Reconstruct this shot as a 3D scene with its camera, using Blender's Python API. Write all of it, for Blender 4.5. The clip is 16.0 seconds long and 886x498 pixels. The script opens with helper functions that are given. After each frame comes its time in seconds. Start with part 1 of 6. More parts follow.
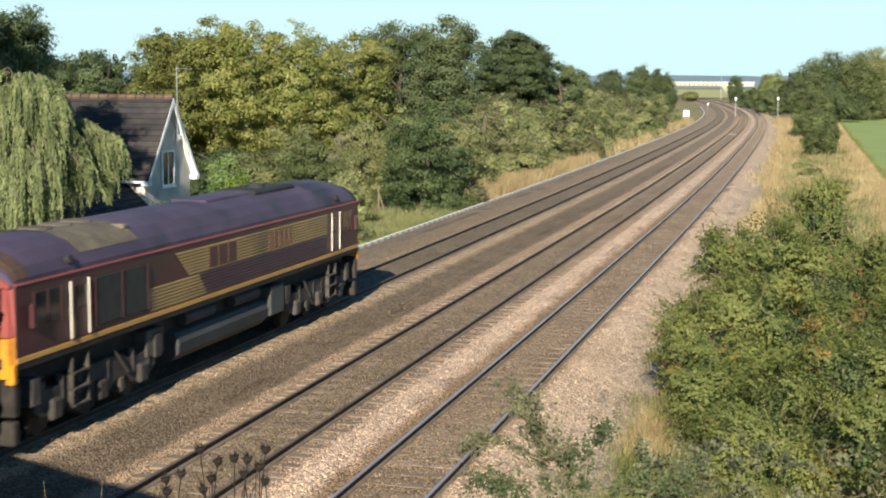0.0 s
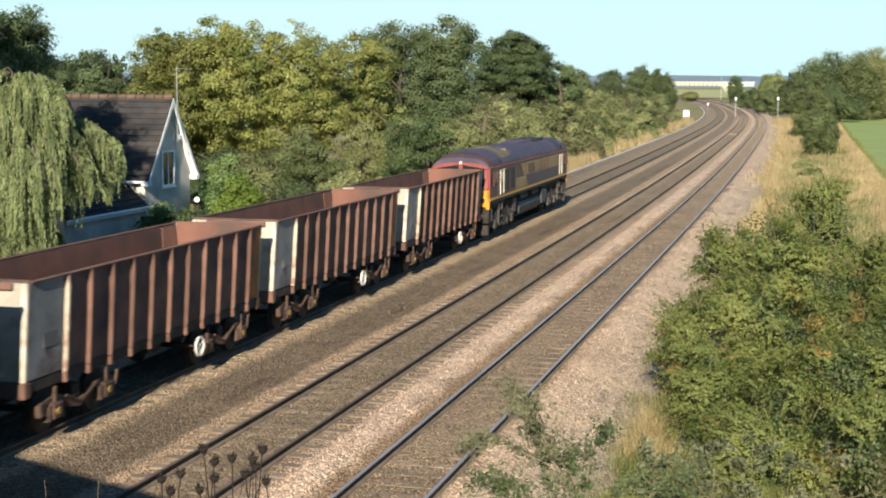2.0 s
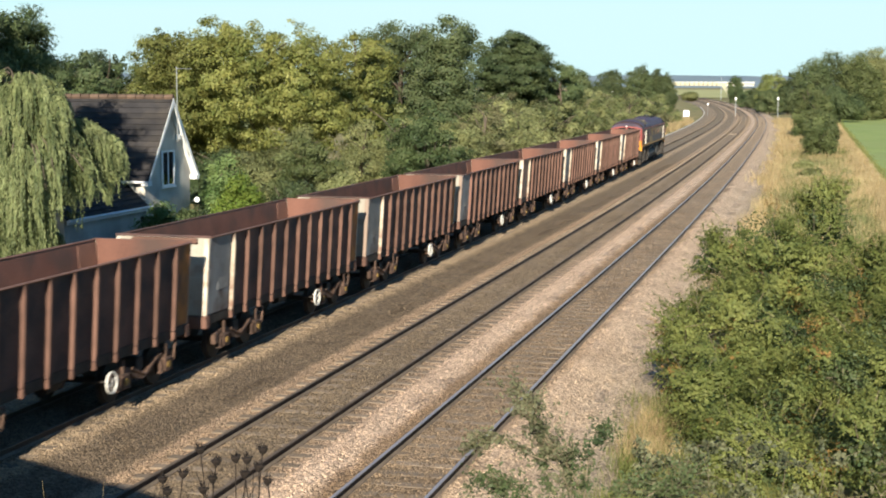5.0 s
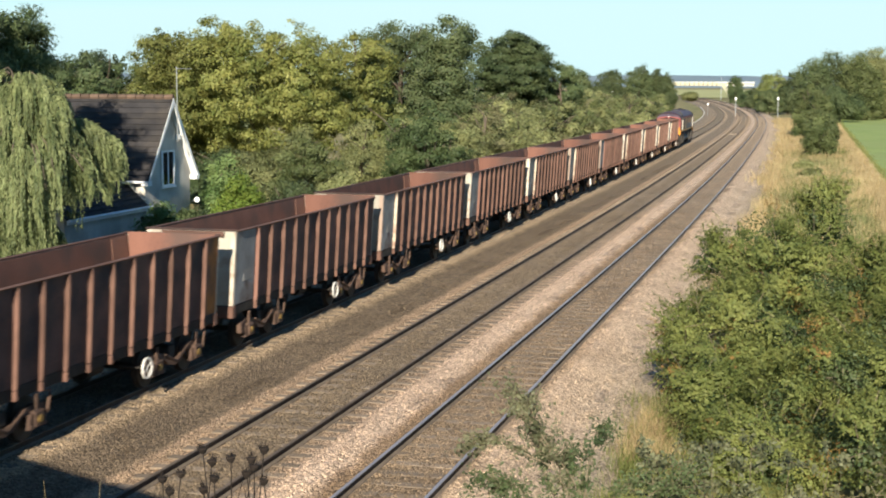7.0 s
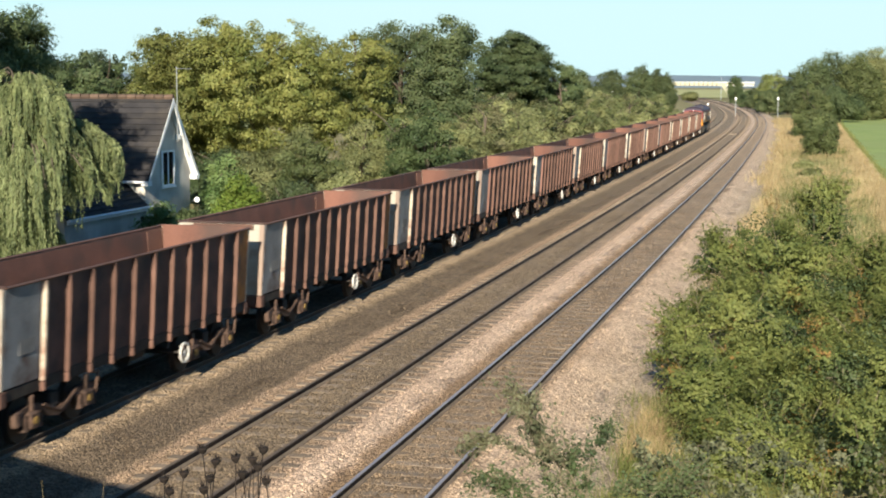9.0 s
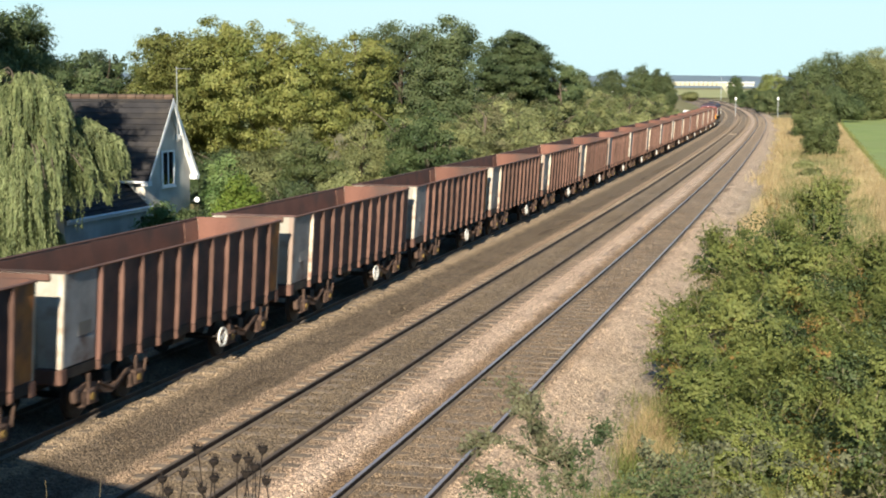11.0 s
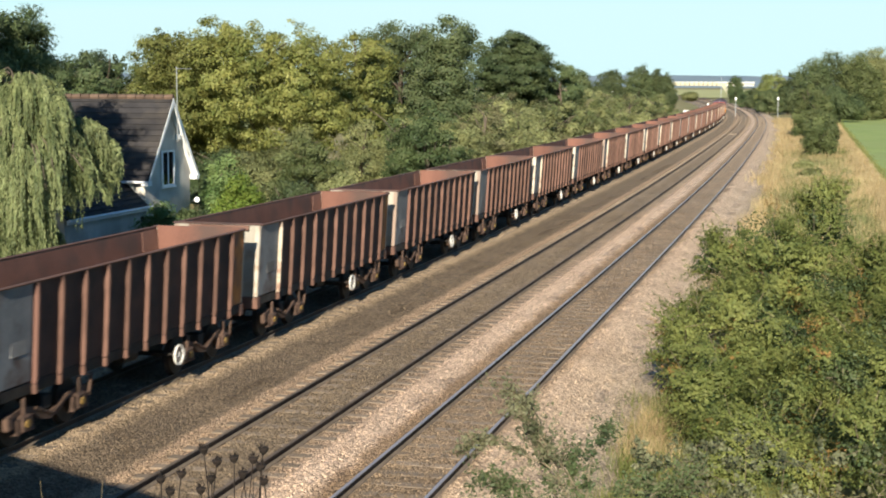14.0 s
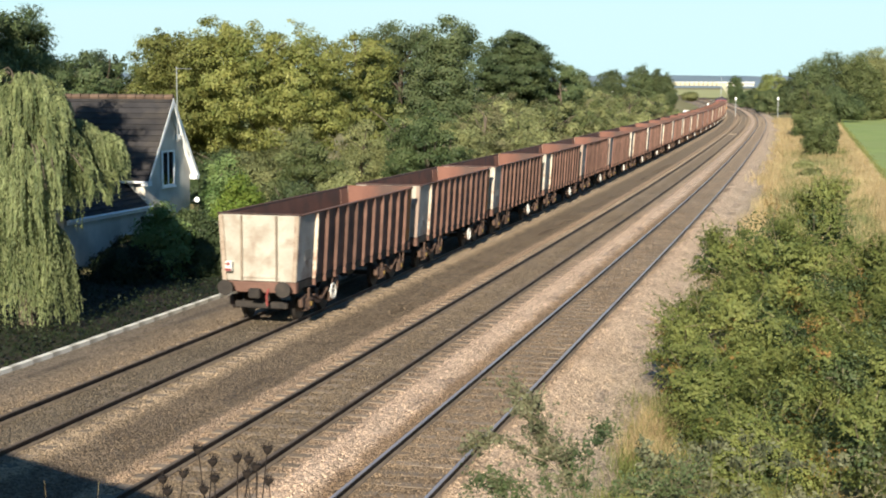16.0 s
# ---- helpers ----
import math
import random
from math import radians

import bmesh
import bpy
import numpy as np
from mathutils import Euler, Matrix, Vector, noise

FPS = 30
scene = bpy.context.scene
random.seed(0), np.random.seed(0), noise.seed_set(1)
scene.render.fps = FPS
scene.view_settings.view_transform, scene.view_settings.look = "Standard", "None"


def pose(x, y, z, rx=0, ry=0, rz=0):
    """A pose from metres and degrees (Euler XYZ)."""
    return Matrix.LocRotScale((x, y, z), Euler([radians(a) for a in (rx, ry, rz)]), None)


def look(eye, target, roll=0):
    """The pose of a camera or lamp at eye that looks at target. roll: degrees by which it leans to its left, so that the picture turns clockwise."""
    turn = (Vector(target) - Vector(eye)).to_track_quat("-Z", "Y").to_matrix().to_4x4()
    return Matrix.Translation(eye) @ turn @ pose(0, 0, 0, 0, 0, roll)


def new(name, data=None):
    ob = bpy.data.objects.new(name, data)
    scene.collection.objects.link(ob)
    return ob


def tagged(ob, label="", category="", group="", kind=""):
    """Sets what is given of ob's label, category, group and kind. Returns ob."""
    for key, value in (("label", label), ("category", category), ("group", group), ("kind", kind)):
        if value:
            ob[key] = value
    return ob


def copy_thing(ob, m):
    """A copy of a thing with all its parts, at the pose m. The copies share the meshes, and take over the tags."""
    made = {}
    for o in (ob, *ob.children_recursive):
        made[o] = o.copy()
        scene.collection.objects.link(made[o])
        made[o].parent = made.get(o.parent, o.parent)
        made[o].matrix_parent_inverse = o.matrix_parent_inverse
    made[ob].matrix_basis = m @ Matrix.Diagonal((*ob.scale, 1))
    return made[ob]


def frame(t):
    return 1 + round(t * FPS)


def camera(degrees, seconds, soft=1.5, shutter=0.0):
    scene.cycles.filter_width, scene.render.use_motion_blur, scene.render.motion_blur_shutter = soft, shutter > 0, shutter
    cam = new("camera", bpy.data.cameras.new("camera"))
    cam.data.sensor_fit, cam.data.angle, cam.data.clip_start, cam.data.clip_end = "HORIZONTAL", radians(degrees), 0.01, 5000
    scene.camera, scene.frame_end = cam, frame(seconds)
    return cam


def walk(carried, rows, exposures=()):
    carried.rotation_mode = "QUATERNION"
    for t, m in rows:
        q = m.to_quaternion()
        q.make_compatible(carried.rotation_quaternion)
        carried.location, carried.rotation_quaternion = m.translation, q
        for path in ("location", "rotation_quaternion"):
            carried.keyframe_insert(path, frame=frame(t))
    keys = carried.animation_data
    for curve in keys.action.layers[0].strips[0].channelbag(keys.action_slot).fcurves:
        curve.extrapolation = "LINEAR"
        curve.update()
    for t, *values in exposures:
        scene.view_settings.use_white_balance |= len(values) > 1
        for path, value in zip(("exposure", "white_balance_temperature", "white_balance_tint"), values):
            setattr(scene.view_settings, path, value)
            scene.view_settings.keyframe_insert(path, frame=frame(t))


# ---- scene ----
EYE = Vector((0.0, 0.0, 6.8265))
YAW, PITCH = -0.25433, 0.11242
AIM = EYE + Vector((math.sin(YAW) * math.cos(PITCH), math.cos(YAW) * math.cos(PITCH), -math.sin(PITCH)))
cam = camera(33.62, 16.0, soft=1.95, shutter=0.2)
VIEW = look(EYE, AIM, 0.29)
walk(cam, [(0.0, VIEW), (16.0, VIEW)])

# ---- world, sun, exposure ----
SUN_FROM = Vector((0.13, -1.0, 0.44))
world = bpy.data.worlds.new("world")
scene.world = world
world.use_nodes = True
_sky = world.node_tree.nodes.new("ShaderNodeTexSky")
_sky.sky_type, _sky.sun_disc = "NISHITA", False
_sky.sun_elevation, _sky.sun_rotation = math.asin(SUN_FROM.normalized().z), math.radians(172.6)
_sky.air_density, _sky.dust_density, _sky.ozone_density = 0.9, 0.0, 2.2
_bg = world.node_tree.nodes["Background"]
_bg.inputs["Strength"].default_value = 0.069
_tint = world.node_tree.nodes.new("ShaderNodeMix")
_tint.data_type, _tint.blend_type = "RGBA", "MULTIPLY"
_tint.inputs["Factor"].default_value, _tint.inputs["B"].default_value = 1.0, (0.60, 0.885, 1.0, 1)
world.node_tree.links.new(_sky.outputs[0], _tint.inputs["A"])
_even = world.node_tree.nodes.new("ShaderNodeMix")
_even.data_type, _even.blend_type = "RGBA", "DARKEN"
_even.inputs["Factor"].default_value, _even.inputs["B"].default_value = 1.0, (4.85, 6.75, 6.95, 1)
world.node_tree.links.new(_tint.outputs["Result"], _even.inputs["A"])
world.node_tree.links.new(_even.outputs["Result"], _bg.inputs["Color"])
_sun = bpy.data.lights.new("sun", "SUN")
_sun.energy, _sun.angle, _sun.color = 5.0, radians(0.55), (1.0, 0.915, 0.75)
new("sun", _sun).matrix_world = look(SUN_FROM * 60, (0, 0, 0))
scene.view_settings.exposure = 1.09


# ---- materials ----
def surface(name, dark, light, scale=3.0, fine=40.0, rough=0.8, bump=0.3, depth=0.02, metal=0.0, vary=0.15, island=False, leaf=0.0, contrast=0.5, stain=None, stain_scale=0.6, spec=0.3, alt=None, share=0.5, streak=0.0):
    """A weathered surface: two tones by broad noise, fine grain, relief, and a tone of its own for each object or island."""
    m = bpy.data.materials.new(name)
    m.use_nodes = True
    n, l = m.node_tree.nodes, m.node_tree.links
    b = n["Principled BSDF"]
    b.inputs["Roughness"].default_value, b.inputs["Metallic"].default_value = rough, metal
    b.inputs["Specular IOR Level"].default_value = spec
    co = n.new("ShaderNodeTexCoord")
    big, small = n.new("ShaderNodeTexNoise"), n.new("ShaderNodeTexNoise")
    big.inputs["Scale"].default_value, small.inputs["Scale"].default_value = scale, fine
    big.inputs["Detail"].default_value, small.inputs["Detail"].default_value = 5.0, 4.0
    place = co.outputs["Object"]
    if streak:
        squash = n.new("ShaderNodeMapping")
        squash.inputs["Scale"].default_value = (1.0, 1.0, streak)
        l.new(place, squash.inputs["Vector"])
        place = squash.outputs[0]
    for t in (big, small):
        l.new(place, t.inputs["Vector"])
    add = n.new("ShaderNodeMath")
    add.operation = "ADD"
    half = n.new("ShaderNodeMath")
    half.operation, half.inputs[1].default_value = "MULTIPLY", 0.6
    l.new(small.outputs["Fac"], half.inputs[0])
    l.new(big.outputs["Fac"], add.inputs[0])
    l.new(half.outputs[0], add.inputs[1])
    ramp = n.new("ShaderNodeMapRange")
    ramp.inputs["From Min"].default_value, ramp.inputs["From Max"].default_value = 0.8 - contrast / 2, 0.8 + contrast / 2
    l.new(add.outputs[0], ramp.inputs["Value"])
    mix = n.new("ShaderNodeMix")
    mix.data_type = "RGBA"
    l.new(ramp.outputs[0], mix.inputs["Factor"])
    mix.inputs["A"].default_value, mix.inputs["B"].default_value = (*dark, 1), (*light, 1)
    colour = mix.outputs["Result"]
    if stain:
        blot = n.new("ShaderNodeTexNoise")
        blot.inputs["Scale"].default_value, blot.inputs["Detail"].default_value = stain_scale, 6.0
        l.new(co.outputs["Object"], blot.inputs["Vector"])
        sr = n.new("ShaderNodeMapRange")
        sr.inputs["From Min"].default_value, sr.inputs["From Max"].default_value = 0.48, 0.66
        l.new(blot.outputs["Fac"], sr.inputs["Value"])
        sm = n.new("ShaderNodeMix")
        sm.data_type = "RGBA"
        l.new(sr.outputs[0], sm.inputs["Factor"])
        l.new(colour, sm.inputs["A"])
        sm.inputs["B"].default_value = (*stain, 1)
        colour = sm.outputs["Result"]
    if alt:
        pick = n.new("ShaderNodeMath")
        pick.operation, pick.inputs[1].default_value = "LESS_THAN", share
        seed = n.new("ShaderNodeTexWhiteNoise")
        seed.noise_dimensions = "1D"
        l.new(n.new("ShaderNodeObjectInfo").outputs["Random"], seed.inputs["W"])
        l.new(seed.outputs["Value"], pick.inputs[0])
        am = n.new("ShaderNodeMix")
        am.data_type = "RGBA"
        l.new(pick.outputs[0], am.inputs["Factor"])
        l.new(colour, am.inputs["A"])
        am.inputs["B"].default_value = (*alt, 1)
        colour = am.outputs["Result"]
    if vary:
        if island:
            rnd = n.new("ShaderNodeNewGeometry").outputs["Random Per Island"]
        else:
            rnd = n.new("ShaderNodeObjectInfo").outputs["Random"]
        vr = n.new("ShaderNodeMapRange")
        vr.inputs["To Min"].default_value, vr.inputs["To Max"].default_value = 1 - vary, 1 + vary
        l.new(rnd, vr.inputs["Value"])
        hs = n.new("ShaderNodeHueSaturation")
        l.new(vr.outputs[0], hs.inputs["Value"])
        l.new(colour, hs.inputs["Color"])
        colour = hs.outputs["Color"]
        if island:
            hr = n.new("ShaderNodeMapRange")
            hr.inputs["To Min"].default_value, hr.inputs["To Max"].default_value = 0.485, 0.515
            wn = n.new("ShaderNodeTexWhiteNoise")
            wn.noise_dimensions = "1D"
            l.new(rnd, wn.inputs["W"])
            l.new(wn.outputs["Value"], hr.inputs["Value"])
            l.new(hr.outputs[0], hs.inputs["Hue"])
            own = n.new("ShaderNodeMapRange")
            own.inputs["To Min"].default_value, own.inputs["To Max"].default_value = 0.78, 1.22
            l.new(n.new("ShaderNodeObjectInfo").outputs["Random"], own.inputs["Value"])
            h3 = n.new("ShaderNodeHueSaturation")
            l.new(own.outputs[0], h3.inputs["Value"])
            l.new(colour, h3.inputs["Color"])
            colour = h3.outputs["Color"]
    l.new(colour, b.inputs["Base Color"])
    if bump:
        bp = n.new("ShaderNodeBump")
        bp.inputs["Strength"].default_value, bp.inputs["Distance"].default_value = bump, depth
        l.new(add.outputs[0], bp.inputs["Height"])
        l.new(bp.outputs[0], b.inputs["Normal"])
    if leaf:
        tr = n.new("ShaderNodeBsdfTranslucent")
        l.new(colour, tr.inputs["Color"])
        ms = n.new("ShaderNodeMixShader")
        ms.inputs[0].default_value = leaf
        l.new(b.outputs[0], ms.inputs[1])
        l.new(tr.outputs[0], ms.inputs[2])
        l.new(ms.outputs[0], n["Material Output"].inputs["Surface"])
    return m


def foliage(name, dark, light, vary=0.18, leaf=0.36, scale=0.5, fine=3.0, streak=0.0):
    return surface(name, dark, light, scale=scale, fine=fine, streak=streak, rough=0.55, bump=0, vary=vary, island=True, leaf=leaf, contrast=0.35, spec=0.25)


M_STEEL_DARK = surface("underframe_grime", (0.012, 0.010, 0.009), (0.04, 0.032, 0.026), 4, 60, 0.75, 0.3, 0.01, vary=0.25)
M_BOGIE = surface("bogie_rust_grime", (0.03, 0.019, 0.014), (0.115, 0.068, 0.048), 5, 60, 0.8, 0.3, 0.01, vary=0.25)
M_WAGON = surface("ore_stained_steel", (0.036, 0.023, 0.022), (0.118, 0.062, 0.050), 1.2, 30, 0.75, 0.25, 0.01, vary=0.45, stain=(0.022, 0.019, 0.022), stain_scale=0.9)
M_WAGON_IN = surface("ore_dusted_interior", (0.112, 0.053, 0.040), (0.182, 0.084, 0.060), 1.0, 25, 0.85, 0.25, 0.01, vary=0.2, stain=(0.085, 0.052, 0.043), stain_scale=0.8)
M_PLATE_IN = surface("lighter_corner_plate", (0.16, 0.085, 0.062), (0.24, 0.125, 0.09), 1.5, 25, 0.85, 0.2, 0.01, vary=0.15)
M_RIB = surface("ore_stained_rib", (0.078, 0.041, 0.030), (0.150, 0.079, 0.058), 2.0, 40, 0.75, 0.2, 0.008, vary=0.25)
M_WHITE = surface("aged_white_paint", (0.27, 0.24, 0.195), (0.40, 0.37, 0.31), 1.6, 25, 0.7, 0.15, 0.006, vary=0.12, stain=(0.25, 0.20, 0.155), stain_scale=2.2)
M_GREY_PANEL = surface("pale_grey_paint", (0.115, 0.122, 0.13), (0.215, 0.222, 0.23), 1.5, 30, 0.65, 0.2, 0.006, vary=0.15, stain=(0.085, 0.062, 0.055), stain_scale=1.6, alt=(0.17, 0.10, 0.075), share=0.05)
M_RUST = surface("orange_rust", (0.24, 0.092, 0.026), (0.42, 0.17, 0.045), 2.5, 40, 0.85, 0.3, 0.01, vary=0.2, stain=(0.15, 0.075, 0.045), stain_scale=1.4, alt=(0.11, 0.058, 0.044), share=0.3)
M_BRAKE_WHITE = surface("white_enamel", (0.50, 0.48, 0.44), (0.70, 0.68, 0.63), 5, 60, 0.5, 0, vary=0.1)
M_OCHRE = surface("ochre_axlebox", (0.14, 0.085, 0.025), (0.24, 0.15, 0.04), 5, 50, 0.7, 0.1, 0.005)
M_MAROON = surface("maroon_paint", (0.045, 0.015, 0.017), (0.072, 0.023, 0.026), 0.8, 25, 0.42, 0.05, 0.004, vary=0.06, stain=(0.042, 0.021, 0.02))
M_ROOF_LOCO = surface("sooty_maroon_roof", (0.042, 0.03, 0.05), (0.08, 0.055, 0.085), 0.7, 20, 0.6, 0.1, 0.004, vary=0.05, stain=(0.03, 0.028, 0.036))
M_GOLD = surface("gold_paint", (0.23, 0.15, 0.055), (0.33, 0.215, 0.082), 0.8, 25, 0.5, 0.1, 0.005, vary=0.1, stain=(0.16, 0.105, 0.05))
M_YELLOW = surface("warning_yellow", (0.50, 0.19, 0.012), (0.60, 0.24, 0.02), 1.5, 30, 0.5, 0.05, 0.003, vary=0.03, stain=(0.36, 0.15, 0.03), stain_scale=2)
M_RED = surface("red_paint", (0.17, 0.035, 0.032), (0.25, 0.06, 0.052), 2, 30, 0.5, 0.05, 0.003, vary=0.05)
M_TANK = surface("grey_tank_paint", (0.03, 0.032, 0.033), (0.06, 0.06, 0.06), 1.2, 30, 0.7, 0.15, 0.006)
M_RAIL_TOP = surface("polished_rail", (0.42, 0.345, 0.315), (0.55, 0.455, 0.42), 0.5, 20, 0.42, 0.02, 0.001, metal=0.7, vary=0)
M_RAIL_FOOT = surface("dust_covered_rail_foot", (0.10, 0.076, 0.055), (0.19, 0.145, 0.108), 2, 30, 0.9, 0.2, 0.005, vary=0)
M_RAIL_SIDE = surface("rusted_rail_side", (0.024, 0.016, 0.012), (0.060, 0.039, 0.027), 2, 30, 0.85, 0.2, 0.005, vary=0)
M_SLEEPER = surface("weathered_sleeper", (0.13, 0.098, 0.07), (0.24, 0.185, 0.135), 2.5, 30, 0.9, 0.5, 0.01, vary=0.25)
M_TROUGH = surface("weathered_trough_concrete", (0.56, 0.53, 0.465), (0.78, 0.745, 0.67), 1.0, 30, 0.88, 0.3, 0.01, vary=0.03, stain=(0.34, 0.31, 0.26), stain_scale=0.8)
M_CONCRETE = surface("pale_concrete", (0.58, 0.555, 0.50), (0.76, 0.735, 0.67), 1.2, 30, 0.85, 0.3, 0.01, vary=0.15, stain=(0.36, 0.33, 0.28), stain_scale=1.2)
M_CREAM = surface("cream_bridge_paint", (0.31, 0.295, 0.215), (0.40, 0.38, 0.285), 0.3, 5, 0.7, 0, vary=0)
M_BARK = surface("grey_brown_bark", (0.05, 0.04, 0.03), (0.13, 0.10, 0.075), 4, 30, 0.9, 0.6, 0.03)
M_TWIG = surface("pale_twig", (0.10, 0.08, 0.05), (0.22, 0.18, 0.12), 6, 40, 0.85, 0.2, 0.005)
M_GLASS = surface("dark_glass", (0.012, 0.014, 0.016), (0.02, 0.022, 0.025), 2, 20, 0.08, 0, vary=0, spec=0.8)
M_RENDER = surface("grey_roughcast", (0.43, 0.40, 0.355), (0.58, 0.545, 0.485), 1.5, 60, 0.9, 0.5, 0.01, stain=(0.37, 0.34, 0.30), vary=0)
M_TILE = surface("dark_roof_tile", (0.017, 0.016, 0.018), (0.040, 0.036, 0.036), 1.5, 30, 0.85, 0.3, 0.01, vary=0.2, stain=(0.048, 0.041, 0.036), stain_scale=0.9)
M_RIDGE = surface("terracotta_ridge", (0.066, 0.046, 0.035), (0.12, 0.076, 0.052), 3, 40, 0.8, 0.2, 0.01, vary=0.3)
M_PAINT = surface("white_gloss_paint", (0.70, 0.70, 0.70), (0.82, 0.82, 0.81), 2, 40, 0.4, 0.03, 0.003, vary=0.05)
M_METAL = surface("galvanised_metal", (0.28, 0.29, 0.30), (0.42, 0.43, 0.44), 3, 40, 0.45, 0.05, 0.003, metal=0.6)
M_SIGNAL_WHITE = surface("white_signal_paint", (0.70, 0.70, 0.68), (0.82, 0.82, 0.80), 3, 40, 0.5, 0, vary=0.03)
M_BRICK = surface("weathered_brick", (0.14, 0.075, 0.05), (0.28, 0.15, 0.10), 2, 30, 0.9, 0.5, 0.02)
M_L_WILLOW = foliage("willow_leaf", (0.056, 0.076, 0.028), (0.25, 0.278, 0.122), vary=0.22, scale=3.0, fine=9.0, streak=0.18)
M_L_YELLOW = foliage("yellowing_leaf", (0.105, 0.125, 0.033), (0.265, 0.265, 0.078), scale=0.55)
M_L_OAK = foliage("oak_leaf", (0.055, 0.080, 0.034), (0.145, 0.172, 0.075), scale=0.4)
M_L_DARK = foliage("dark_leaf", (0.048, 0.074, 0.032), (0.12, 0.152, 0.062), scale=0.3)
M_L_FEATHER = foliage("feathery_leaf", (0.085, 0.14, 0.045), (0.185, 0.245, 0.085), scale=0.6)
M_L_HEDGE = foliage("hedge_leaf", (0.142, 0.158, 0.062), (0.305, 0.312, 0.135), scale=0.35)
M_L_OLIVE = foliage("olive_leaf", (0.140, 0.154, 0.066), (0.285, 0.288, 0.12), scale=0.5)
M_L_BUSH = foliage("hawthorn_leaf", (0.080, 0.103, 0.027), (0.208, 0.224, 0.068), vary=0.12, scale=0.7)
M_L_LINESIDE = foliage("lineside_leaf", (0.078, 0.102, 0.036), (0.185, 0.208, 0.082), scale=0.5)
M_L_BROWN = foliage("brownish_leaf", (0.105, 0.105, 0.052), (0.215, 0.200, 0.100), scale=0.5)
M_L_WOOD = foliage("shady_wood_leaf", (0.028, 0.044, 0.020), (0.080, 0.100, 0.045), scale=0.3)
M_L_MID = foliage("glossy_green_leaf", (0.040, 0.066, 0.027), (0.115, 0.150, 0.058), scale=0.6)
M_CORNER = surface("grimed_white_post", (0.38, 0.33, 0.27), (0.54, 0.50, 0.42), 2, 30, 0.65, 0.1, 0.005, vary=0.15, stain=(0.30, 0.21, 0.15), stain_scale=2.5, alt=(0.26, 0.19, 0.15), share=0.3)
# ivy and litter tones are near black: the garden's deep shade is in them
M_L_SHADE_IVY = foliage("shade_dark_ivy_leaf", (0.010, 0.018, 0.008), (0.030, 0.042, 0.017), scale=0.8)
M_SHADE_LITTER = surface("shade_dark_litter_soil", (0.010, 0.008, 0.005), (0.040, 0.029, 0.018), 1.8, 25, 0.95, 0.7, 0.04, vary=0, stain=(0.02, 0.026, 0.010), stain_scale=0.7)
M_L_BRIGHT = foliage("bright_green_leaf", (0.12, 0.175, 0.03), (0.21, 0.275, 0.055), scale=0.8)
M_L_GARDEN = foliage("fresh_green_leaf", (0.13, 0.16, 0.05), (0.26, 0.28, 0.10), scale=0.5)
M_L_AUTUMN = foliage("autumn_leaf", (0.17, 0.10, 0.03), (0.28, 0.17, 0.055), scale=1.5)
M_L_SPRIG = foliage("foreground_leaf", (0.075, 0.085, 0.042), (0.21, 0.21, 0.115), scale=3)
M_STRAW = foliage("dry_grass", (0.28, 0.205, 0.10), (0.49, 0.385, 0.21), vary=0.25, scale=0.6)
M_GRASS = foliage("green_grass", (0.09, 0.11, 0.03), (0.20, 0.20, 0.07), vary=0.3, scale=0.6)
M_THISTLE = surface("dried_brown_head", (0.008, 0.006, 0.005), (0.024, 0.016, 0.012), 20, 90, 0.9, 0.3, 0.003, vary=0.2)


# ---- mesh helpers ----
def link_mesh(name, verts, faces, material, parent=None, smooth=False, label=""):
    me = bpy.data.meshes.new(name)
    me.from_pydata([tuple(p) for p in verts], [], faces)
    me.materials.append(material)
    if smooth:
        me.polygons.foreach_set("use_smooth", [True] * len(me.polygons))
    me.update()
    ob = new(name, me)
    ob.parent = parent
    if label:
        ob["label"] = label
    return ob


def part(name, bm, material, parent=None, label="", smooth=False):
    me = bpy.data.meshes.new(name)
    bmesh.ops.recalc_face_normals(bm, faces=bm.faces)
    bm.to_mesh(me)
    bm.free()
    me.materials.append(material)
    if smooth:
        me.polygons.foreach_set("use_smooth", [True] * len(me.polygons))
    ob = new(name, me)
    ob.parent = parent
    if label:
        ob["label"] = label
    return ob


def box(bm, x0, x1, y0, y1, z0, z1, bevel=0.0):
    r = bmesh.ops.create_cube(bm, size=1.0)
    for v in r["verts"]:
        v.co = Vector(((x0 + x1) / 2 + v.co.x * (x1 - x0), (y0 + y1) / 2 + v.co.y * (y1 - y0), (z0 + z1) / 2 + v.co.z * (z1 - z0)))
    if bevel:
        es = {e for v in r["verts"] for e in v.link_edges}
        bmesh.ops.bevel(bm, geom=list(es), offset=bevel, segments=1, affect="EDGES")
    return r["verts"]


def boxes(*dims, bevel=0.0):
    bm = bmesh.new()
    for d in dims:
        box(bm, *d, bevel=bevel)
    return bm


def tube(bm, a, b, r0, r1=None, n=8):
    a, b = Vector(a), Vector(b)
    r1 = r0 if r1 is None else r1
    q = (b - a).to_track_quat("Z", "Y")
    rings = []
    for p, r in ((a, r0), (b, r1)):
        rings.append([bm.verts.new(p + q @ Vector((r * math.cos(2 * math.pi * i / n), r * math.sin(2 * math.pi * i / n), 0))) for i in range(n)])
    for i in range(n):
        bm.faces.new((rings[0][i], rings[0][(i + 1) % n], rings[1][(i + 1) % n], rings[1][i]))
    bm.faces.new(rings[0][::-1])
    bm.faces.new(rings[1])


def tubes(*runs, n=8):
    bm = bmesh.new()
    for r in runs:
        tube(bm, *r, n=n)
    return bm


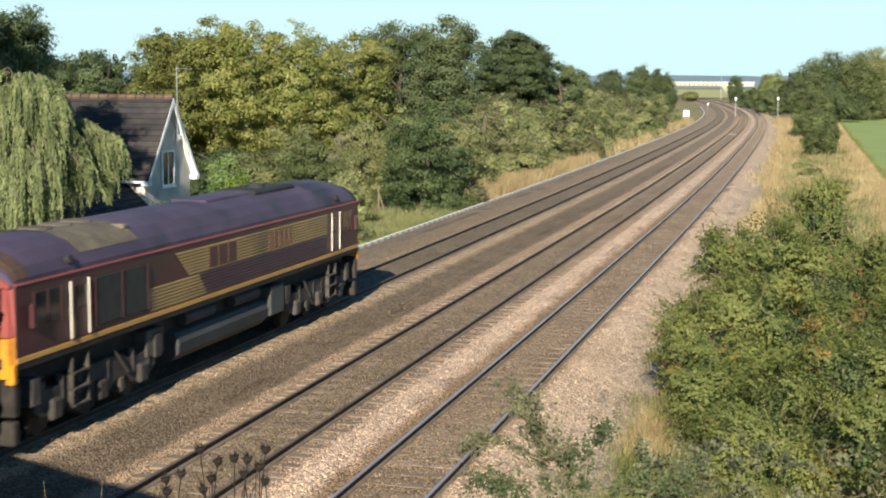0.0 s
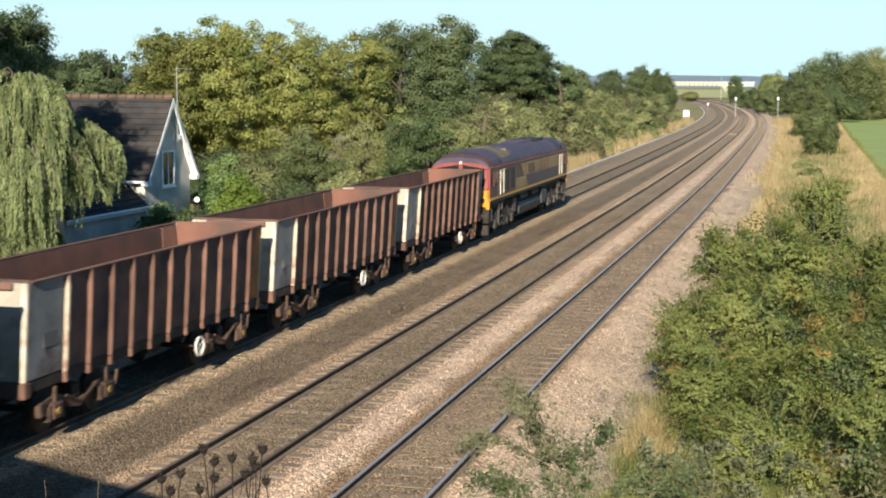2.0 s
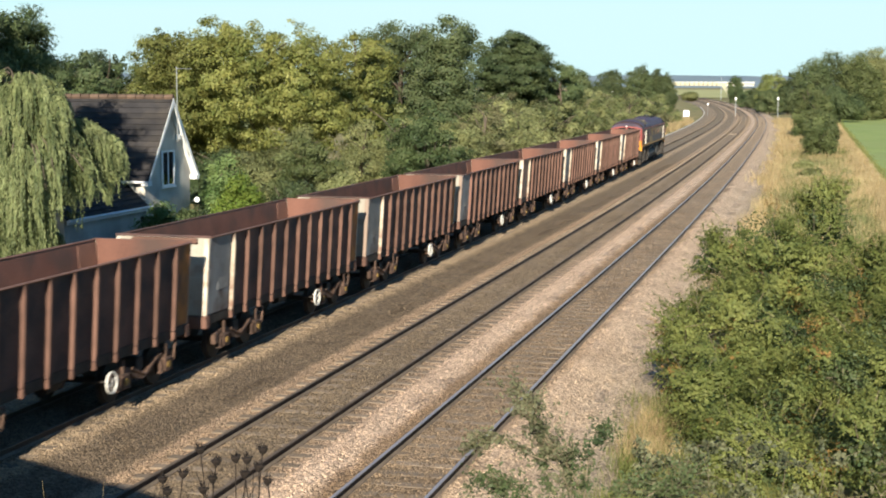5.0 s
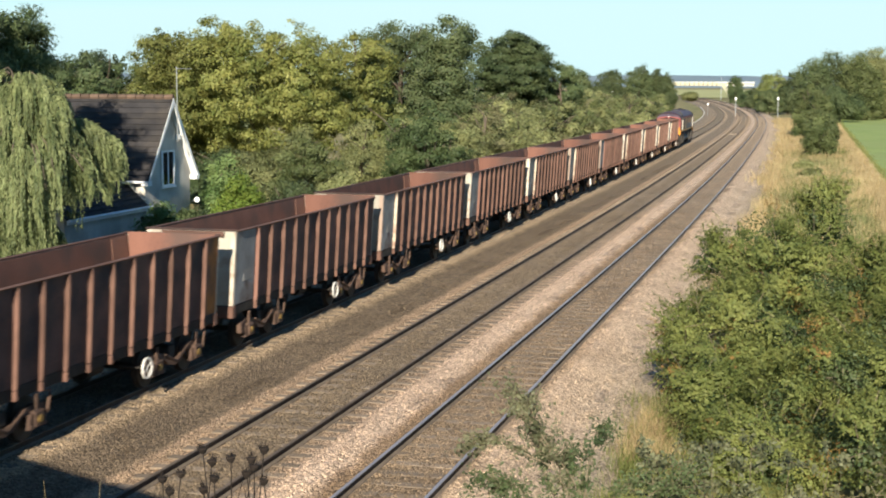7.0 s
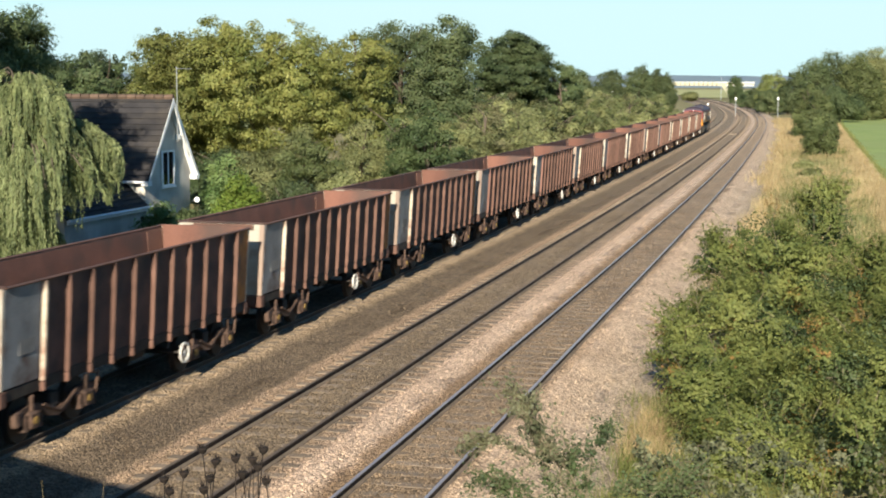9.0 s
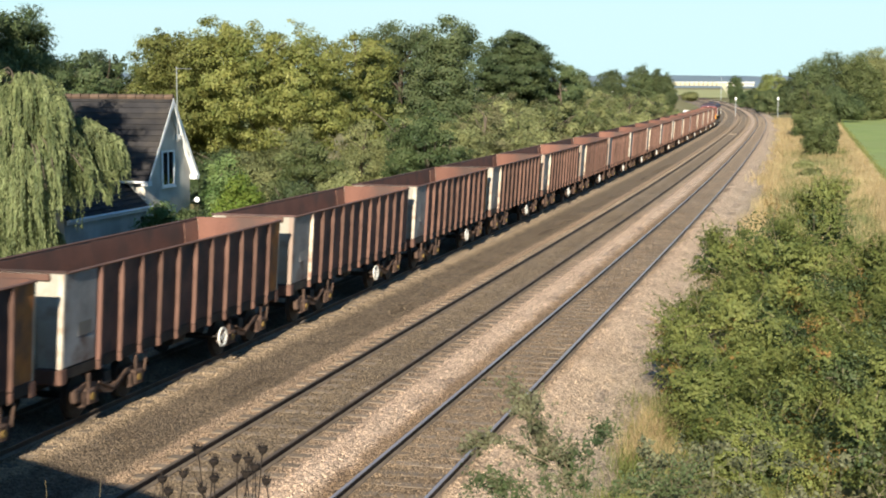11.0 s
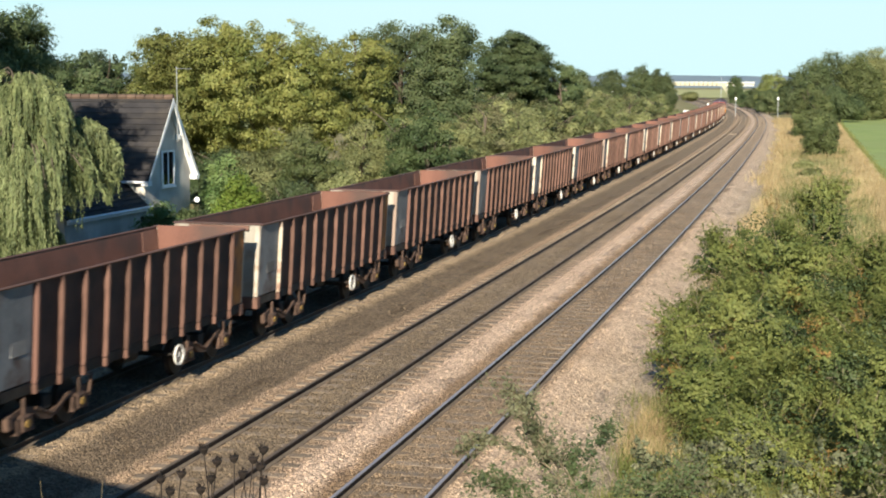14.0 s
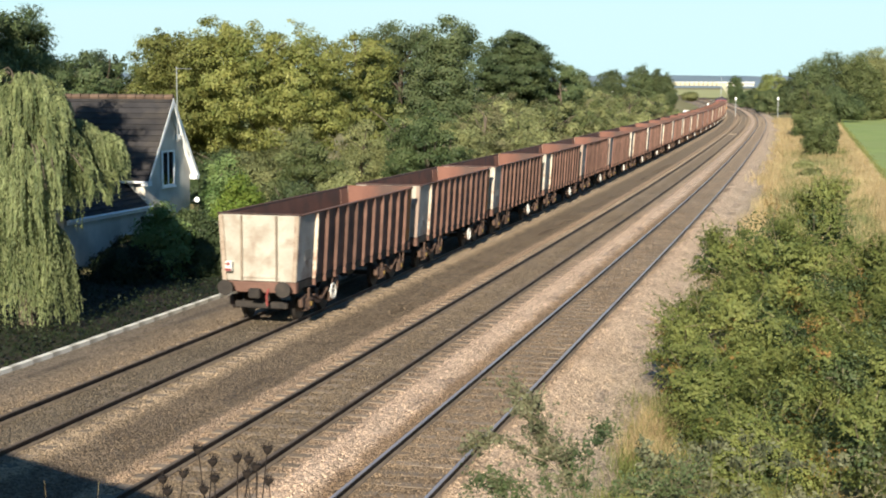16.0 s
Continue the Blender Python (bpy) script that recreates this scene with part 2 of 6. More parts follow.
def loft(bm, rings, close=True, caps=True):
    """Skin between rings of equal count."""
    vs = [[bm.verts.new(p) for p in r] for r in rings]
    n = len(vs[0])
    for a, b in zip(vs, vs[1:]):
        for i in range(n if close else n - 1):
            bm.faces.new((a[i], a[(i + 1) % n], b[(i + 1) % n], b[i]))
    if caps and close:
        bm.faces.new(vs[0][::-1])
        bm.faces.new(vs[-1])
    return vs


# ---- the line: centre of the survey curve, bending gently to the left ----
_KS = [0, 40, 90, 150, 200, 240, 280, 330, 400, 500, 1200]
_KV = [1.2e-5, 5.3e-5, 2.18e-4, 1.0e-4, 1.2e-4, 2.6e-4, 3.6e-4, 3.8e-4, 2.9e-4, 1.3e-4, 1.3e-4]
S = np.arange(-320.0, 1200.1, 1.0)
_k = np.where(S < 0, 0.0, np.interp(S, _KS, _KV))
_th = np.concatenate([[0], np.cumsum((_k[1:] + _k[:-1]) / 2)])
_mid = (_th[1:] + _th[:-1]) / 2
LX = np.concatenate([[0], np.cumsum(-np.sin(_mid))])
LY = np.concatenate([[0], np.cumsum(np.cos(_mid))])
LX -= np.interp(0, S, LX)
LY -= np.interp(0, S, LY)
TRACKS = {"A": -15.42, "B": -10.44, "C": -6.97}


def along(off, s):
    """World x, y and heading at the distance s along the line, off metres to its right."""
    t = np.interp(s, S, _th)
    return np.interp(s, S, LX) + off * np.cos(t), np.interp(s, S, LY) + off * np.sin(t), t


def strip(name, section, s_list, material, parent=None, smooth=True, attr=False):
    """A band swept along the line; section: (off, z) pairs."""
    s_list = np.asarray(s_list, float)
    m = len(section)
    verts = np.zeros((len(s_list), m, 3))
    for j, (o, z) in enumerate(section):
        x, y, _ = along(o, s_list)
        verts[:, j, 0], verts[:, j, 1], verts[:, j, 2] = x, y, z
    faces = [(i * m + j, i * m + j + 1, (i + 1) * m + j + 1, (i + 1) * m + j) for i in range(len(s_list) - 1) for j in range(m - 1)]
    ob = link_mesh(name, verts.reshape(-1, 3), faces, material, parent, smooth)
    return ob


RNG = np.random.default_rng(7)


# ---- ground sheet ----
def ground_height(x, y):
    """Level fields round the line, with the road bank that carries the viewpoint."""
    d = 0.425 * x + 0.905 * y
    z = -0.55 + 0.10 * np.sin(x * 0.21 + 1.3) * np.sin(y * 0.13) + 0.06 * np.sin(x * 0.73) * np.cos(y * 0.57)
    z = np.where((x > -26) & (x < -2.5), np.minimum(z, -0.6), z)
    ahead = np.clip(d - 1.0, 0, None)
    back = np.clip(-d - 9.0, 0, None)
    bank = 5.2 - 0.42 * ahead - 0.42 * back
    side = np.clip((x + 5.2) / 1.2, 0, 1)
    side = np.maximum(side, np.clip((-22.0 - x) / 1.5, 0, 1))
    bank = bank * side - 2.0 * (1 - side)
    return np.maximum(z, bank)


def build_ground():
    def axis(lo, hi, a, b, step):
        mid = list(np.arange(a, b + 0.01, step))
        out, d = [], step
        p = b
        while p < hi:
            d *= 1.25
            p = min(p + d, hi)
            out.append(p)
        pre, d, p = [], step, a
        while p > lo:
            d *= 1.25
            p = max(p - d, lo)
            pre.append(p)
        return np.array(pre[::-1] + mid + out)
    xs, ys = axis(-3500, 3500, -50, 14, 1.0), axis(-800, 4600, -12, 130, 1.0)
    X, Y = np.meshgrid(xs, ys)
    Z = ground_height(X, Y)
    verts = np.stack([X, Y, Z], -1).reshape(-1, 3)
    n = len(xs)
    faces = [(j * n + i, j * n + i + 1, (j + 1) * n + i + 1, (j + 1) * n + i) for j in range(len(ys) - 1) for i in range(n - 1)]
    m = surface("rough_grassland", (0.12, 0.11, 0.04), (0.30, 0.235, 0.11), 0.25, 6, 0.95, 0.5, 0.05, vary=0, stain=(0.10, 0.12, 0.04), stain_scale=0.12)
    tagged(link_mesh("ground", verts, faces, m, smooth=True), "dry rough grassland with green patches beside the railway", "ground", kind="structure")


build_ground()


def ballast_material(loose=False):
    """Crushed stone: pale where fresh, brown between the rails, sooty along the loaded line."""
    m = bpy.data.materials.new("crushed_stone_ballast")
    m.use_nodes = True
    n, l = m.node_tree.nodes, m.node_tree.links
    b = n["Principled BSDF"]
    b.inputs["Roughness"].default_value, b.inputs["Specular IOR Level"].default_value = 0.92, 0.2
    co = n.new("ShaderNodeTexCoord")
    at = n.new("ShaderNodeAttribute")
    at.attribute_name = "across"
    nz = n.new("ShaderNodeTexNoise")
    nz.inputs["Scale"].default_value, nz.inputs["Detail"].default_value = 1.1, 6.0
    l.new(co.outputs["Object"], nz.inputs["Vector"])
    sh = n.new("ShaderNodeMath")
    sh.operation, sh.inputs[1].default_value = "MULTIPLY_ADD", 0.022
    l.new(nz.outputs["Fac"], sh.inputs[0])
    sub = n.new("ShaderNodeMath")
    sub.operation, sub.inputs[1].default_value = "SUBTRACT", 0.011
    l.new(at.outputs["Fac"], sh.inputs[2])
    l.new(sh.outputs[0], sub.inputs[0])
    ramp = n.new("ShaderNodeValToRGB")
    e = ramp.color_ramp.elements
    stops = [(-19.4, (0.15, 0.125, 0.10)), (-17.6, (0.20, 0.155, 0.11)), (-16.7, (0.22, 0.165, 0.11)), (-16.2, (0.135, 0.110, 0.080)), (-14.7, (0.135, 0.110, 0.080)), (-14.25, (0.37, 0.285, 0.195)), (-13.95, (0.29, 0.22, 0.15)),
             (-13.7, (0.14, 0.108, 0.077)), (-12.5, (0.145, 0.112, 0.08)), (-12.2, (0.32, 0.235, 0.165)), (-11.3, (0.30, 0.215, 0.145)), (-11.0, (0.178, 0.137, 0.094)), (-9.8, (0.178, 0.137, 0.094)), (-9.3, (0.30, 0.22, 0.155)), (-9.0, (0.50, 0.375, 0.285)), (-8.35, (0.52, 0.395, 0.30)), (-8.1, (0.24, 0.165, 0.105)),
             (-7.7, (0.22, 0.163, 0.11)), (-6.3, (0.22, 0.163, 0.11)), (-5.9, (0.47, 0.355, 0.26)), (-4.6, (0.42, 0.335, 0.255)), (-3.4, (0.26, 0.22, 0.16))]
    while len(e) < len(stops):
        e.new(0.5)
    for k, (o, c) in enumerate(stops):
        e[k].position, e[k].color = (o + 20) / 20, (c[0] * 1.04, c[1] * 0.99, c[2] * 0.93, 1)
    l.new(sub.outputs[0], ramp.inputs[0])
    vo = n.new("ShaderNodeTexVoronoi")
    vo.inputs["Scale"].default_value = 20.0
    l.new(co.outputs["Object"], vo.inputs["Vector"])
    sep = n.new("ShaderNodeSeparateColor")
    l.new(vo.outputs["Color"], sep.inputs[0])
    vr = n.new("ShaderNodeMapRange")
    vr.inputs["To Min"].default_value, vr.inputs["To Max"].default_value = (0.5, 1.5) if loose else (0.45, 1.5)
    l.new(n.new("ShaderNodeNewGeometry").outputs["Random Per Island"] if loose else sep.outputs[0], vr.inputs["Value"])
    hs = n.new("ShaderNodeHueSaturation")
    l.new(ramp.outputs[0], hs.inputs["Color"])
    l.new(vr.outputs[0], hs.inputs["Value"])
    n2 = n.new("ShaderNodeTexNoise")
    n2.inputs["Scale"].default_value, n2.inputs["Detail"].default_value = 0.5, 5.0
    l.new(co.outputs["Object"], n2.inputs["Vector"])
    r2 = n.new("ShaderNodeMapRange")
    r2.inputs["From Min"].default_value, r2.inputs["From Max"].default_value = 0.3, 0.7
    r2.inputs["To Min"].default_value, r2.inputs["To Max"].default_value = 0.86, 1.12
    l.new(n2.outputs["Fac"], r2.inputs["Value"])
    h2 = n.new("ShaderNodeHueSaturation")
    l.new(hs.outputs[0], h2.inputs["Color"])
    l.new(r2.outputs[0], h2.inputs["Value"])
    # mixes towards a paler tan farther along the line
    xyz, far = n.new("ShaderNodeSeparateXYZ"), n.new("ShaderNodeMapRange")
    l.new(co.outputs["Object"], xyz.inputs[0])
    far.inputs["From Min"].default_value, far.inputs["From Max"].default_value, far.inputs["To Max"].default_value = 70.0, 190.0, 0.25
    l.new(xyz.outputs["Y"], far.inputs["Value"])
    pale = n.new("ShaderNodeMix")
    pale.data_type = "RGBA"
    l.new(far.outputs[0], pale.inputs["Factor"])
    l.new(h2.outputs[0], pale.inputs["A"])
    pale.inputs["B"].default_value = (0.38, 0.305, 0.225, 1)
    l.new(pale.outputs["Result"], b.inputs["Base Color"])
    bp = n.new("ShaderNodeBump")
    bp.inputs["Strength"].default_value, bp.inputs["Distance"].default_value = 0.9, 0.035
    bp.invert = True
    l.new(vo.outputs["Distance"], bp.inputs["Height"])
    l.new(bp.outputs[0], b.inputs["Normal"])
    return m


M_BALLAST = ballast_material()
BED = [(-19.95, -0.75), (-19.6, -0.34), (-19.2, -0.33), (-18.6, -0.34), (-17.8, -0.36), (-17.3, -0.34), (-16.9, -0.22), (-16.6, -0.17), (-16.2, -0.15), (-15.42, -0.15), (-14.6, -0.16), (-14.2, -0.168), (-13.95, -0.17), (-13.4, -0.27), (-12.9, -0.33),
       (-12.5, -0.32), (-12.1, -0.26), (-11.75, -0.20), (-11.3, -0.17), (-11.0, -0.165), (-10.44, -0.148), (-9.88, -0.165), (-9.5, -0.172), (-9.12, -0.168), (-8.9, -0.09), (-8.65, -0.05), (-8.4, -0.07), (-8.0, -0.14), (-7.6, -0.165), (-6.97, -0.158), (-6.4, -0.165),
       (-6.0, -0.145), (-5.6, -0.14), (-5.2, -0.28), (-4.8, -0.38), (-4.3, -0.42), (-3.8, -0.45), (-3.4, -0.75)]


def bed_height(off):
    return np.interp(off, [o for o, _ in BED], [z for _, z in BED])


def build_bed():
    offs = np.array(sorted(set([o for o, _ in BED] + list(np.arange(-19.5, -3.5, 0.3)))))
    ss = np.concatenate([np.arange(-320, 10, 10.0), np.arange(10, 130, 0.6), np.arange(130, 400, 3.0), np.arange(400, 1200, 10.0)])
    O, SS = np.meshgrid(offs, ss)
    x, y, _ = along(O, SS)
    near = (SS > 8) & (SS < 135)
    Z = bed_height(O) + np.where(near, RNG.normal(0, 0.006, O.shape), 0) + 0.006 * np.sin(SS * 0.9 + O * 2) * np.sin(O * 3.1 + SS * 0.31)
    n = len(offs)
    faces = [(j * n + i, j * n + i + 1, (j + 1) * n + i + 1, (j + 1) * n + i) for j in range(len(ss) - 1) for i in range(n - 1)]
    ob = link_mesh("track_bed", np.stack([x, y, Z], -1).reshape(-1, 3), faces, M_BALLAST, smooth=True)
    a = ob.data.attributes.new("across", "FLOAT", "POINT")
    a.data.foreach_set("value", ((O + 20) / 20).reshape(-1).astype(np.float32))
    tagged(ob, "brown crushed stone ballast bed under three railway tracks", "track bed", kind="structure")


build_bed()


# ---- rails ----
def build_rails():
    ss = np.concatenate([np.arange(-320, 10, 10.0), np.arange(10, 300, 2.0), np.arange(300, 1200, 5.0)])
    for key, c in TRACKS.items():
        root = tagged(new("railway_track"), "straight steel railway track on sleepers and ballast, curving far off", "railway track", kind="structure", group="tracks of the line")
        for sgn in (-1, 1):
            o = c + sgn * 0.7525
            web = [(o - 0.010, -0.118), (o - 0.010, -0.05), (o - 0.034, -0.04), (o - 0.034, -0.006), (o + 0.034, -0.006), (o + 0.034, -0.04), (o + 0.010, -0.05), (o + 0.010, -0.118)]
            foot = [(o - 0.07, -0.155), (o - 0.065, -0.143), (o - 0.012, -0.116), (o + 0.012, -0.116), (o + 0.065, -0.143), (o + 0.07, -0.155)]
            rail = strip("rail", web, ss, M_RAIL_SIDE, root, smooth=False)
            head = strip("rail_head", [(o - 0.036, -0.012), (o - 0.030, 0.0), (o + 0.030, 0.0), (o + 0.036, -0.012)], ss, M_RAIL_TOP if key == "C" else M_RAIL_DULL, rail, smooth=False)
            head["label"] = "polished running surface" if key == "C" else "dull running surface"
            strip("rail_foot", foot, ss, M_RAIL_FOOT, rail, smooth=False)


M_RAIL_DULL = surface("worn_rail_top", (0.085, 0.064, 0.050), (0.155, 0.120, 0.094), 0.5, 20, 0.7, 0.02, 0.001, metal=0.1, vary=0, spec=0.15)
build_rails()


# ---- train ----
V0, ACC = 20.123, 0.0716


def run(t):
    return V0 * (t - 8) + ACC * (t - 8) ** 2 / 2


def vehicle_pose(s, half):
    x0, y0, _ = along(TRACKS["A"], s - half)
    x1, y1, _ = along(TRACKS["A"], s + half)
    return pose((x0 + x1) / 2, (y0 + y1) / 2, 0, 0, 0, math.degrees(math.atan2(-(x1 - x0), y1 - y0)))


def wheelset(parent, y, r=0.46, name="wheelset"):
    bm = bmesh.new()
    tube(bm, (-0.95, 0, 0), (0.95, 0, 0), 0.075, n=8)
    for sgn in (-1, 1):
        tube(bm, (sgn * 0.70, 0, 0), (sgn * 0.725, 0, 0), r + 0.03, n=20)
        tube(bm, (sgn * 0.725, 0, 0), (sgn * 0.82, 0, 0), r, r - 0.01, n=20)
        tube(bm, (sgn * 0.82, 0, 0), (sgn * 0.86, 0, 0), 0.16, n=10)
    ob = part(name, bm, M_STEEL_DARK, parent)
    ob.location = (0, y, r)
    return ob


def wagon_bogie(root, y):
    hw = 1.05
    bm = bmesh.new()
    box(bm, -0.98, 0.98, y - 0.16, y + 0.16, 0.52, 0.80, 0.02)
    bogie = part("bogie", bm, M_STEEL_DARK, root)
    for sgn in (-1, 1):
        # slender side bar that dips between the axleboxes
        b2 = bmesh.new()
        x0, x1 = (0.96, 1.06) if sgn > 0 else (-1.06, -0.96)
        top = [(-hw - 0.42, 0.70), (-hw, 0.76), (-0.62, 0.70), (-0.34, 0.52), (0, 0.46), (0.34, 0.52), (0.62, 0.70), (hw, 0.76), (hw + 0.42, 0.70)]
        side = [(a, z) for a, z in top] + [(a, z - (0.20 if abs(a) > 0.9 else 0.12)) for a, z in reversed(top)]
        loft(b2, [[(x0, y + a, z) for a, z in side], [(x1, y + a, z) for a, z in side]])
        part("side_frame", b2, M_BOGIE, bogie)
        for d in (-hw, hw):
            def wide(a, b):
                return min(sgn * a, sgn * b), max(sgn * a, sgn * b)
            b3 = boxes((*wide(1.00, 1.17), y + d - 0.17, y + d + 0.17, 0.30, 0.64), bevel=0.04)
            part("axlebox", b3, M_BOGIE, bogie)
            part("axle_cap", tubes(((sgn * 1.16, y + d, 0.47), (sgn * 1.20, y + d, 0.47), 0.075), n=10), M_OCHRE, bogie, "ochre painted axle cap")
            for q in (-0.25, 0.25):
                part("spring", tubes(((sgn * 1.06, y + d + q, 0.36), (sgn * 1.06, y + d + q, 0.60), 0.075), n=9), M_BOGIE, bogie)
                part("spring_cup", tubes(((sgn * 1.06, y + d + q, 0.30), (sgn * 1.06, y + d + q, 0.36), 0.095), n=9), M_BOGIE, bogie)
            part("horn_guide", boxes((*wide(1.06, 1.13), y + d - 0.045, y + d + 0.045, 0.62, 0.95), bevel=0.015), M_BOGIE, bogie)
        part("end_bracket", boxes((*sorted((sgn * 0.98, sgn * 1.12)), y - hw - 0.60, y - hw - 0.40, 0.42, 0.72), bevel=0.03), M_BOGIE, bogie)
        part("brake_lever", tubes(((sgn * 1.10, y + hw + 0.38, 0.50), (sgn * 1.10, y + hw + 0.52, 0.92), 0.03), ((sgn * 1.10, y + hw + 0.52, 0.92), (sgn * 1.10, y + hw + 0.30, 0.95), 0.03), n=6), M_BOGIE, bogie)
        part("brake_rod", tubes(((sgn * 1.09, y - 0.62, 0.68), (sgn * 1.09, y, 0.44), 0.03), ((sgn * 1.09, y, 0.44), (sgn * 1.09, y + 0.62, 0.70), 0.03), n=6), M_BOGIE, bogie)
    for d in (-hw, hw):
        wheelset(bogie, y + d)
    return bogie


def slab(bm, a, b, c, d, thick):
    """A plate through four corners with a thickness given as a vector."""
    q = [Vector(p) for p in (a, b, c, d)]
    t = Vector(thick)
    loft(bm, [[p for p in q], [p + t for p in q]])


WL, WB, WT, ZB, ZT = 5.8, 1.10, 1.21, 1.22, 3.10


def build_wagon(last=False, lead=False):
    root = tagged(new("ore_wagon"), "rust-brown ribbed open bogie ore wagon with white painted ends, running empty" if not last else "rust-brown ribbed ore wagon with white end and red tail lamp", "railway wagon", group="wagons of the train")
    ribs = [-4.40 + 0.938 * i for i in range(11)]
    for sgn in (-1, 1):
        bm = bmesh.new()
        slab(bm, (sgn * WB, -WL, ZB), (sgn * WB, WL, ZB), (sgn * WT, WL, ZT), (sgn * WT, -WL, ZT), (-sgn * 0.03, 0, 0))
        part("side_wall", bm, M_WAGON, root)
        bm = bmesh.new()
        slab(bm, (sgn * (WB - 0.033), -WL + .04, ZB), (sgn * (WB - 0.033), WL - .04, ZB), (sgn * (WT - 0.033), WL - .04, ZT - 0.03), (sgn * (WT - 0.033), -WL + .04, ZT - 0.03), (-sgn * 0.01, 0, 0))
        part("inner_lining", bm, M_WAGON_IN, root, "ore-dusted red-brown inner face")
        for y0 in (-WL + 0.06, WL - 0.94):
            bm = bmesh.new()
            xi = sgn * 0.046
            slab(bm, (sgn * WB - xi, y0, ZB + 0.06), (sgn * WB - xi, y0 + 0.82, ZB + 0.06), (sgn * WT - xi, y0 + 0.82, ZT - 0.04), (sgn * WT - xi, y0, ZT - 0.04), (-sgn * 0.012, 0, 0))
            part("corner_plate", bm, M_PLATE_IN, root, "lighter red-brown plate in the corner")
        part("top_rail", boxes((min(sgn * (WT - 0.035), sgn * (WT + 0.075)), max(sgn * (WT - 0.035), sgn * (WT + 0.075)), -WL, WL, ZT, ZT + 0.035), bevel=0.012), M_RIB, root)
        part("solebar", boxes((min(sgn * 0.98, sgn * 1.10), max(sgn * 0.98, sgn * 1.10), -WL, WL, 0.98, 1.215), bevel=0.015), M_STEEL_DARK, root)
        for k, y in enumerate(ribs):
            bm = bmesh.new()
            w = 0.034
            prof = [(ZB - 0.05, WB + 0.002, 0.085), (ZB + 0.1, WB + 0.006, 0.10), (ZT - 0.25, WT - 0.016, 0.10), (ZT - 0.004, WT - 0.002, 0.075)]
            rings = []
            for z, x, d in prof:
                rings.append([(sgn * x, y - w - 0.012, z), (sgn * (x + d), y - w, z), (sgn * (x + d), y + w, z), (sgn * x, y + w + 0.012, z)])
            loft(bm, rings)
            part("rib", bm, M_WHITE_RIB if k == 0 else M_RIB, root, "cream painted end rib" if k == 0 else "")
            bm = boxes((min(sgn * 1.08, sgn * 1.185), max(sgn * 1.08, sgn * 1.185), y - 0.045, y + 0.045, 0.96, 1.15), bevel=0.02)
            part("rib_foot", bm, M_RIB, root)
        bm = bmesh.new()
        slab(bm, (sgn * (WB + 0.004), -WL + 0.02, ZB + 0.02), (sgn * (WB + 0.004), ribs[0] - 0.12, ZB + 0.02), (sgn * (WT + 0.004), ribs[0] - 0.12, ZT - 0.01), (sgn * (WT + 0.004), -WL + 0.02, ZT - 0.01), (sgn * 0.012, 0, 0))
        part("end_side_panel", bm, M_GREY_PANEL, root, "smooth grey panel at the wagon end")
        bm = boxes((min(sgn * 1.135, sgn * 1.165), max(sgn * 1.135, sgn * 1.165), -WL + 0.55, ribs[0] - 0.28, 1.78, 2.12), bevel=0.01)
        part("data_plate", bm, M_PLATE, root, "dark stencilled data plate")
        bm = bmesh.new()
        slab(bm, (sgn * (WB + 0.004), ribs[-1] + 0.12, ZB + 0.02), (sgn * (WB + 0.004), WL - 0.02, ZB + 0.02), (sgn * (WT + 0.004), WL - 0.02, ZT - 0.01), (sgn * (WT + 0.004), ribs[-1] + 0.12, ZT - 0.01), (sgn * 0.012, 0, 0))
        part("front_side_panel", bm, M_GREY_PANEL if lead else M_RUST, root, "smooth grey panel at the leading end" if lead else "orange-rusted panel at the leading end")
    for e in (-1, 1):
        y0 = e * WL
        bm = bmesh.new()
        slab(bm, (-WB, y0, ZB), (WB, y0, ZB), (WT, y0, ZT), (-WT, y0, ZT), (0, -e * 0.04, 0))
        part("end_wall", bm, M_WHITE, root, "white painted wagon end")
        bm = bmesh.new()
        slab(bm, (-WB + .05, y0 - e * 0.043, ZB), (WB - .05, y0 - e * 0.043, ZB), (WT - .05, y0 - e * 0.043, ZT + 0.058), (-WT + .05, y0 - e * 0.043, ZT + 0.058), (0, -e * 0.01, 0))
        part("inner_lining", bm, M_WAGON_IN, root)
        part("end_rail", boxes((-WT - 0.05, WT + 0.05, min(y0 - e * 0.045, y0 + e * 0.01), max(y0 - e * 0.045, y0 + e * 0.01), ZT + 0.002, ZT + 0.06), bevel=0.01), M_WAGON, root)
        if not (last and e < 0):
            part("end_band", boxes((-0.80, 0.90, min(y0 + e * 0.002, y0 + e * 0.082), max(y0 + e * 0.002, y0 + e * 0.082), ZT - 0.13, ZT - 0.002), bevel=0.01), M_RIB, root, "ore-stained top band of the end wall")
        for x in (-0.53, 0.53):
            part("end_stiffener", boxes((x - 0.028, x + 0.028, min(y0 + e * 0.002, y0 + e * 0.075), max(y0 + e * 0.002, y0 + e * 0.075), ZB - 0.02, ZT - (0.012 if last and e < 0 else 0.133)), bevel=0.012), M_STIFF, root)
        for x in (-1, 1):
            bm = bmesh.new()
            slab(bm, (x * (WB - 0.12), y0 + e * 0.002, ZB), (x * (WB + 0.01), y0 + e * 0.002, ZB), (x * (WT + 0.01), y0 + e * 0.002, ZT - 0.01), (x * (WT - 0.12), y0 + e * 0.002, ZT - 0.01), (0, e * 0.05, 0))
            part("corner_post", bm, M_GRIME_POST if last and e < 0 else M_CORNER, root)
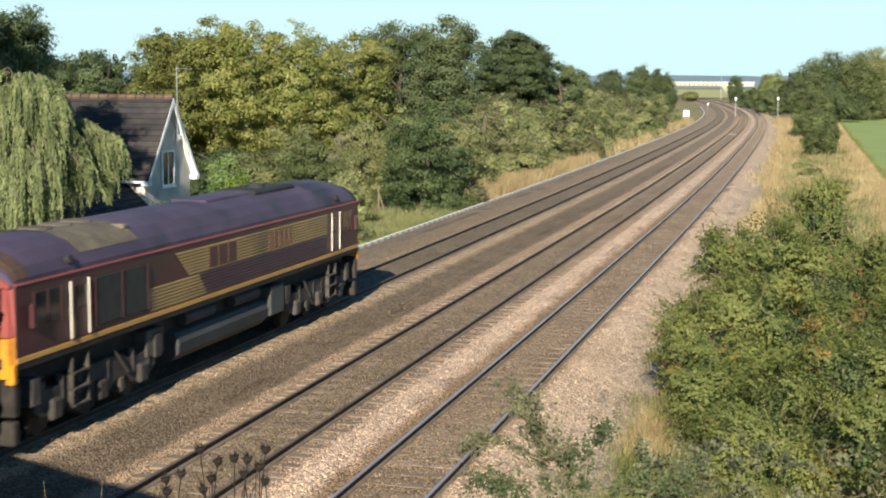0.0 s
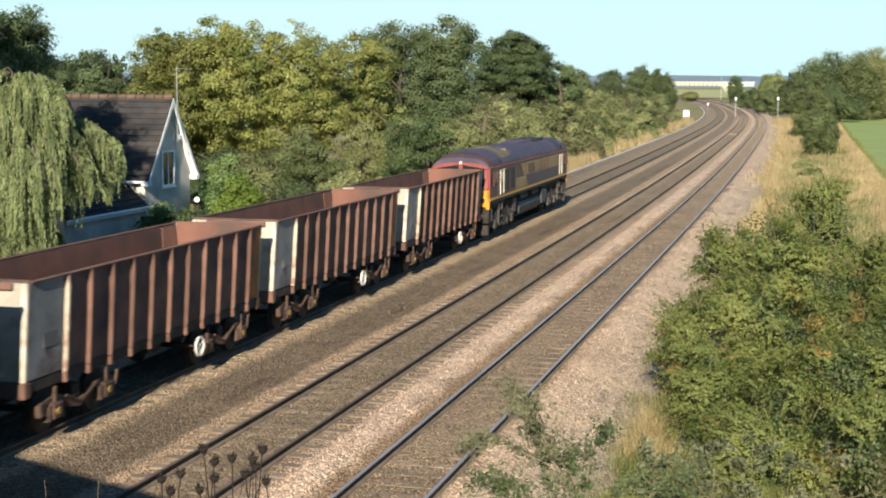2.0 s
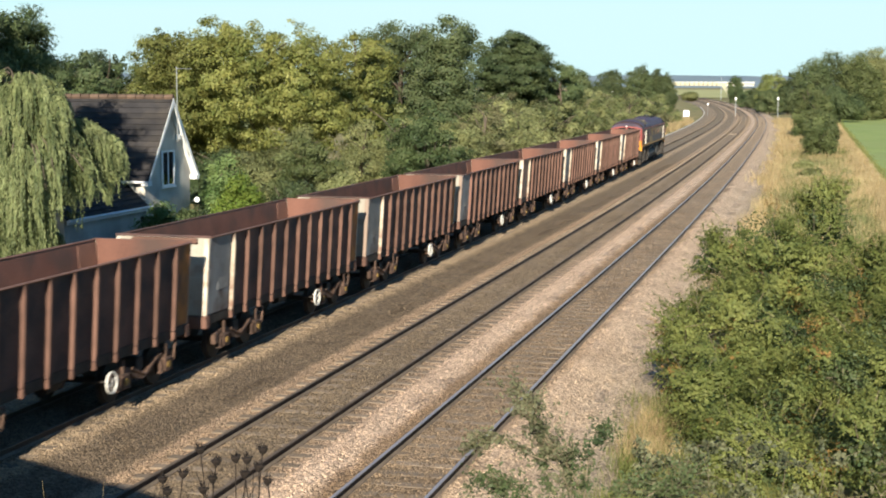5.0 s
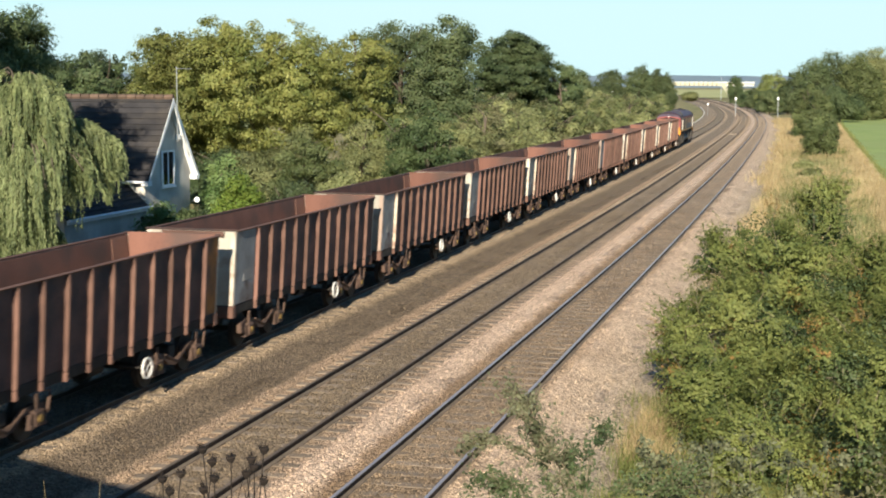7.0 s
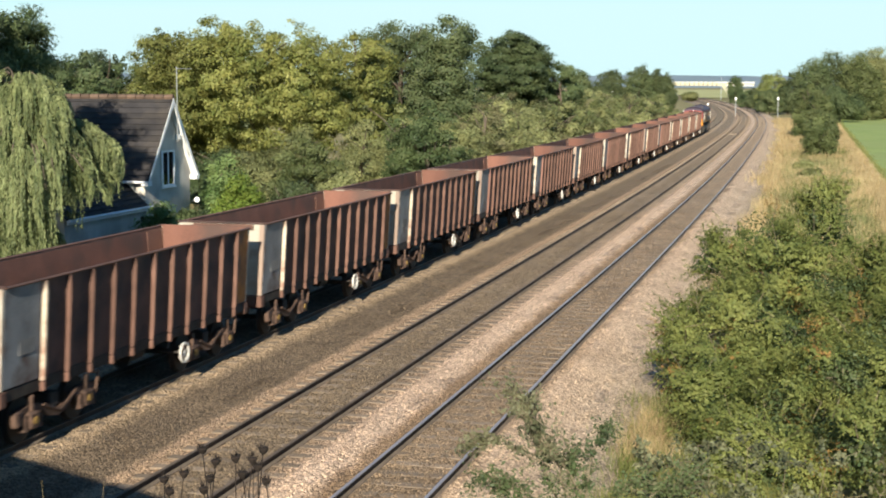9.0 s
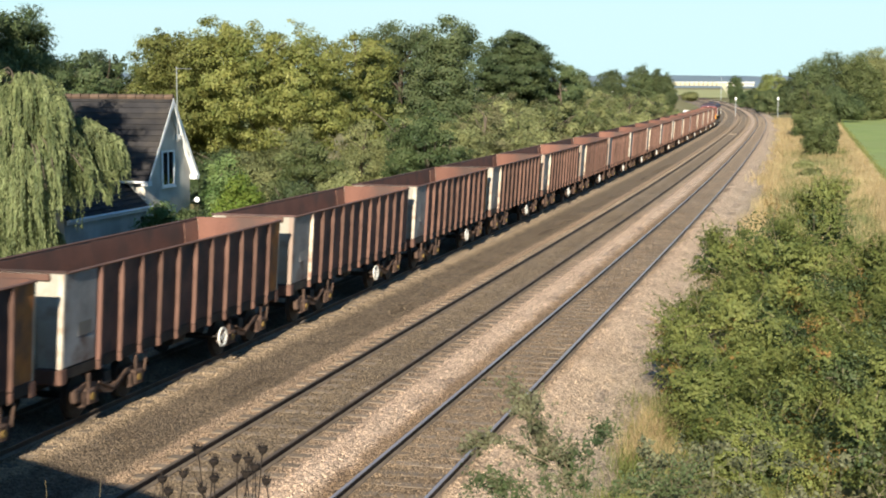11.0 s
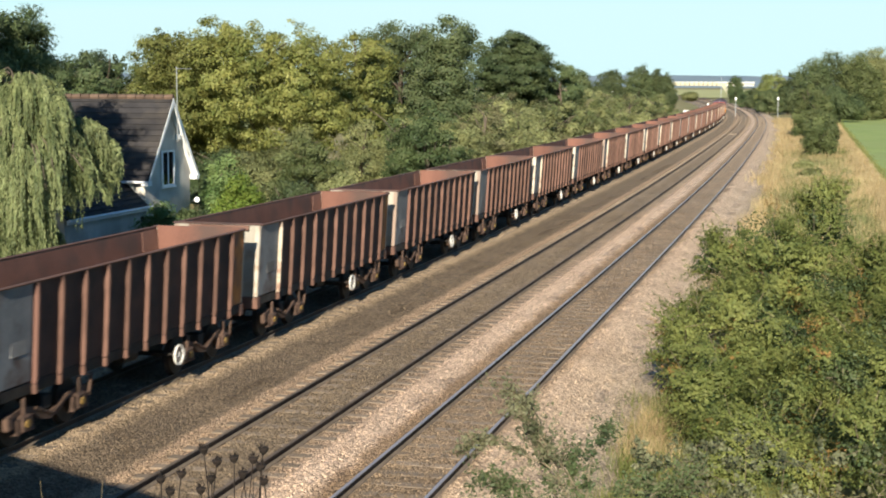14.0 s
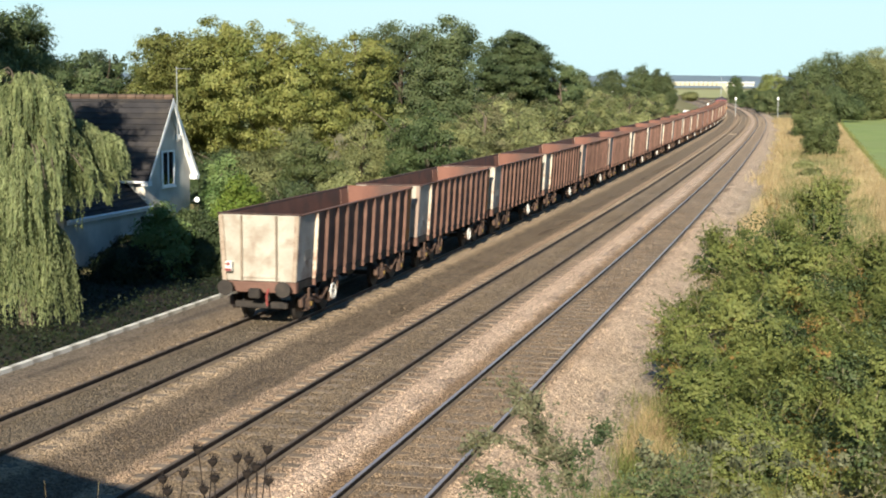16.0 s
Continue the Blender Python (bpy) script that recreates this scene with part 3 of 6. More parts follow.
        part("headstock", boxes((-1.13, 1.13, min(y0 - e * 0.12, y0 + e * 0.10), max(y0 - e * 0.12, y0 + e * 0.10), 0.90, 1.205), bevel=0.02), M_RIB, root)
        part("lower_beam", boxes((-0.62, 0.62, min(y0 - e * 0.06, y0 + e * 0.04), max(y0 - e * 0.06, y0 + e * 0.04), ZB + 0.09, ZB + 0.17), bevel=0.01), M_WHITE, root)
        part("coupler", boxes((-0.11, 0.11, min(y0, y0 + e * 0.44), max(y0, y0 + e * 0.44), 0.82, 1.0), (-0.17, 0.17, min(y0 + e * 0.30, y0 + e * 0.47), max(y0 + e * 0.30, y0 + e * 0.47), 0.78, 1.06), bevel=0.03), M_STEEL_DARK, root)
        wagon_bogie(root, 3.6 if e > 0 else -3.7)
    part("floor_plate", boxes((-1.06, 1.06, -WL + 0.05, WL - 0.05, ZB - 0.002, ZB + 0.05)), M_WAGON_IN, root)
    part("centre_sill", boxes((-0.22, 0.22, -WL + 0.2, WL - 0.2, 0.62, 1.21), (-0.9, 0.9, -1.6, -1.4, 0.9, 1.21), (-0.9, 0.9, 1.4, 1.6, 0.9, 1.21), bevel=0.02), M_STEEL_DARK, root)
    part("brake_cylinder", tubes(((0.5, 0.2, 0.78), (0.5, 0.9, 0.78), 0.17), n=12), M_STEEL_DARK, root)
    by = -3.05 if last else 1.73
    wheel = part("brake_wheel", ring_wheel(1.26, by, 0.62, 0.24), M_BRAKE_WHITE, root, "white spoked hand brake wheel")
    part("brake_spindle", tubes(((0.6, by, 0.62), (1.25, by, 0.62), 0.03)), M_STEEL_DARK, root)
    if last:
        for x in (-0.8635, 0.8635):
            buf = part("buffer", tubes(((x, -WL - 0.08, 1.06), (x, -WL - 0.42, 1.06), 0.12, 0.10), n=14), M_STEEL_DARK, root)
            part("buffer_head", tubes(((x, -WL - 0.42, 1.06), (x, -WL - 0.47, 1.06), 0.22, 0.23), n=18), M_STEEL_DARK, buf)
        lamp = part("tail_lamp", boxes((-0.98, -0.78, -WL - 0.19, -WL - 0.06, 1.48, 1.78), bevel=0.02), M_BRAKE_WHITE, root, "pale tail lamp with red panels")
        part("lens", tubes(((-0.88, -WL - 0.19, 1.70), (-0.88, -WL - 0.21, 1.70), 0.06), n=10), M_RED, lamp)
        part("bracket", boxes((-0.97, -0.79, -WL - 0.205, -WL - 0.195, 1.50, 1.58)), M_RED, lamp)
        part("hose", tubes(((0.3, -WL - 0.1, 1.0), (0.3, -WL - 0.25, 0.85), 0.035), ((0.3, -WL - 0.25, 0.85), (0.3, -WL - 0.2, 0.55), 0.035)), M_RED, root)
        part("brake_gear", boxes((-0.8, 0.8, -WL + 0.05, -WL + 0.2, 0.42, 0.62), bevel=0.03), M_STEEL_DARK, root)
    return root


def ring_wheel(x, y, z, r):
    bm = bmesh.new()
    n = 20
    rings = []
    for i in range(n):
        a = 2 * math.pi * i / n
        c, s = math.cos(a), math.sin(a)
        rings.append([(x - 0.02, y + c * r, z + s * r), (x + 0.025, y + c * r, z + s * r), (x + 0.025, y + c * (r - 0.038), z + s * (r - 0.038)), (x - 0.02, y + c * (r - 0.038), z + s * (r - 0.038))])
    loft(bm, rings + rings[:1], caps=False)
    for a in (0.5, 1.9):
        c, s = math.cos(a) * (r - 0.04), math.sin(a) * (r - 0.04)
        tube(bm, (x, y - c, z - s), (x, y + c, z + s), 0.011, n=6)
    return bm


M_WHITE_RIB = surface("cream_rib_paint", (0.34, 0.27, 0.20), (0.55, 0.47, 0.37), 2.0, 40, 0.65, 0.2, 0.006, vary=0.2, stain=(0.24, 0.14, 0.10), stain_scale=3, alt=(0.16, 0.08, 0.06), share=0.12)
M_GRIME_POST = surface("brown_grimed_post", (0.20, 0.145, 0.105), (0.38, 0.32, 0.25), 2, 30, 0.7, 0.1, 0.005, vary=0.1, stain=(0.17, 0.11, 0.08), stain_scale=2.0)
# stiffeners are coloured dark to paint in the shadow lines on the white end
M_STIFF = surface("shadow_brown_stiffener", (0.10, 0.075, 0.055), (0.24, 0.19, 0.14), 2.0, 40, 0.7, 0.2, 0.006, vary=0.2)
M_PLATE = surface("dark_plate", (0.10, 0.10, 0.10), (0.17, 0.165, 0.16), 3, 40, 0.6, 0.1, 0.004, vary=0.4)
MOVING = []


def build_train():
    MOVING.append((build_wagon(lead=True), 9.19 + 13 * 12.77, 3.6))
    first = build_wagon()
    MOVING.append((first, 8.94 + 12 * 12.77, 3.6))
    for k in range(3, 24):
        MOVING.append((copy_thing(first, pose(0, 0, 0)), 8.94 + (14 - k) * 12.77, 3.6))
    MOVING.append((build_wagon(True), 8.94 - 10 * 12.77, 3.6))


build_train()


def loco_bogie(root, y):
    bogie = part("bogie", boxes((-1.0, 1.0, y - 2.3, y - 2.1, 0.6, 0.9), (-1.0, 1.0, y + 2.1, y + 2.3, 0.6, 0.9), (-0.5, 0.5, y - 2.2, y + 2.2, 0.55, 1.2), bevel=0.02), M_STEEL_DARK, root)
    for sgn in (-1, 1):
        bm = bmesh.new()
        x0, x1 = sorted((sgn * 0.98, sgn * 1.16))
        side = [(-2.6, 0.62), (-2.3, 0.45), (-1.5, 0.42), (-1.2, 0.62), (-0.75, 0.62), (-0.4, 0.42), (0.4, 0.42), (0.75, 0.62), (1.2, 0.62), (1.5, 0.42), (2.3, 0.45), (2.6, 0.62), (2.5, 0.98), (1.4, 0.95), (0.9, 1.12), (-0.9, 1.12), (-1.4, 0.95), (-2.5, 0.98)]
        loft(bm, [[(x0, y + a, z) for a, z in side], [(x1, y + a, z) for a, z in side]])
        part("side_frame", bm, M_LOCO_BOGIE, bogie)
        for d in (-1.87, 0.0, 1.87):
            part("axlebox", boxes((*sorted((sgn * 1.12, sgn * 1.27)), y + d - 0.2, y + d + 0.2, 0.34, 0.76), bevel=0.05), M_LOCO_BOGIE, bogie)
            for q in (-0.36, 0.36):
                part("spring", tubes(((sgn * 1.1, y + d + q, 0.6), (sgn * 1.1, y + d + q, 1.15), 0.09)), M_LOCO_BOGIE, bogie)
        for d in (-0.95, 0.95):
            part("damper", tubes(((sgn * 1.2, y + d - 0.35, 1.25), (sgn * 1.2, y + d + 0.25, 0.7), 0.038)), M_LOCO_BOGIE, bogie)
            part("brake_block_hanger", boxes((*sorted((sgn * 0.9, sgn * 1.2)), y + d - 0.1, y + d + 0.1, 0.3, 0.62), bevel=0.03), M_LOCO_BOGIE, bogie)
        for e in (-1, 1):
            part("sand_pipe", tubes(((sgn * 1.05, y + e * 2.6, 0.95), (sgn * 0.95, y + e * 2.55, 0.12), 0.035)), M_STEEL_DARK, bogie)
            part("sandbox", boxes((*sorted((sgn * 0.9, sgn * 1.24)), y + e * 2.62 - 0.18, y + e * 2.62 + 0.18, 0.75, 1.3), bevel=0.03), M_LOCO_BOGIE, bogie)
    for d in (-1.87, 0.0, 1.87):
        wheelset(bogie, y + d, 0.53)


M_LOCO_BOGIE = surface("grey_grimed_casting", (0.028, 0.025, 0.022), (0.085, 0.073, 0.063), 3, 50, 0.8, 0.3, 0.01, vary=0.25)
M_CAB_SOOT = surface("brown_soot", (0.035, 0.022, 0.018), (0.085, 0.05, 0.034), 2.5, 25, 0.85, 0.1, 0.005, stain=(0.045, 0.03, 0.04), stain_scale=1.2)
M_SOOT = surface("black_soot", (0.012, 0.012, 0.013), (0.03, 0.03, 0.032), 2, 30, 0.85, 0.1, 0.005)
M_DUST = surface("tan_dust_panel", (0.06, 0.052, 0.045), (0.16, 0.13, 0.085), 2, 25, 0.85, 0.2, 0.005, stain=(0.09, 0.07, 0.06))
M_GRILLE = surface("dark_radiator_mesh", (0.018, 0.02, 0.018), (0.04, 0.042, 0.038), 3, 80, 0.7, 0.3, 0.004)
M_RAIL_CREAM = surface("cream_handrail", (0.60, 0.55, 0.46), (0.72, 0.68, 0.60), 3, 40, 0.5, 0, vary=0.05)
M_STRIPE = surface("orange_line_paint", (0.42, 0.22, 0.06), (0.54, 0.30, 0.08), 2, 40, 0.5, 0, vary=0)
M_PINKLINE = surface("red_line_paint", (0.34, 0.075, 0.075), (0.44, 0.11, 0.10), 2, 40, 0.5, 0, vary=0)


def ribbed(x, y0, y1, z0, z1, sgn, slant0=0.0, slant1=0.0, pitch=0.075):
    """A panel of shallow horizontal ridges on a body side; slants shift the ends with height."""
    bm = bmesh.new()
    n = max(2, int((z1 - z0) / pitch))
    rows = []
    for i in range(n):
        for f, d in ((0.0, 0.006), (0.25, 0.02), (0.75, 0.02), (1.0, 0.006)):
            z = z0 + (z1 - z0) * (i + f * 0.999) / n
            u = (z - z0) / (z1 - z0)
            rows.append([(sgn * (x + d), y0 + slant0 * u, z), (sgn * (x + d), y1 + slant1 * u, z)])
    loft(bm, rows, close=False)
    return bm


def build_loco():
    root = tagged(new("diesel_locomotive"), "maroon and gold diesel locomotive with sooty roof and yellow end", "locomotive")
    h = 1.32
    end = 10.1
    sect = [(-h, 1.60), (-h, 3.16), (h, 3.16), (h, 1.60)]
    bm = bmesh.new()
    rings = []
    for y, top in ((-end, 0), (end, 0)):
        rings.append([(x, y, z) for x, z in sect])
    loft(bm, rings)
    part("body", bm, M_MAROON, root)
    arc = [(-1.335, 3.10), (-1.33, 3.26), (-1.22, 3.46), (-0.95, 3.68), (-0.5, 3.83), (0, 3.87), (0.5, 3.83), (0.95, 3.68), (1.22, 3.46), (1.33, 3.26), (1.335, 3.10)]
    def roof_ring(y, k):
        return [(x * (1 - 0.03 * k), y, 3.10 + (z - 3.10) * (1 - 0.22 * k)) for x, z in arc]
    bm = bmesh.new()
    loft(bm, [roof_ring(-end - 0.06, 1.6), roof_ring(-end + 0.15, 0.8), roof_ring(-end + 0.8, 0.15), roof_ring(-end + 1.6, 0), roof_ring(end - 1.6, 0), roof_ring(end - 0.8, 0.15), roof_ring(end - 0.15, 0.8), roof_ring(end + 0.06, 1.6)])
    part("roof", bm, M_ROOF_LOCO, root, smooth=False)
    # roof equipment
    part("roof_hatch", boxes((-0.5, 0.5, 0.3, 3.1, 3.74, 3.89), bevel=0.04), M_ROOF_LOCO, root)
    part("exhaust_housing", boxes((-0.6, 0.6, 3.3, 6.4, 3.72, 3.92), bevel=0.06), M_SOOT, root, "soot-black exhaust housing")
    part("exhaust_outlet", tubes(((0.1, 4.6, 3.9), (0.1, 4.6, 4.03), 0.28, 0.24), n=14), M_SOOT, root)
    bm = bmesh.new()
    loft(bm, [[(x, y, z + 0.012) for x, z in arc[3:9]] for y in (-7.5, -6.9, -5.6, -4.9)], close=False)
    dust = part("dusty_roof_panel", bm, M_DUST, root, "tan dust-covered fan panel")
    for k in range(3):
        part("roof_fan", tubes(((0.0, -7.1 + 0.85 * k, 3.83), (0.0, -7.1 + 0.85 * k, 3.90), 0.36, 0.33), n=18), M_DUST, dust)
    part("dust_streak", boxes((0.25, 0.95, -5.1, -4.85, 3.68, 3.80), bevel=0.03), M_DUST, dust)
    for y in (-2.7, -0.3, 6.9):
        bm = bmesh.new()
        loft(bm, [[(x * 1.006, y + dy, z + 0.010) for x, z in arc[1:-1]] for dy in (0.0, 0.06)], close=False)
        part("roof_joint", bm, M_ROOF_LOCO, root)
    for sgn in (-1, 1):
        for y in (-8.1, 8.0):
            part("roof_vent", tubes(((sgn * 1.2, y, 3.36), (sgn * 1.36, y, 3.42), 0.11, 0.09), n=10), M_SOOT, root)
        part("cantrail_line", boxes((*sorted((sgn * 1.33, sgn * 1.342)), -end, end, 3.13, 3.175)), M_PINKLINE, root, "thin red cantrail line")
        part("sill_line", boxes((*sorted((sgn * 1.30, sgn * 1.335)), -end, end, 1.70, 1.80), bevel=0.004), M_STRIPE, root, "orange line along the sill")
        part("sill", boxes((*sorted((sgn * 1.22, sgn * 1.325)), -end, end, 1.57, 1.695), bevel=0.01), M_STEEL_DARK, root)
        # gold bands, ridged
        part("upper_gold_band", ribbed(h, -2.6, 7.1, 2.38, 2.98, sgn, -0.75, 0.0), M_GOLD, root, "gold ridged band")
        part("lower_gold_band", ribbed(h, -4.7, -1.6, 1.83, 2.36, sgn, 0.0, -0.45), M_GOLD, root, "gold ridged step of the band")
        part("ribbed_side", ribbed(h, -1.58, 7.1, 1.83, 2.36, sgn, -0.45, 0.0), M_MAROON, root)
        part("door_patch", boxes((*sorted((sgn * h, sgn * (h + 0.006))), -8.0, -7.5, 1.83, 2.3)), M_GOLD, root)
        # emblem and number, as plain blocks
        for k in range(3):
            y = -1.45 + 0.58 * k
            part("emblem_block", boxes((*sorted((sgn * (h + 0.02), sgn * (h + 0.028))), y, y + 0.46, 2.44, 2.92)), M_MAROON, root)
        for k in range(5):
            y = 2.45 + 0.36 * k
            part("number_bar", boxes((*sorted((sgn * (h + 0.02), sgn * (h + 0.026))), y, y + 0.24, 2.45, 2.90)), M_NUMBER, root)
        grille = part("radiator_grille", boxes((*sorted((sgn * h, sgn * (h + 0.03))), -7.15, -4.75, 1.95, 2.92), bevel=0.01), M_GRILLE, root, "dark radiator grille")
        for y0, y1 in ((-6.0, -5.92), (-7.17, -7.12), (-4.8, -4.74)):
            part("grille_mullion", boxes((*sorted((sgn * (h + 0.03), sgn * (h + 0.045))), y0, y1, 1.93, 2.94)), M_MAROON, grille)
        for e in (-1, 1):
            for y in (7.45, 8.17):
                rail = part("handrail", tubes(((sgn * (h + 0.05), e * y, 1.86), (sgn * (h + 0.05), e * y, 2.98), 0.018), n=8), M_RAIL_CREAM, root, "cream vertical handrail")
            door = part("cab_door", boxes((*sorted((sgn * h, sgn * (h + 0.012))), *sorted((e * 7.42, e * 7.98)), 1.83, 3.02), bevel=0.004), M_MAROON, root)
            part("door_window", boxes((*sorted((sgn * (h + 0.012), sgn * (h + 0.02))), *sorted((e * 7.52, e * 7.88)), 2.42, 2.86)), M_GLASS, door)
            win = part("cab_window", boxes((*sorted((sgn * h, sgn * (h + 0.015))), *sorted((e * 8.5, e * 9.45)), 2.30, 2.92), bevel=0.004), M_GLASS, root, "dark cab side window")
            for y0, y1 in ((8.44, 8.5), (9.45, 9.51), (8.95, 9.0)):
                part("window_frame", boxes((*sorted((sgn * (h + 0.004), sgn * (h + 0.03))), *sorted((e * y0, e * y1)), 2.27, 2.95)), M_MAROON, win)
            part("mirror", boxes((*sorted((sgn * (h + 0.02), sgn * (h + 0.12))), *sorted((e * 9.62, e * 9.68)), 2.3, 2.75), bevel=0.01), M_MAROON, root)
            steps = part("step_stringer", boxes((*sorted((sgn * 1.18, sgn * 1.30)), *sorted((e * 7.36, e * 7.40)), 0.45, 1.45), bevel=0.005), M_LOCO_BOGIE, root)
            part("step_stringer", boxes((*sorted((sgn * 1.18, sgn * 1.30)), *sorted((e * 8.0, e * 8.04)), 0.45, 1.45), bevel=0.005), M_LOCO_BOGIE, root)
            for z in (0.47, 0.8, 1.12):
                part("tread", boxes((*sorted((sgn * 1.14, sgn * 1.33)), *sorted((e * 7.36, e * 8.04)), z, z + 0.035)), M_LOCO_BOGIE, steps)
        part("air_reservoir", tubes(((sgn * 1.0, -2.4, 1.33), (sgn * 1.0, -0.7, 1.33), 0.17), n=12), M_TANK, root)
        part("air_reservoir", tubes(((sgn * 1.0, 0.5, 1.33), (sgn * 1.0, 2.2, 1.33), 0.17), n=12), M_TANK, root)
        part("equipment_box", boxes((*sorted((sgn * 0.8, sgn * 1.25)), 2.75, 3.75, 0.62, 1.4), bevel=0.03), M_TANK, root)
        part("battery_box", boxes((*sorted((sgn * 0.8, sgn * 1.2)), -4.6, -3.7, 0.8, 1.4), bevel=0.03), M_LOCO_BOGIE, root)
    bm = bmesh.new()
    prof = [(-0.85, 1.16), (-1.08, 1.06), (-1.2, 0.85), (-1.17, 0.6), (-0.98, 0.42), (-0.7, 0.36), (0.7, 0.36), (0.98, 0.42), (1.17, 0.6), (1.2, 0.85), (1.08, 1.06), (0.85, 1.16)]
    loft(bm, [[(x, -2.9, z) for x, z in prof], [(x, 2.65, z) for x, z in prof]])
    part("fuel_tank", bm, M_TANK, root, "long grey fuel tank")
    part("underframe", boxes((-0.9, 0.9, -9.8, 9.8, 1.1, 1.5)), M_STEEL_DARK, root)
    for e in (-1, 1):
        y = e * end
        # cab end: lower yellow panel, red surround, raked windows
        bm = bmesh.new()
        loft(bm, [[(x, y + e * 0.002, z) for x, z in ((-1.30, 1.44), (1.30, 1.44), (1.30, 2.2), (-1.30, 2.2))], [(x, y + e * 0.14, z) for x, z in ((-1.24, 1.44), (1.24, 1.44), (1.22, 2.16), (-1.22, 2.16))]])
        face = part("cab_end_panel", bm, M_YELLOW, root, "yellow warning panel")
        bm = bmesh.new()
        loft(bm, [[(x, y + e * 0.002, z) for x, z in ((-1.30, 2.205), (1.30, 2.205), (1.29, 3.2), (-1.29, 3.2))], [(x, y + e * d, z) for x, z, d in ((-1.22, 2.205, 0.13), (1.22, 2.205, 0.13), (1.18, 3.12, 0.05), (-1.18, 3.12, 0.05))]])
        upper = part("windscreen_surround", bm, M_RED, root, "red windscreen surround")
        for sgn in (-1, 1):
            bm = bmesh.new()
            a, b = sorted((sgn * 0.09, sgn * 1.08))
            za, zb = (3.28, 3.12) if sgn > 0 else (3.12, 3.28)
            loft(bm, [[(a, y + e * 0.10, 2.32), (b, y + e * 0.10, 2.32), (b, y + e * 0.04, zb), (a, y + e * 0.04, za)], [(a, y + e * 0.135, 2.32), (b, y + e * 0.135, 2.32), (b, y + e * 0.118, zb), (a, y + e * 0.118, za)]])
            part("windscreen", bm, M_GLASS, upper)
            part("lamp_cluster", boxes((*sorted((sgn * 0.72, sgn * 1.1)), *sorted((y + e * 0.13, y + e * 0.18)), 1.62, 1.82), bevel=0.02), M_SOOT, face)
            buf = part("buffer", tubes(((sgn * 0.8635, y, 1.06), (sgn * 0.8635, y + e * 0.42, 1.06), 0.13, 0.11), n=14), M_STEEL_DARK, root)
            part("buffer_head", tubes(((sgn * 0.8635, y + e * 0.42, 1.06), (sgn * 0.8635, y + e * 0.48, 1.06), 0.22, 0.23), n=16), M_STEEL_DARK, buf)
            part("snow_plough", boxes((*sorted((sgn * 0.35, sgn * 1.25)), *sorted((y - e * 0.15, y + e * 0.05)), 0.16, 0.62), bevel=0.03), M_STEEL_DARK, root)
            part("corner_board", boxes((*sorted((sgn * 1.14, sgn * 1.31)), *sorted((y - e * 0.02, y + e * 0.12)), 1.32, 1.7), bevel=0.02), M_YELLOW, root)
        part("buffer_beam", boxes((-1.28, 1.28, *sorted((y - e * 0.15, y + e * 0.06)), 0.7, 1.43), bevel=0.03), M_STEEL_DARK, root)
        part("headlamp", tubes(((0, y - e * 0.05, 3.37), (0, y + e * 0.125, 3.37), 0.06), n=12), M_BRAKE_WHITE, root, "white headlamp over the cab")
        ring = roof_ring(0, 1.6)
        bm = bmesh.new()
        loft(bm, [[(x * 0.985, y + e * d, 3.10 + (z - 3.10) * 0.55) for x, _, z in ring] for d in (0.062, 0.10)])
        part("cab_visor", bm, M_RED, root, "red arched visor over the windscreens")
        bm = bmesh.new()
        loft(bm, [[(x * 1.004, yy, z + 0.008) for x, yy, z in roof_ring(e * (end - d), k)[1:-1]] for d, k in ((0.02, 1.3), (0.15, 0.8), (0.5, 0.45))], close=False)
        part("soot_patch", bm, M_CAB_SOOT, root, "brown sooty patch on the cab roof")
        part("coupling", boxes((-0.15, 0.15, *sorted((y, y + e * 0.5)), 0.85, 1.05), bevel=0.03), M_STEEL_DARK, root)
        loco_bogie(root, e * 6.7)
    MOVING.append((root, 192.3, 6.5))


M_NUMBER = surface("faded_number_paint", (0.15, 0.07, 0.045), (0.22, 0.11, 0.06), 3, 40, 0.6, 0, vary=0.1)
build_loco()


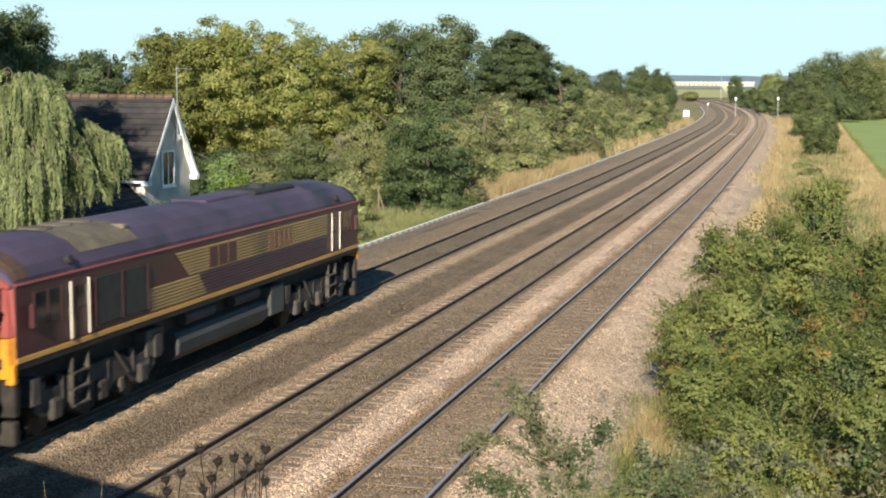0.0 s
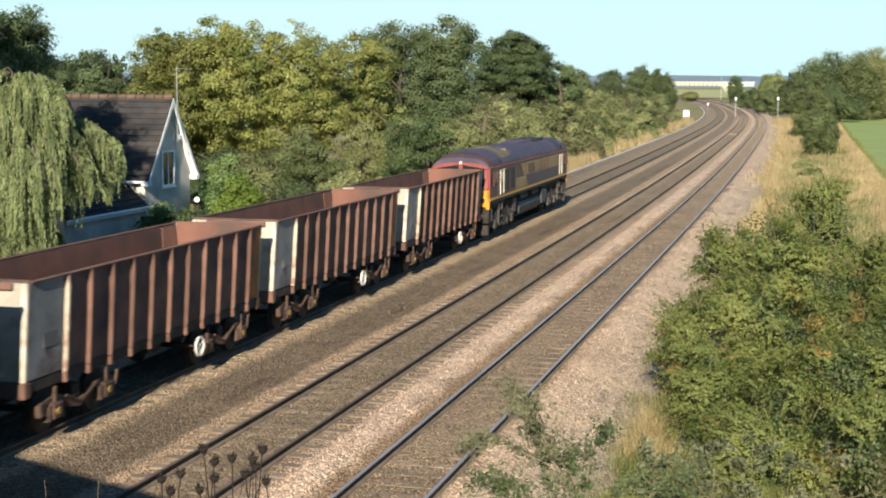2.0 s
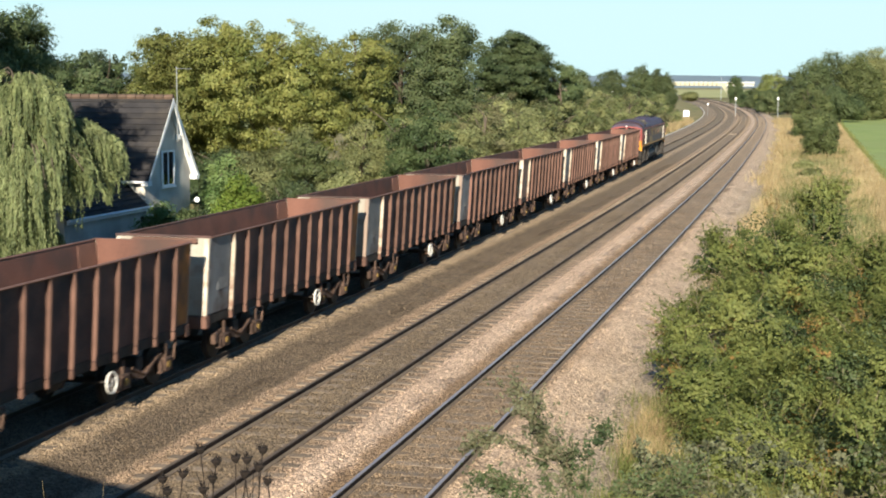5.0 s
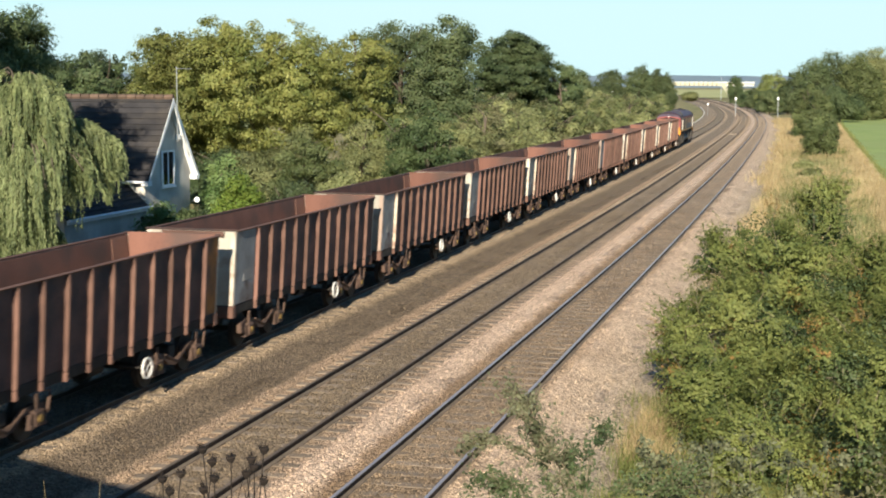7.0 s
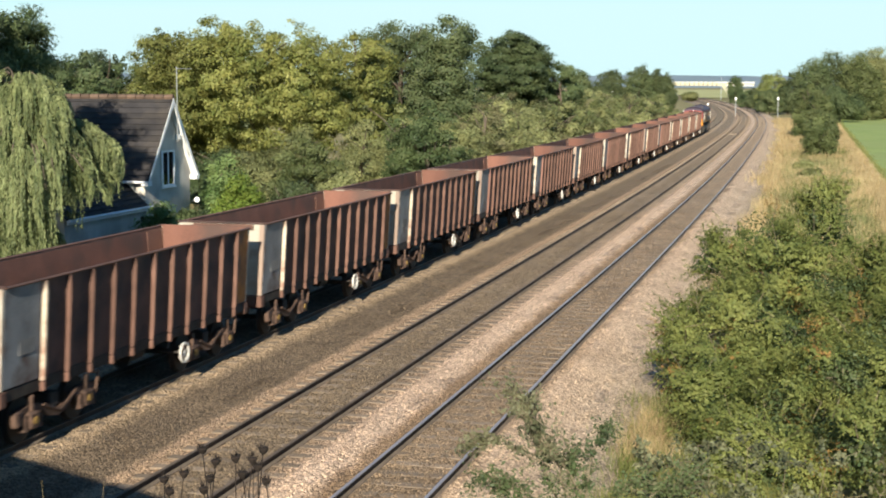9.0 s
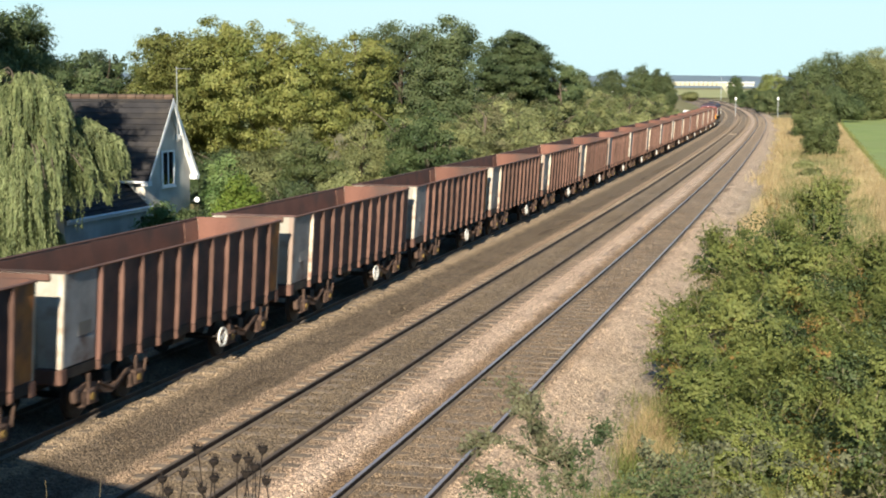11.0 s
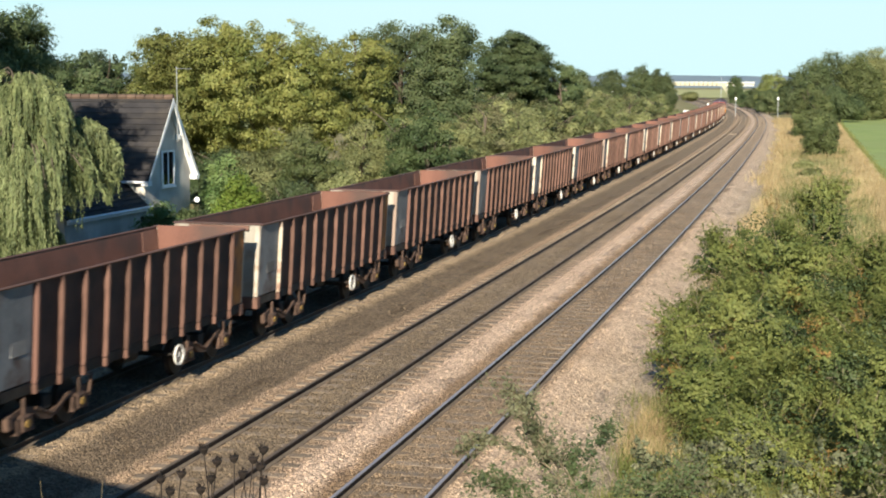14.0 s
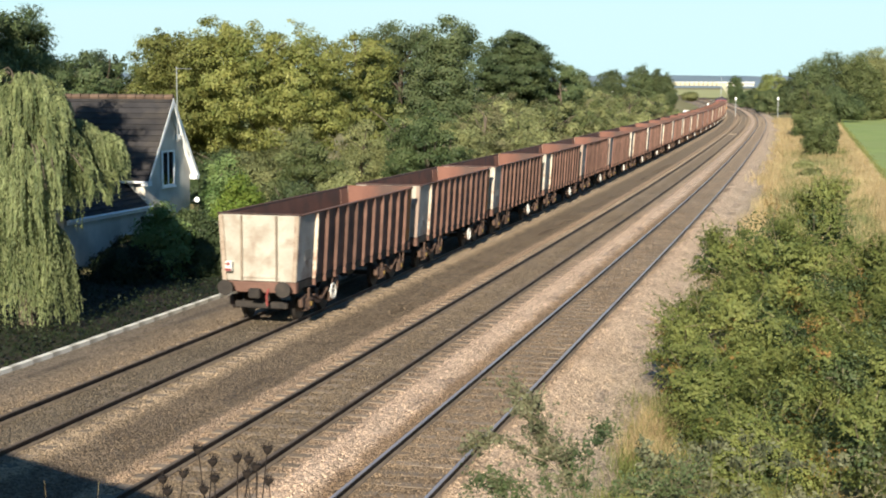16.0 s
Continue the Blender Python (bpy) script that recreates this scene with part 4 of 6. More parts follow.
# ---- plants ----
def leaf_mesh(name, centres, normals, size, material, parent, aspect=0.6, droop=0.0, rng=RNG, sides=4, ruffle=0.33):
    """Many small folded leaves, each an island of two triangles."""
    n = len(centres)
    nr = normals + rng.normal(0, ruffle, (n, 3))
    nr /= np.linalg.norm(nr, axis=1)[:, None] + 1e-9
    t = rng.normal(0, 1, (n, 3)) + np.array([0, 0, -droop])
    t -= nr * (t * nr).sum(1)[:, None]
    t /= np.linalg.norm(t, axis=1)[:, None] + 1e-9
    b = np.cross(nr, t)
    s = size * rng.uniform(0.55, 1.35, (n, 1))
    v = np.empty((n, 4, 3))
    v[:, 0] = centres - t * s * 0.5
    v[:, 1] = centres + b * s * aspect * 0.5 + nr * s * 0.12
    v[:, 2] = centres + t * s * 0.5
    v[:, 3] = centres - b * s * aspect * 0.5 + nr * s * 0.12
    if sides == 3:
        v = np.stack([centres - t * s * 0.45 - b * s * aspect * 0.55, centres + t * s * 0.6, centres - t * s * 0.35 + b * s * aspect * 0.6], 1)
    me = bpy.data.meshes.new(name)
    me.vertices.add(n * sides)
    me.vertices.foreach_set("co", v.reshape(-1).astype(np.float32))
    me.loops.add(n * sides)
    me.loops.foreach_set("vertex_index", np.arange(n * sides, dtype=np.int32))
    me.polygons.add(n)
    me.polygons.foreach_set("loop_start", np.arange(0, n * sides, sides, dtype=np.int32))
    me.materials.append(material)
    me.update()
    me.validate()
    ob = new(name, me)
    ob.parent = parent
    return ob


def crown_points(blobs, n, clump, rng, fill=0.25, per=40, flat=0.6, reach=(0.82, 1.06)):
    """Leaf places in clumps over the outside of overlapping lumps, with some inside."""
    bl = np.array(blobs, float)
    area = (bl[:, 3] * bl[:, 4] + bl[:, 4] * bl[:, 5] + bl[:, 3] * bl[:, 5])
    k = max(8, n // per)
    pick = rng.choice(len(bl), k, p=area / area.sum())
    d = rng.normal(0, 1, (k, 3))
    d /= np.linalg.norm(d, axis=1)[:, None]
    r = np.where(rng.random(k) < fill, rng.uniform(0.35, 0.85, k), rng.uniform(*reach, k))
    c = bl[pick, :3] + d * bl[pick, 3:6] * r[:, None]
    size = rng.uniform(0.5, 1.7, k)
    idx = rng.choice(k, n, p=size ** 2 / (size ** 2).sum())
    g = rng.normal(0, 1, (n, 3))
    g *= (rng.random((n, 1)) ** 0.42) * 1.45 / np.linalg.norm(g, axis=1)[:, None]
    p = c[idx] + g * (clump * size[idx])[:, None] * np.array([1, 1, flat]) + rng.normal(0, clump * 0.16, (n, 3))
    g /= np.linalg.norm(g, axis=1)[:, None] + 1e-9
    return p, g * 0.75 + d[idx] * 0.7 + np.array([0, 0, 0.15])


def lumps(cx, cy, z0, z1, rx, ry, k, rng, low=0.0):
    """Overlapping lumps that make up an uneven crown between two heights."""
    out = []
    cz, rz = (z0 + z1) / 2, (z1 - z0) / 2
    out.append((cx, cy, cz, rx * 0.68, ry * 0.68, rz * 0.72))
    for i in range(k):
        a = rng.uniform(0, 2 * math.pi)
        u = rng.uniform(-0.75 + low, 0.92)
        w = math.sqrt(max(0.0, 1 - u * u))
        f = rng.uniform(0.22, 0.40)
        out.append((cx + math.cos(a) * w * rx * (1 - f * 0.9), cy + math.sin(a) * w * ry * (1 - f * 0.9), cz + u * rz * (1 - f * 0.8), rx * f * 1.15, ry * f * 1.15, rz * f))
    return out


def dome(z0, z1, rx, ry, k, rng):
    """Even lumps over the upper part of a ball: a smooth, dense crown."""
    cz, rz = z0 + (z1 - z0) * 0.42, (z1 - z0) * 0.58
    out = [(0, 0, cz, rx * 0.8, ry * 0.8, rz * 0.82)]
    for i in range(k):
        u = 1 - 1.45 * (i + 0.5) / k
        w = math.sqrt(max(0.0, 1 - u * u))
        a = i * 2.39996 + rng.normal(0, 0.2)
        f = rng.uniform(0.24, 0.32)
        out.append((math.cos(a) * w * rx * (1 - f * 0.9), math.sin(a) * w * ry * (1 - f * 0.9), cz + u * rz * (1 - f * 0.9), rx * f, ry * f, rz * f))
    return out


def trunk(root, x, y, z0, z1, r, rng, limbs=5, spread=2.0, material=None):
    bm = bmesh.new()
    pts = [(x, y, z0 - 0.3)]
    for i in range(1, 5):
        pts.append((x + rng.normal(0, 0.12), y + rng.normal(0, 0.12), z0 + (z1 - z0) * i / 4))
    for i in range(4):
        tube(bm, pts[i], pts[i + 1], r * (1 - 0.2 * i), r * (0.8 - 0.2 * i) + 0.01, n=8)
    for i in range(limbs):
        a = rng.uniform(0, 2 * math.pi)
        h = z0 + (z1 - z0) * rng.uniform(0.35, 0.95)
        e = (x + math.cos(a) * spread, y + math.sin(a) * spread, h + (z1 - z0) * rng.uniform(0.15, 0.4))
        m = tuple((p + q) / 2 + rng.normal(0, 0.15) for p, q in zip((x, y, h), e))
        tube(bm, (x, y, h), m, r * 0.35, r * 0.22, n=6)
        tube(bm, m, e, r * 0.22, r * 0.06, n=6)
    return part("trunk", bm, material or M_BARK, root)


def tree(name, label, x, y, z1, rx, ry, n, leaf, material, z0=None, k=22, seed=1, clump=None, cat="tree", group="", low=0.0, fill=0.25, per=60, flat=0.6, reach=(0.82, 1.06), domed=False):
    rng = np.random.default_rng(seed)
    g = float(ground_height(np.array(x), np.array(y)))
    z0 = g + 0.6 if z0 is None else z0
    root = tagged(new(name), label, cat, group)
    root.location = (x, y, g)
    bl = dome(z0 - g, z1 - g, rx, ry, k, rng) if domed else lumps(0, 0, z0 - g, z1 - g, rx, ry, k, rng, low)
    trunk(root, 0, 0, 0, (z1 - g) * 0.75, 0.06 + 0.028 * (z1 - g), rng, 7, min(rx, ry) * 0.6)
    p, d = crown_points(bl, n, clump or leaf * 2.0, rng, fill, per, flat, reach)
    leaf_mesh("crown", p, d, leaf, material, root, rng=rng, sides=3, aspect=0.75)
    return root


def build_trees():
    tree("maple_tree", "broad tree with yellowing autumn leaves behind the railway hedge", -39.8, 100, 12.2, 6.6, 6.0, 110000, 0.155, M_L_YELLOW, z0=-0.2, k=64, seed=3, clump=0.42, per=120, fill=0.15, reach=(0.8, 1.12))
    tree("maple_tree", "rounded tree with yellow-green leaves beside the cottage", -45.0, 97, 10.6, 3.8, 4.2, 52000, 0.155, M_L_YELLOW, z0=-0.4, k=34, seed=5, clump=0.42, per=120, fill=0.15, reach=(0.8, 1.12))
    tree("maple_tree", "tree with yellowing thinning top leaves", -34.8, 107, 10.9, 3.4, 4.2, 34000, 0.16, M_L_YELLOW, z0=-0.4, k=30, seed=6, low=0.1, clump=0.34, per=90, fill=0.1, reach=(0.8, 1.2))
    tree("oak_tree", "tall dark green oak with a ragged crown", -37.9, 130, 12.9, 3.9, 4.6, 64000, 0.18, M_L_OAK, z0=0.0, k=40, seed=8, clump=0.55, per=170, fill=0.12)
    tree("oak_tree", "dark green oak with a dense crown", -33.7, 131, 12.7, 3.5, 4.2, 54000, 0.18, M_L_OAK, z0=0.0, k=32, seed=9, clump=0.55, per=170, fill=0.12)
    tree("cedar_tree", "far dark spreading tree with a domed crown", -37.0, 176, 13.2, 4.6, 4.9, 80000, 0.2, M_L_DARK, z0=3.4, k=60, domed=True, seed=11, clump=0.6, per=260, fill=0.1, flat=0.4, reach=(0.9, 0.99))
    tree("oak_tree", "far dark tree lower than its neighbour", -32.0, 180, 9.4, 2.6, 4.0, 20000, 0.22, M_L_DARK, z0=0.0, k=24, seed=17, per=120)
    tree("oak_tree", "dark leafy tree rising beyond the willow", -31.2, 50.5, 9.8, 2.95, 2.8, 76000, 0.10, M_L_DARK, z0=1.2, k=44, seed=12, clump=0.28, per=150, fill=0.15)
    tree("oak_tree", "dark leafy tree beyond the cottage", -47.5, 86, 8.8, 4.4, 4.2, 32000, 0.17, M_L_DARK, z0=-0.4, k=30, seed=13, per=110)
    tree("oak_tree", "tall leafy tree that shades the cottage roof", -28.2, 38.0, 14.4, 3.9, 3.4, 38000, 0.16, M_L_DARK, z0=3.5, k=34, seed=15, per=110, fill=0.3)
    # unseen tree, added to throw shade on the cottage wing and lower gable
    tree("oak_tree", "unseen leafy tree added behind the willow to shade the cottage wing", -28.0, 47.6, 6.7, 1.9, 1.9, 30000, 0.11, M_L_DARK, z0=0.8, k=26, seed=14, per=120)
    rng = np.random.default_rng(77)
    for i, (x, z) in enumerate(((-94, 10.8), (-88.5, 11.0), (-83, 10.7), (-78, 10.6), (-73, 11.0), (-68, 10.4))):
        tree("oak_tree", "distant dark tree on the wooded skyline", x, 160 + 5 * (i % 2), z + rng.uniform(-0.2, 0.3), 4.6, 4.6, 16000, 0.3, M_L_WOOD, z0=-0.4, k=26, seed=60 + i, group="skyline trees", per=110)


def build_hedge():
    rng = np.random.default_rng(21)
    spec = [(-22.95, 84.0, 5.7, 2.85, 2.6, M_L_MID, "dense dark green bush beside the cable trough"), (-28.3, 78, 3.9, 2.3, 2.0, M_L_LINESIDE, "dark blue-green bush by the railway boundary"), (-27.6, 86.5, 4.5, 1.7, 2.0, M_L_OLIVE, "pale olive bush by the railway boundary"), (-30.8, 84, 4.2, 1.8, 2.0, M_L_HEDGE, "pale green bush by the railway boundary"), (-25.3, 110, 5.9, 2.3, 2.4, M_L_BROWN, "brownish olive bush by the railway boundary"),
            (-24.9, 91, 4.6, 2.0, 2.4, M_L_HEDGE, "olive green bush by the railway boundary"), (-20.6, 85.6, 1.3, 0.9, 1.0, M_L_BROWN, "low brown bramble at the foot of the bush"),
            (-32.0, 82, 3.0, 3.0, 3.0, M_L_HEDGE, "olive green bush by the railway boundary"), (-36.0, 84, 2.7, 3.0, 3.0, M_L_MID, "dark green bush behind the cottage garden"), (-30.6, 72, 2.4, 1.4, 1.8, M_L_OAK, "dark green garden bush by the cottage"),
            (-27.35, 64.6, 3.5, 1.05, 1.2, M_L_FEATHER, "feathery green garden bush by the cottage"), (-26.0, 63.0, 2.6, 1.2, 1.4, M_L_BRIGHT, "bright green garden shrub catching the sun"), (-28.6, 69, 3.4, 1.5, 1.5, M_L_HEDGE, "olive green garden shrub"),
            # ivy-material shrubs here carry the garden's deep shade in their colour
            (-26.0, 52.5, 0.7, 1.7, 1.9, M_L_SHADE_IVY, "ivy-leaved shrub beside the cottage, coloured dark for the shade"), (-24.3, 51.0, 2.15, 0.9, 1.1, M_L_FEATHER, "dark feathery shrub rising beside the trough"), (-23.0, 52.5, 1.6, 0.9, 1.2, M_L_DARK, "dark green shrub beside the trough"), (-25.0, 50.0, 0.6, 1.5, 1.7, M_L_SHADE_IVY, "ivy-leaved shrub near the trough, coloured dark for the shade"), (-26.0, 56.8, 1.6, 1.2, 1.4, M_L_DARK, "dark feathery shrub before the cottage gable"), (-24.0, 55.5, 1.0, 1.5, 1.8, M_L_SHADE_IVY, "ivy-leaved shrub near the trough, coloured dark for the shade"), (-23.4, 59.5, 1.2, 1.5, 1.8, M_L_DARK, "dark green shrub near the trough"), (-27.5, 55.0, 0.3, 1.3, 1.5, M_L_SHADE_IVY, "low dark shrub under the cottage window"),
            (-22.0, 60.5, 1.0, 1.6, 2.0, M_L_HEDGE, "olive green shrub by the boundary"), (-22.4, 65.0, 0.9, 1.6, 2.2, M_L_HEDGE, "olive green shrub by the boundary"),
            (-27.5, 47, 0.8, 1.8, 1.8, M_L_SHADE_IVY, "dark shaded shrub under the willow"), (-25.4, 68, 1.9, 1.6, 1.8, M_L_OAK, "dark green garden shrub"), (-24.6, 73.5, 2.0, 1.6, 1.8, M_L_HEDGE, "olive green shrub by the boundary")]
    y = 97.0
    while y < 290:
        off = -24.6 - 0.010 * (y - 98) + rng.normal(0, 0.5)
        x, yy, _ = along(off, y)
        h = rng.uniform(3.2, 5.2)
        r = rng.uniform(2.0, 3.3) * (1 + y / 600)
        lab = "rounded hedgerow bush beside the railway"
        kinds = [M_L_HEDGE, M_L_OLIVE, M_L_BROWN, M_L_LINESIDE, M_L_HEDGE]
        spec.append((float(x), float(yy), h, r, r, kinds[int(rng.integers(5))], lab))
        spec.append((float(x) - 4.6, float(yy) + 2, h + rng.uniform(0.0, 1.2), r * 1.2, r * 1.2, kinds[int(rng.integers(5))], lab))
        if rng.random() < 0.6:
            spec.append((float(x) + 2.4, float(yy) + 1.5, rng.uniform(0.6, 1.8), 1.1, 1.3, kinds[int(rng.integers(4))], "low bush in the dry grass of the verge"))
        if y > 130:
            spec.append((float(x) - 10.6, float(yy) + 3, h + rng.uniform(0.2, 1.2), r * 1.4, r * 1.3, kinds[int(rng.integers(5))], lab))
        y += r * 1.45
    for i, (x, y, h, rx, ry, m, lab) in enumerate(spec):
        # (leaves, leaf size, clump) by nearness
        n, leaf, clump = (30000, 0.105, 0.26) if y < 95 else (17000, 0.145, 0.36) if y < 130 else (9000, 0.21, 0.46) if y < 200 else (4500, 0.24, 0.5)
        if rx > 2.4 and y < 95:
            n = 60000
        tree("hedge_bush", lab, x, y, h, rx, ry, n, leaf, m, z0=-0.55 * h - 1.0, k=26, per=150, fill=0.12, clump=clump, flat=0.7, reach=(0.84, 1.12), domed=True, seed=100 + i, cat="bush", group="hedge along the line")


build_trees()
build_hedge()


def build_hawthorn():
    """The big bush beside the nearest track, lower and fuller towards the viewer."""
    rng = np.random.default_rng(41)
    root = tagged(new("hawthorn_bush"), "large sunlit hawthorn bush with green leaves and a few orange ones", "bush")
    root.location = (0.3, 35.5, -0.5)
    bl = []
    # the last lump, mostly out of view, is added to shade the near right corner
    for cx, cy, top, rx, ry in ((-1.0, 2.7, 5.0, 1.75, 1.9), (-2.0, 2.0, 3.7, 1.7, 2.2), (-0.9, 0.8, 3.9, 1.6, 1.6), (0.75, 2.2, 3.3, 1.2, 1.9), (-2.0, -1.0, 2.7, 1.9, 2.4), (0.6, -1.5, 3.1, 2.6, 2.6), (2.7, -1.0, 2.7, 2.2, 2.4), (-1.3, -4.2, 2.1, 1.8, 2.2), (1.3, -4.6, 2.5, 2.3, 2.3), (3.6, -4.4, 2.5, 2.1, 2.2), (4.2, 2.2, 2.2, 2.2, 2.2), (-0.9, -7.6, 1.5, 1.5, 2.0), (1.1, -8.2, 1.9, 2.0, 2.2), (3.0, -8.0, 2.0, 2.0, 2.2), (1.8, -15.4, 3.8, 1.3, 1.8)):
        bl += lumps(cx, cy, -0.3, top, rx, ry, 9, rng)[0 if len(bl) % 20 == 0 else 1:]
    for cx, cy, r in ((-0.7, 3.0, 0.13), (0.4, -1.2, 0.12), (2.4, -3.6, 0.10), (-1.4, -3.6, 0.09)):
        trunk(root, cx, cy, 0.0, 0.9, r, rng, 6, 0.5)
    lump = np.array(bl)

    def shoots(count, length, leaves, size, material, name, each=24, hug=0.06):
        """Arching leafy shoots that grow out and up from the outside of the bush."""
        tufts = count // each
        pick = rng.integers(0, len(lump), tufts)
        d = rng.normal(0, 1, (tufts, 3))
        d[:, 1] -= 0.5
        d[:, 2] += 0.25
        d /= np.linalg.norm(d, axis=1)[:, None]
        base = lump[pick, :3] + d * lump[pick, 3:6] * rng.uniform(0.74, 1.08, (tufts, 1))
        inside = np.zeros(tufts, bool)
        for k, q in enumerate(lump):
            inside |= ((((base + d * 0.15 - q[:3]) / (q[3:6] * 0.86)) ** 2).sum(1) < 1) & (pick != k)
        base, d = np.repeat(base[~inside], each, 0), np.repeat(d[~inside], each, 0)
        m = len(base)
        heart = base - d * 0.12
        base = base + rng.normal(0, 0.14, (m, 3))
        way = d * 0.75 + np.array([-0.1, -0.05, 0.55]) + rng.normal(0, 0.34, (m, 3))
        way /= np.linalg.norm(way, axis=1)[:, None]
        ln = rng.uniform(*length, (m, 1))
        ln = np.where(rng.random((m, 1)) < 0.07, ln * 1.7, ln)
        bend = np.cross(way, rng.normal(0, 1, (m, 3))) * 0.25 + np.array([0, 0, -0.22])
        u = rng.random((m, leaves, 1)) ** 0.85
        axis = base[:, None, :] + (way[:, None, :] * u + bend[:, None, :] * u ** 2) * ln[:, None, :]
        off = rng.normal(0, 1, (m, leaves, 3))
        off /= np.linalg.norm(off, axis=2)[:, :, None]
        p = axis + off * hug * (1.25 - 0.8 * u) * rng.uniform(0.4, 1.2, (m, leaves, 1))
        nrm = p - heart[:, None, :]
        nrm = nrm / (np.linalg.norm(nrm, axis=2)[:, :, None] + 1e-6) + off * 0.35 + np.array([0, 0, 0.2])
        leaf_mesh(name, p.reshape(-1, 3), nrm.reshape(-1, 3), size, material, root, rng=rng, ruffle=0.3)

    shoots(26500, (0.30, 0.70), 30, 0.052, M_L_BUSH, "crown", 42)
    # inner leaves take a darker leaf colour to paint shade into the gaps
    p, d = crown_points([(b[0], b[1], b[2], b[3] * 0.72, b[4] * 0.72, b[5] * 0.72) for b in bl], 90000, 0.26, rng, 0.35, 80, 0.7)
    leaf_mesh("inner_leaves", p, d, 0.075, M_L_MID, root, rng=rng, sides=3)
    shoots(1150, (0.25, 0.5), 22, 0.045, M_L_AUTUMN, "turning_leaves", 16)
    bm = bmesh.new()
    for i in range(420):
        b = bl[int(rng.integers(len(bl)))]
        d = rng.normal(0, 1, 3)
        d[1] = -abs(d[1])
        d /= np.linalg.norm(d)
        a = np.array(b[:3]) + d * np.array(b[3:6]) * 0.9
        m = a + rng.normal(0, 0.16, 3) + np.array([0, -0.1, 0.22])
        e = m + rng.normal(0, 0.2, 3) + np.array([0, -0.02, 0.18])
        tube(bm, a, m, 0.008, 0.006, n=4)
        tube(bm, m, e, 0.006, 0.002, n=4)
    part("bare_twig", bm, M_TWIG, root, "pale bare twig spray")["kind"] = "stuff"


build_hawthorn()


# ---- cottage ----
def build_cottage():
    root = tagged(new("cottage"), "grey roughcast railway cottage with steep dark tiled roof and white bargeboards", "house")
    gx, y0, y1, ze, zr = -28.25, 57.7, 62.3, 3.0, 6.15
    yr, x_back = 60.0, -37.0
    g = -0.7
    bm = bmesh.new()
    prof = [(y0, g), (y1, g), (y1, ze), (yr, zr - 0.12), (y0, ze)]
    loft(bm, [[(gx, y, z) for y, z in prof], [(x_back, y, z) for y, z in prof]])
    part("wall", bm, M_RENDER, root)
    # main roof slopes, course by course
    n = 15
    for sgn, ya in ((-1, y0 - 0.35), (1, y1 + 0.35)):
        zlow = ze - 0.42
        roof = part("roof", boxes((x_back, gx - 0.3, min(yr, yr + sgn * 0.06), max(yr, yr + sgn * 0.06), zr - 0.1, zr - 0.02)), M_TILE, root)
        for i in range(n):
            u0, u1 = i / n, (i + 1.25) / n
            u1 = min(u1, 1.0)
            a = (ya + (yr - ya) * u0, zlow + (zr - zlow) * u0)
            b = (ya + (yr - ya) * u1, zlow + (zr - zlow) * u1)
            nn = Vector((0, sgn * (zr - zlow), abs(yr - ya))).normalized()
            bm = bmesh.new()
            lift = 0.055
            loft(bm, [[(x, a[0], a[1]), (x, a[0] + nn.y * lift, a[1] + nn.z * lift), (x, b[0] + nn.y * 0.012, b[1] + nn.z * 0.012), (x, b[0], b[1])] for x in (x_back, gx + 0.32)])
            part("tile_course", bm, M_TILE, roof)
    for k in range(20):
        x = gx + 0.32 - 0.45 * k
        bm = bmesh.new()
        tube(bm, (x - 0.42, yr, zr + 0.0), (x, yr, zr + 0.01), 0.13, 0.135, n=8)
        part("ridge_tile", bm, M_RIDGE, root, "terracotta ridge tile")
    # bargeboards with boxed feet
    for sgn, ya in ((-1, y0 - 0.35), (1, y1 + 0.35)):
        bm = bmesh.new()
        zlow = ze - 0.42
        w = 0.22
        loft(bm, [[(x, ya, zlow - 0.04), (x, yr, zr - 0.02), (x, yr, zr - 0.02 - w * 1.5), (x, ya - sgn * 0.10, zlow - 0.04 - 0.05)] for x in (gx + 0.26, gx + 0.335)])
        part("bargeboard", bm, M_PAINT, root, "white painted bargeboard")
        part("soffit_box", boxes((gx - 0.02, gx + 0.33, min(ya, ya - sgn * 0.36), max(ya, ya - sgn * 0.36), zlow - 0.19, zlow + 0.02), bevel=0.02), M_PAINT, root, "white boxed eave end")
        bm = bmesh.new()
        slab(bm, (gx - 0.02, ya - sgn * 0.02, zlow - 0.07), (gx + 0.255, ya - sgn * 0.02, zlow - 0.07), (gx + 0.255, yr + sgn * 0.05, zr - 0.16), (gx - 0.02, yr + sgn * 0.05, zr - 0.16), (0, -sgn * 0.05, -0.03))
        part("soffit", bm, M_PAINT, root, "white painted soffit under the roof edge")
        part("gutter", tubes(((x_back, ya - 0.0, zlow - 0.02), (gx + 0.3, ya, zlow - 0.02), 0.065), n=8), M_PAINT, root)
    # gable window
    win = part("window", boxes((gx + 0.01, gx + 0.05, 59.35, 60.45, 2.30, 3.75)), M_GLASS, root, "dark upstairs window in a white frame")
    for d in ((gx + 0.02, gx + 0.09, 59.27, 59.36, 2.24, 3.82), (gx + 0.02, gx + 0.09, 60.44, 60.53, 2.24, 3.82), (gx + 0.02, gx + 0.085, 59.36, 60.44, 3.74, 3.82), (gx + 0.02, gx + 0.085, 59.36, 60.44, 2.24, 2.32), (gx + 0.03, gx + 0.08, 59.86, 59.94, 2.32, 3.74)):
        part("frame", boxes(d, bevel=0.008), M_PAINT, win)
    part("sill", boxes((gx + 0.0, gx + 0.14, 59.2, 60.6, 2.16, 2.24), bevel=0.01), M_PAINT, win)
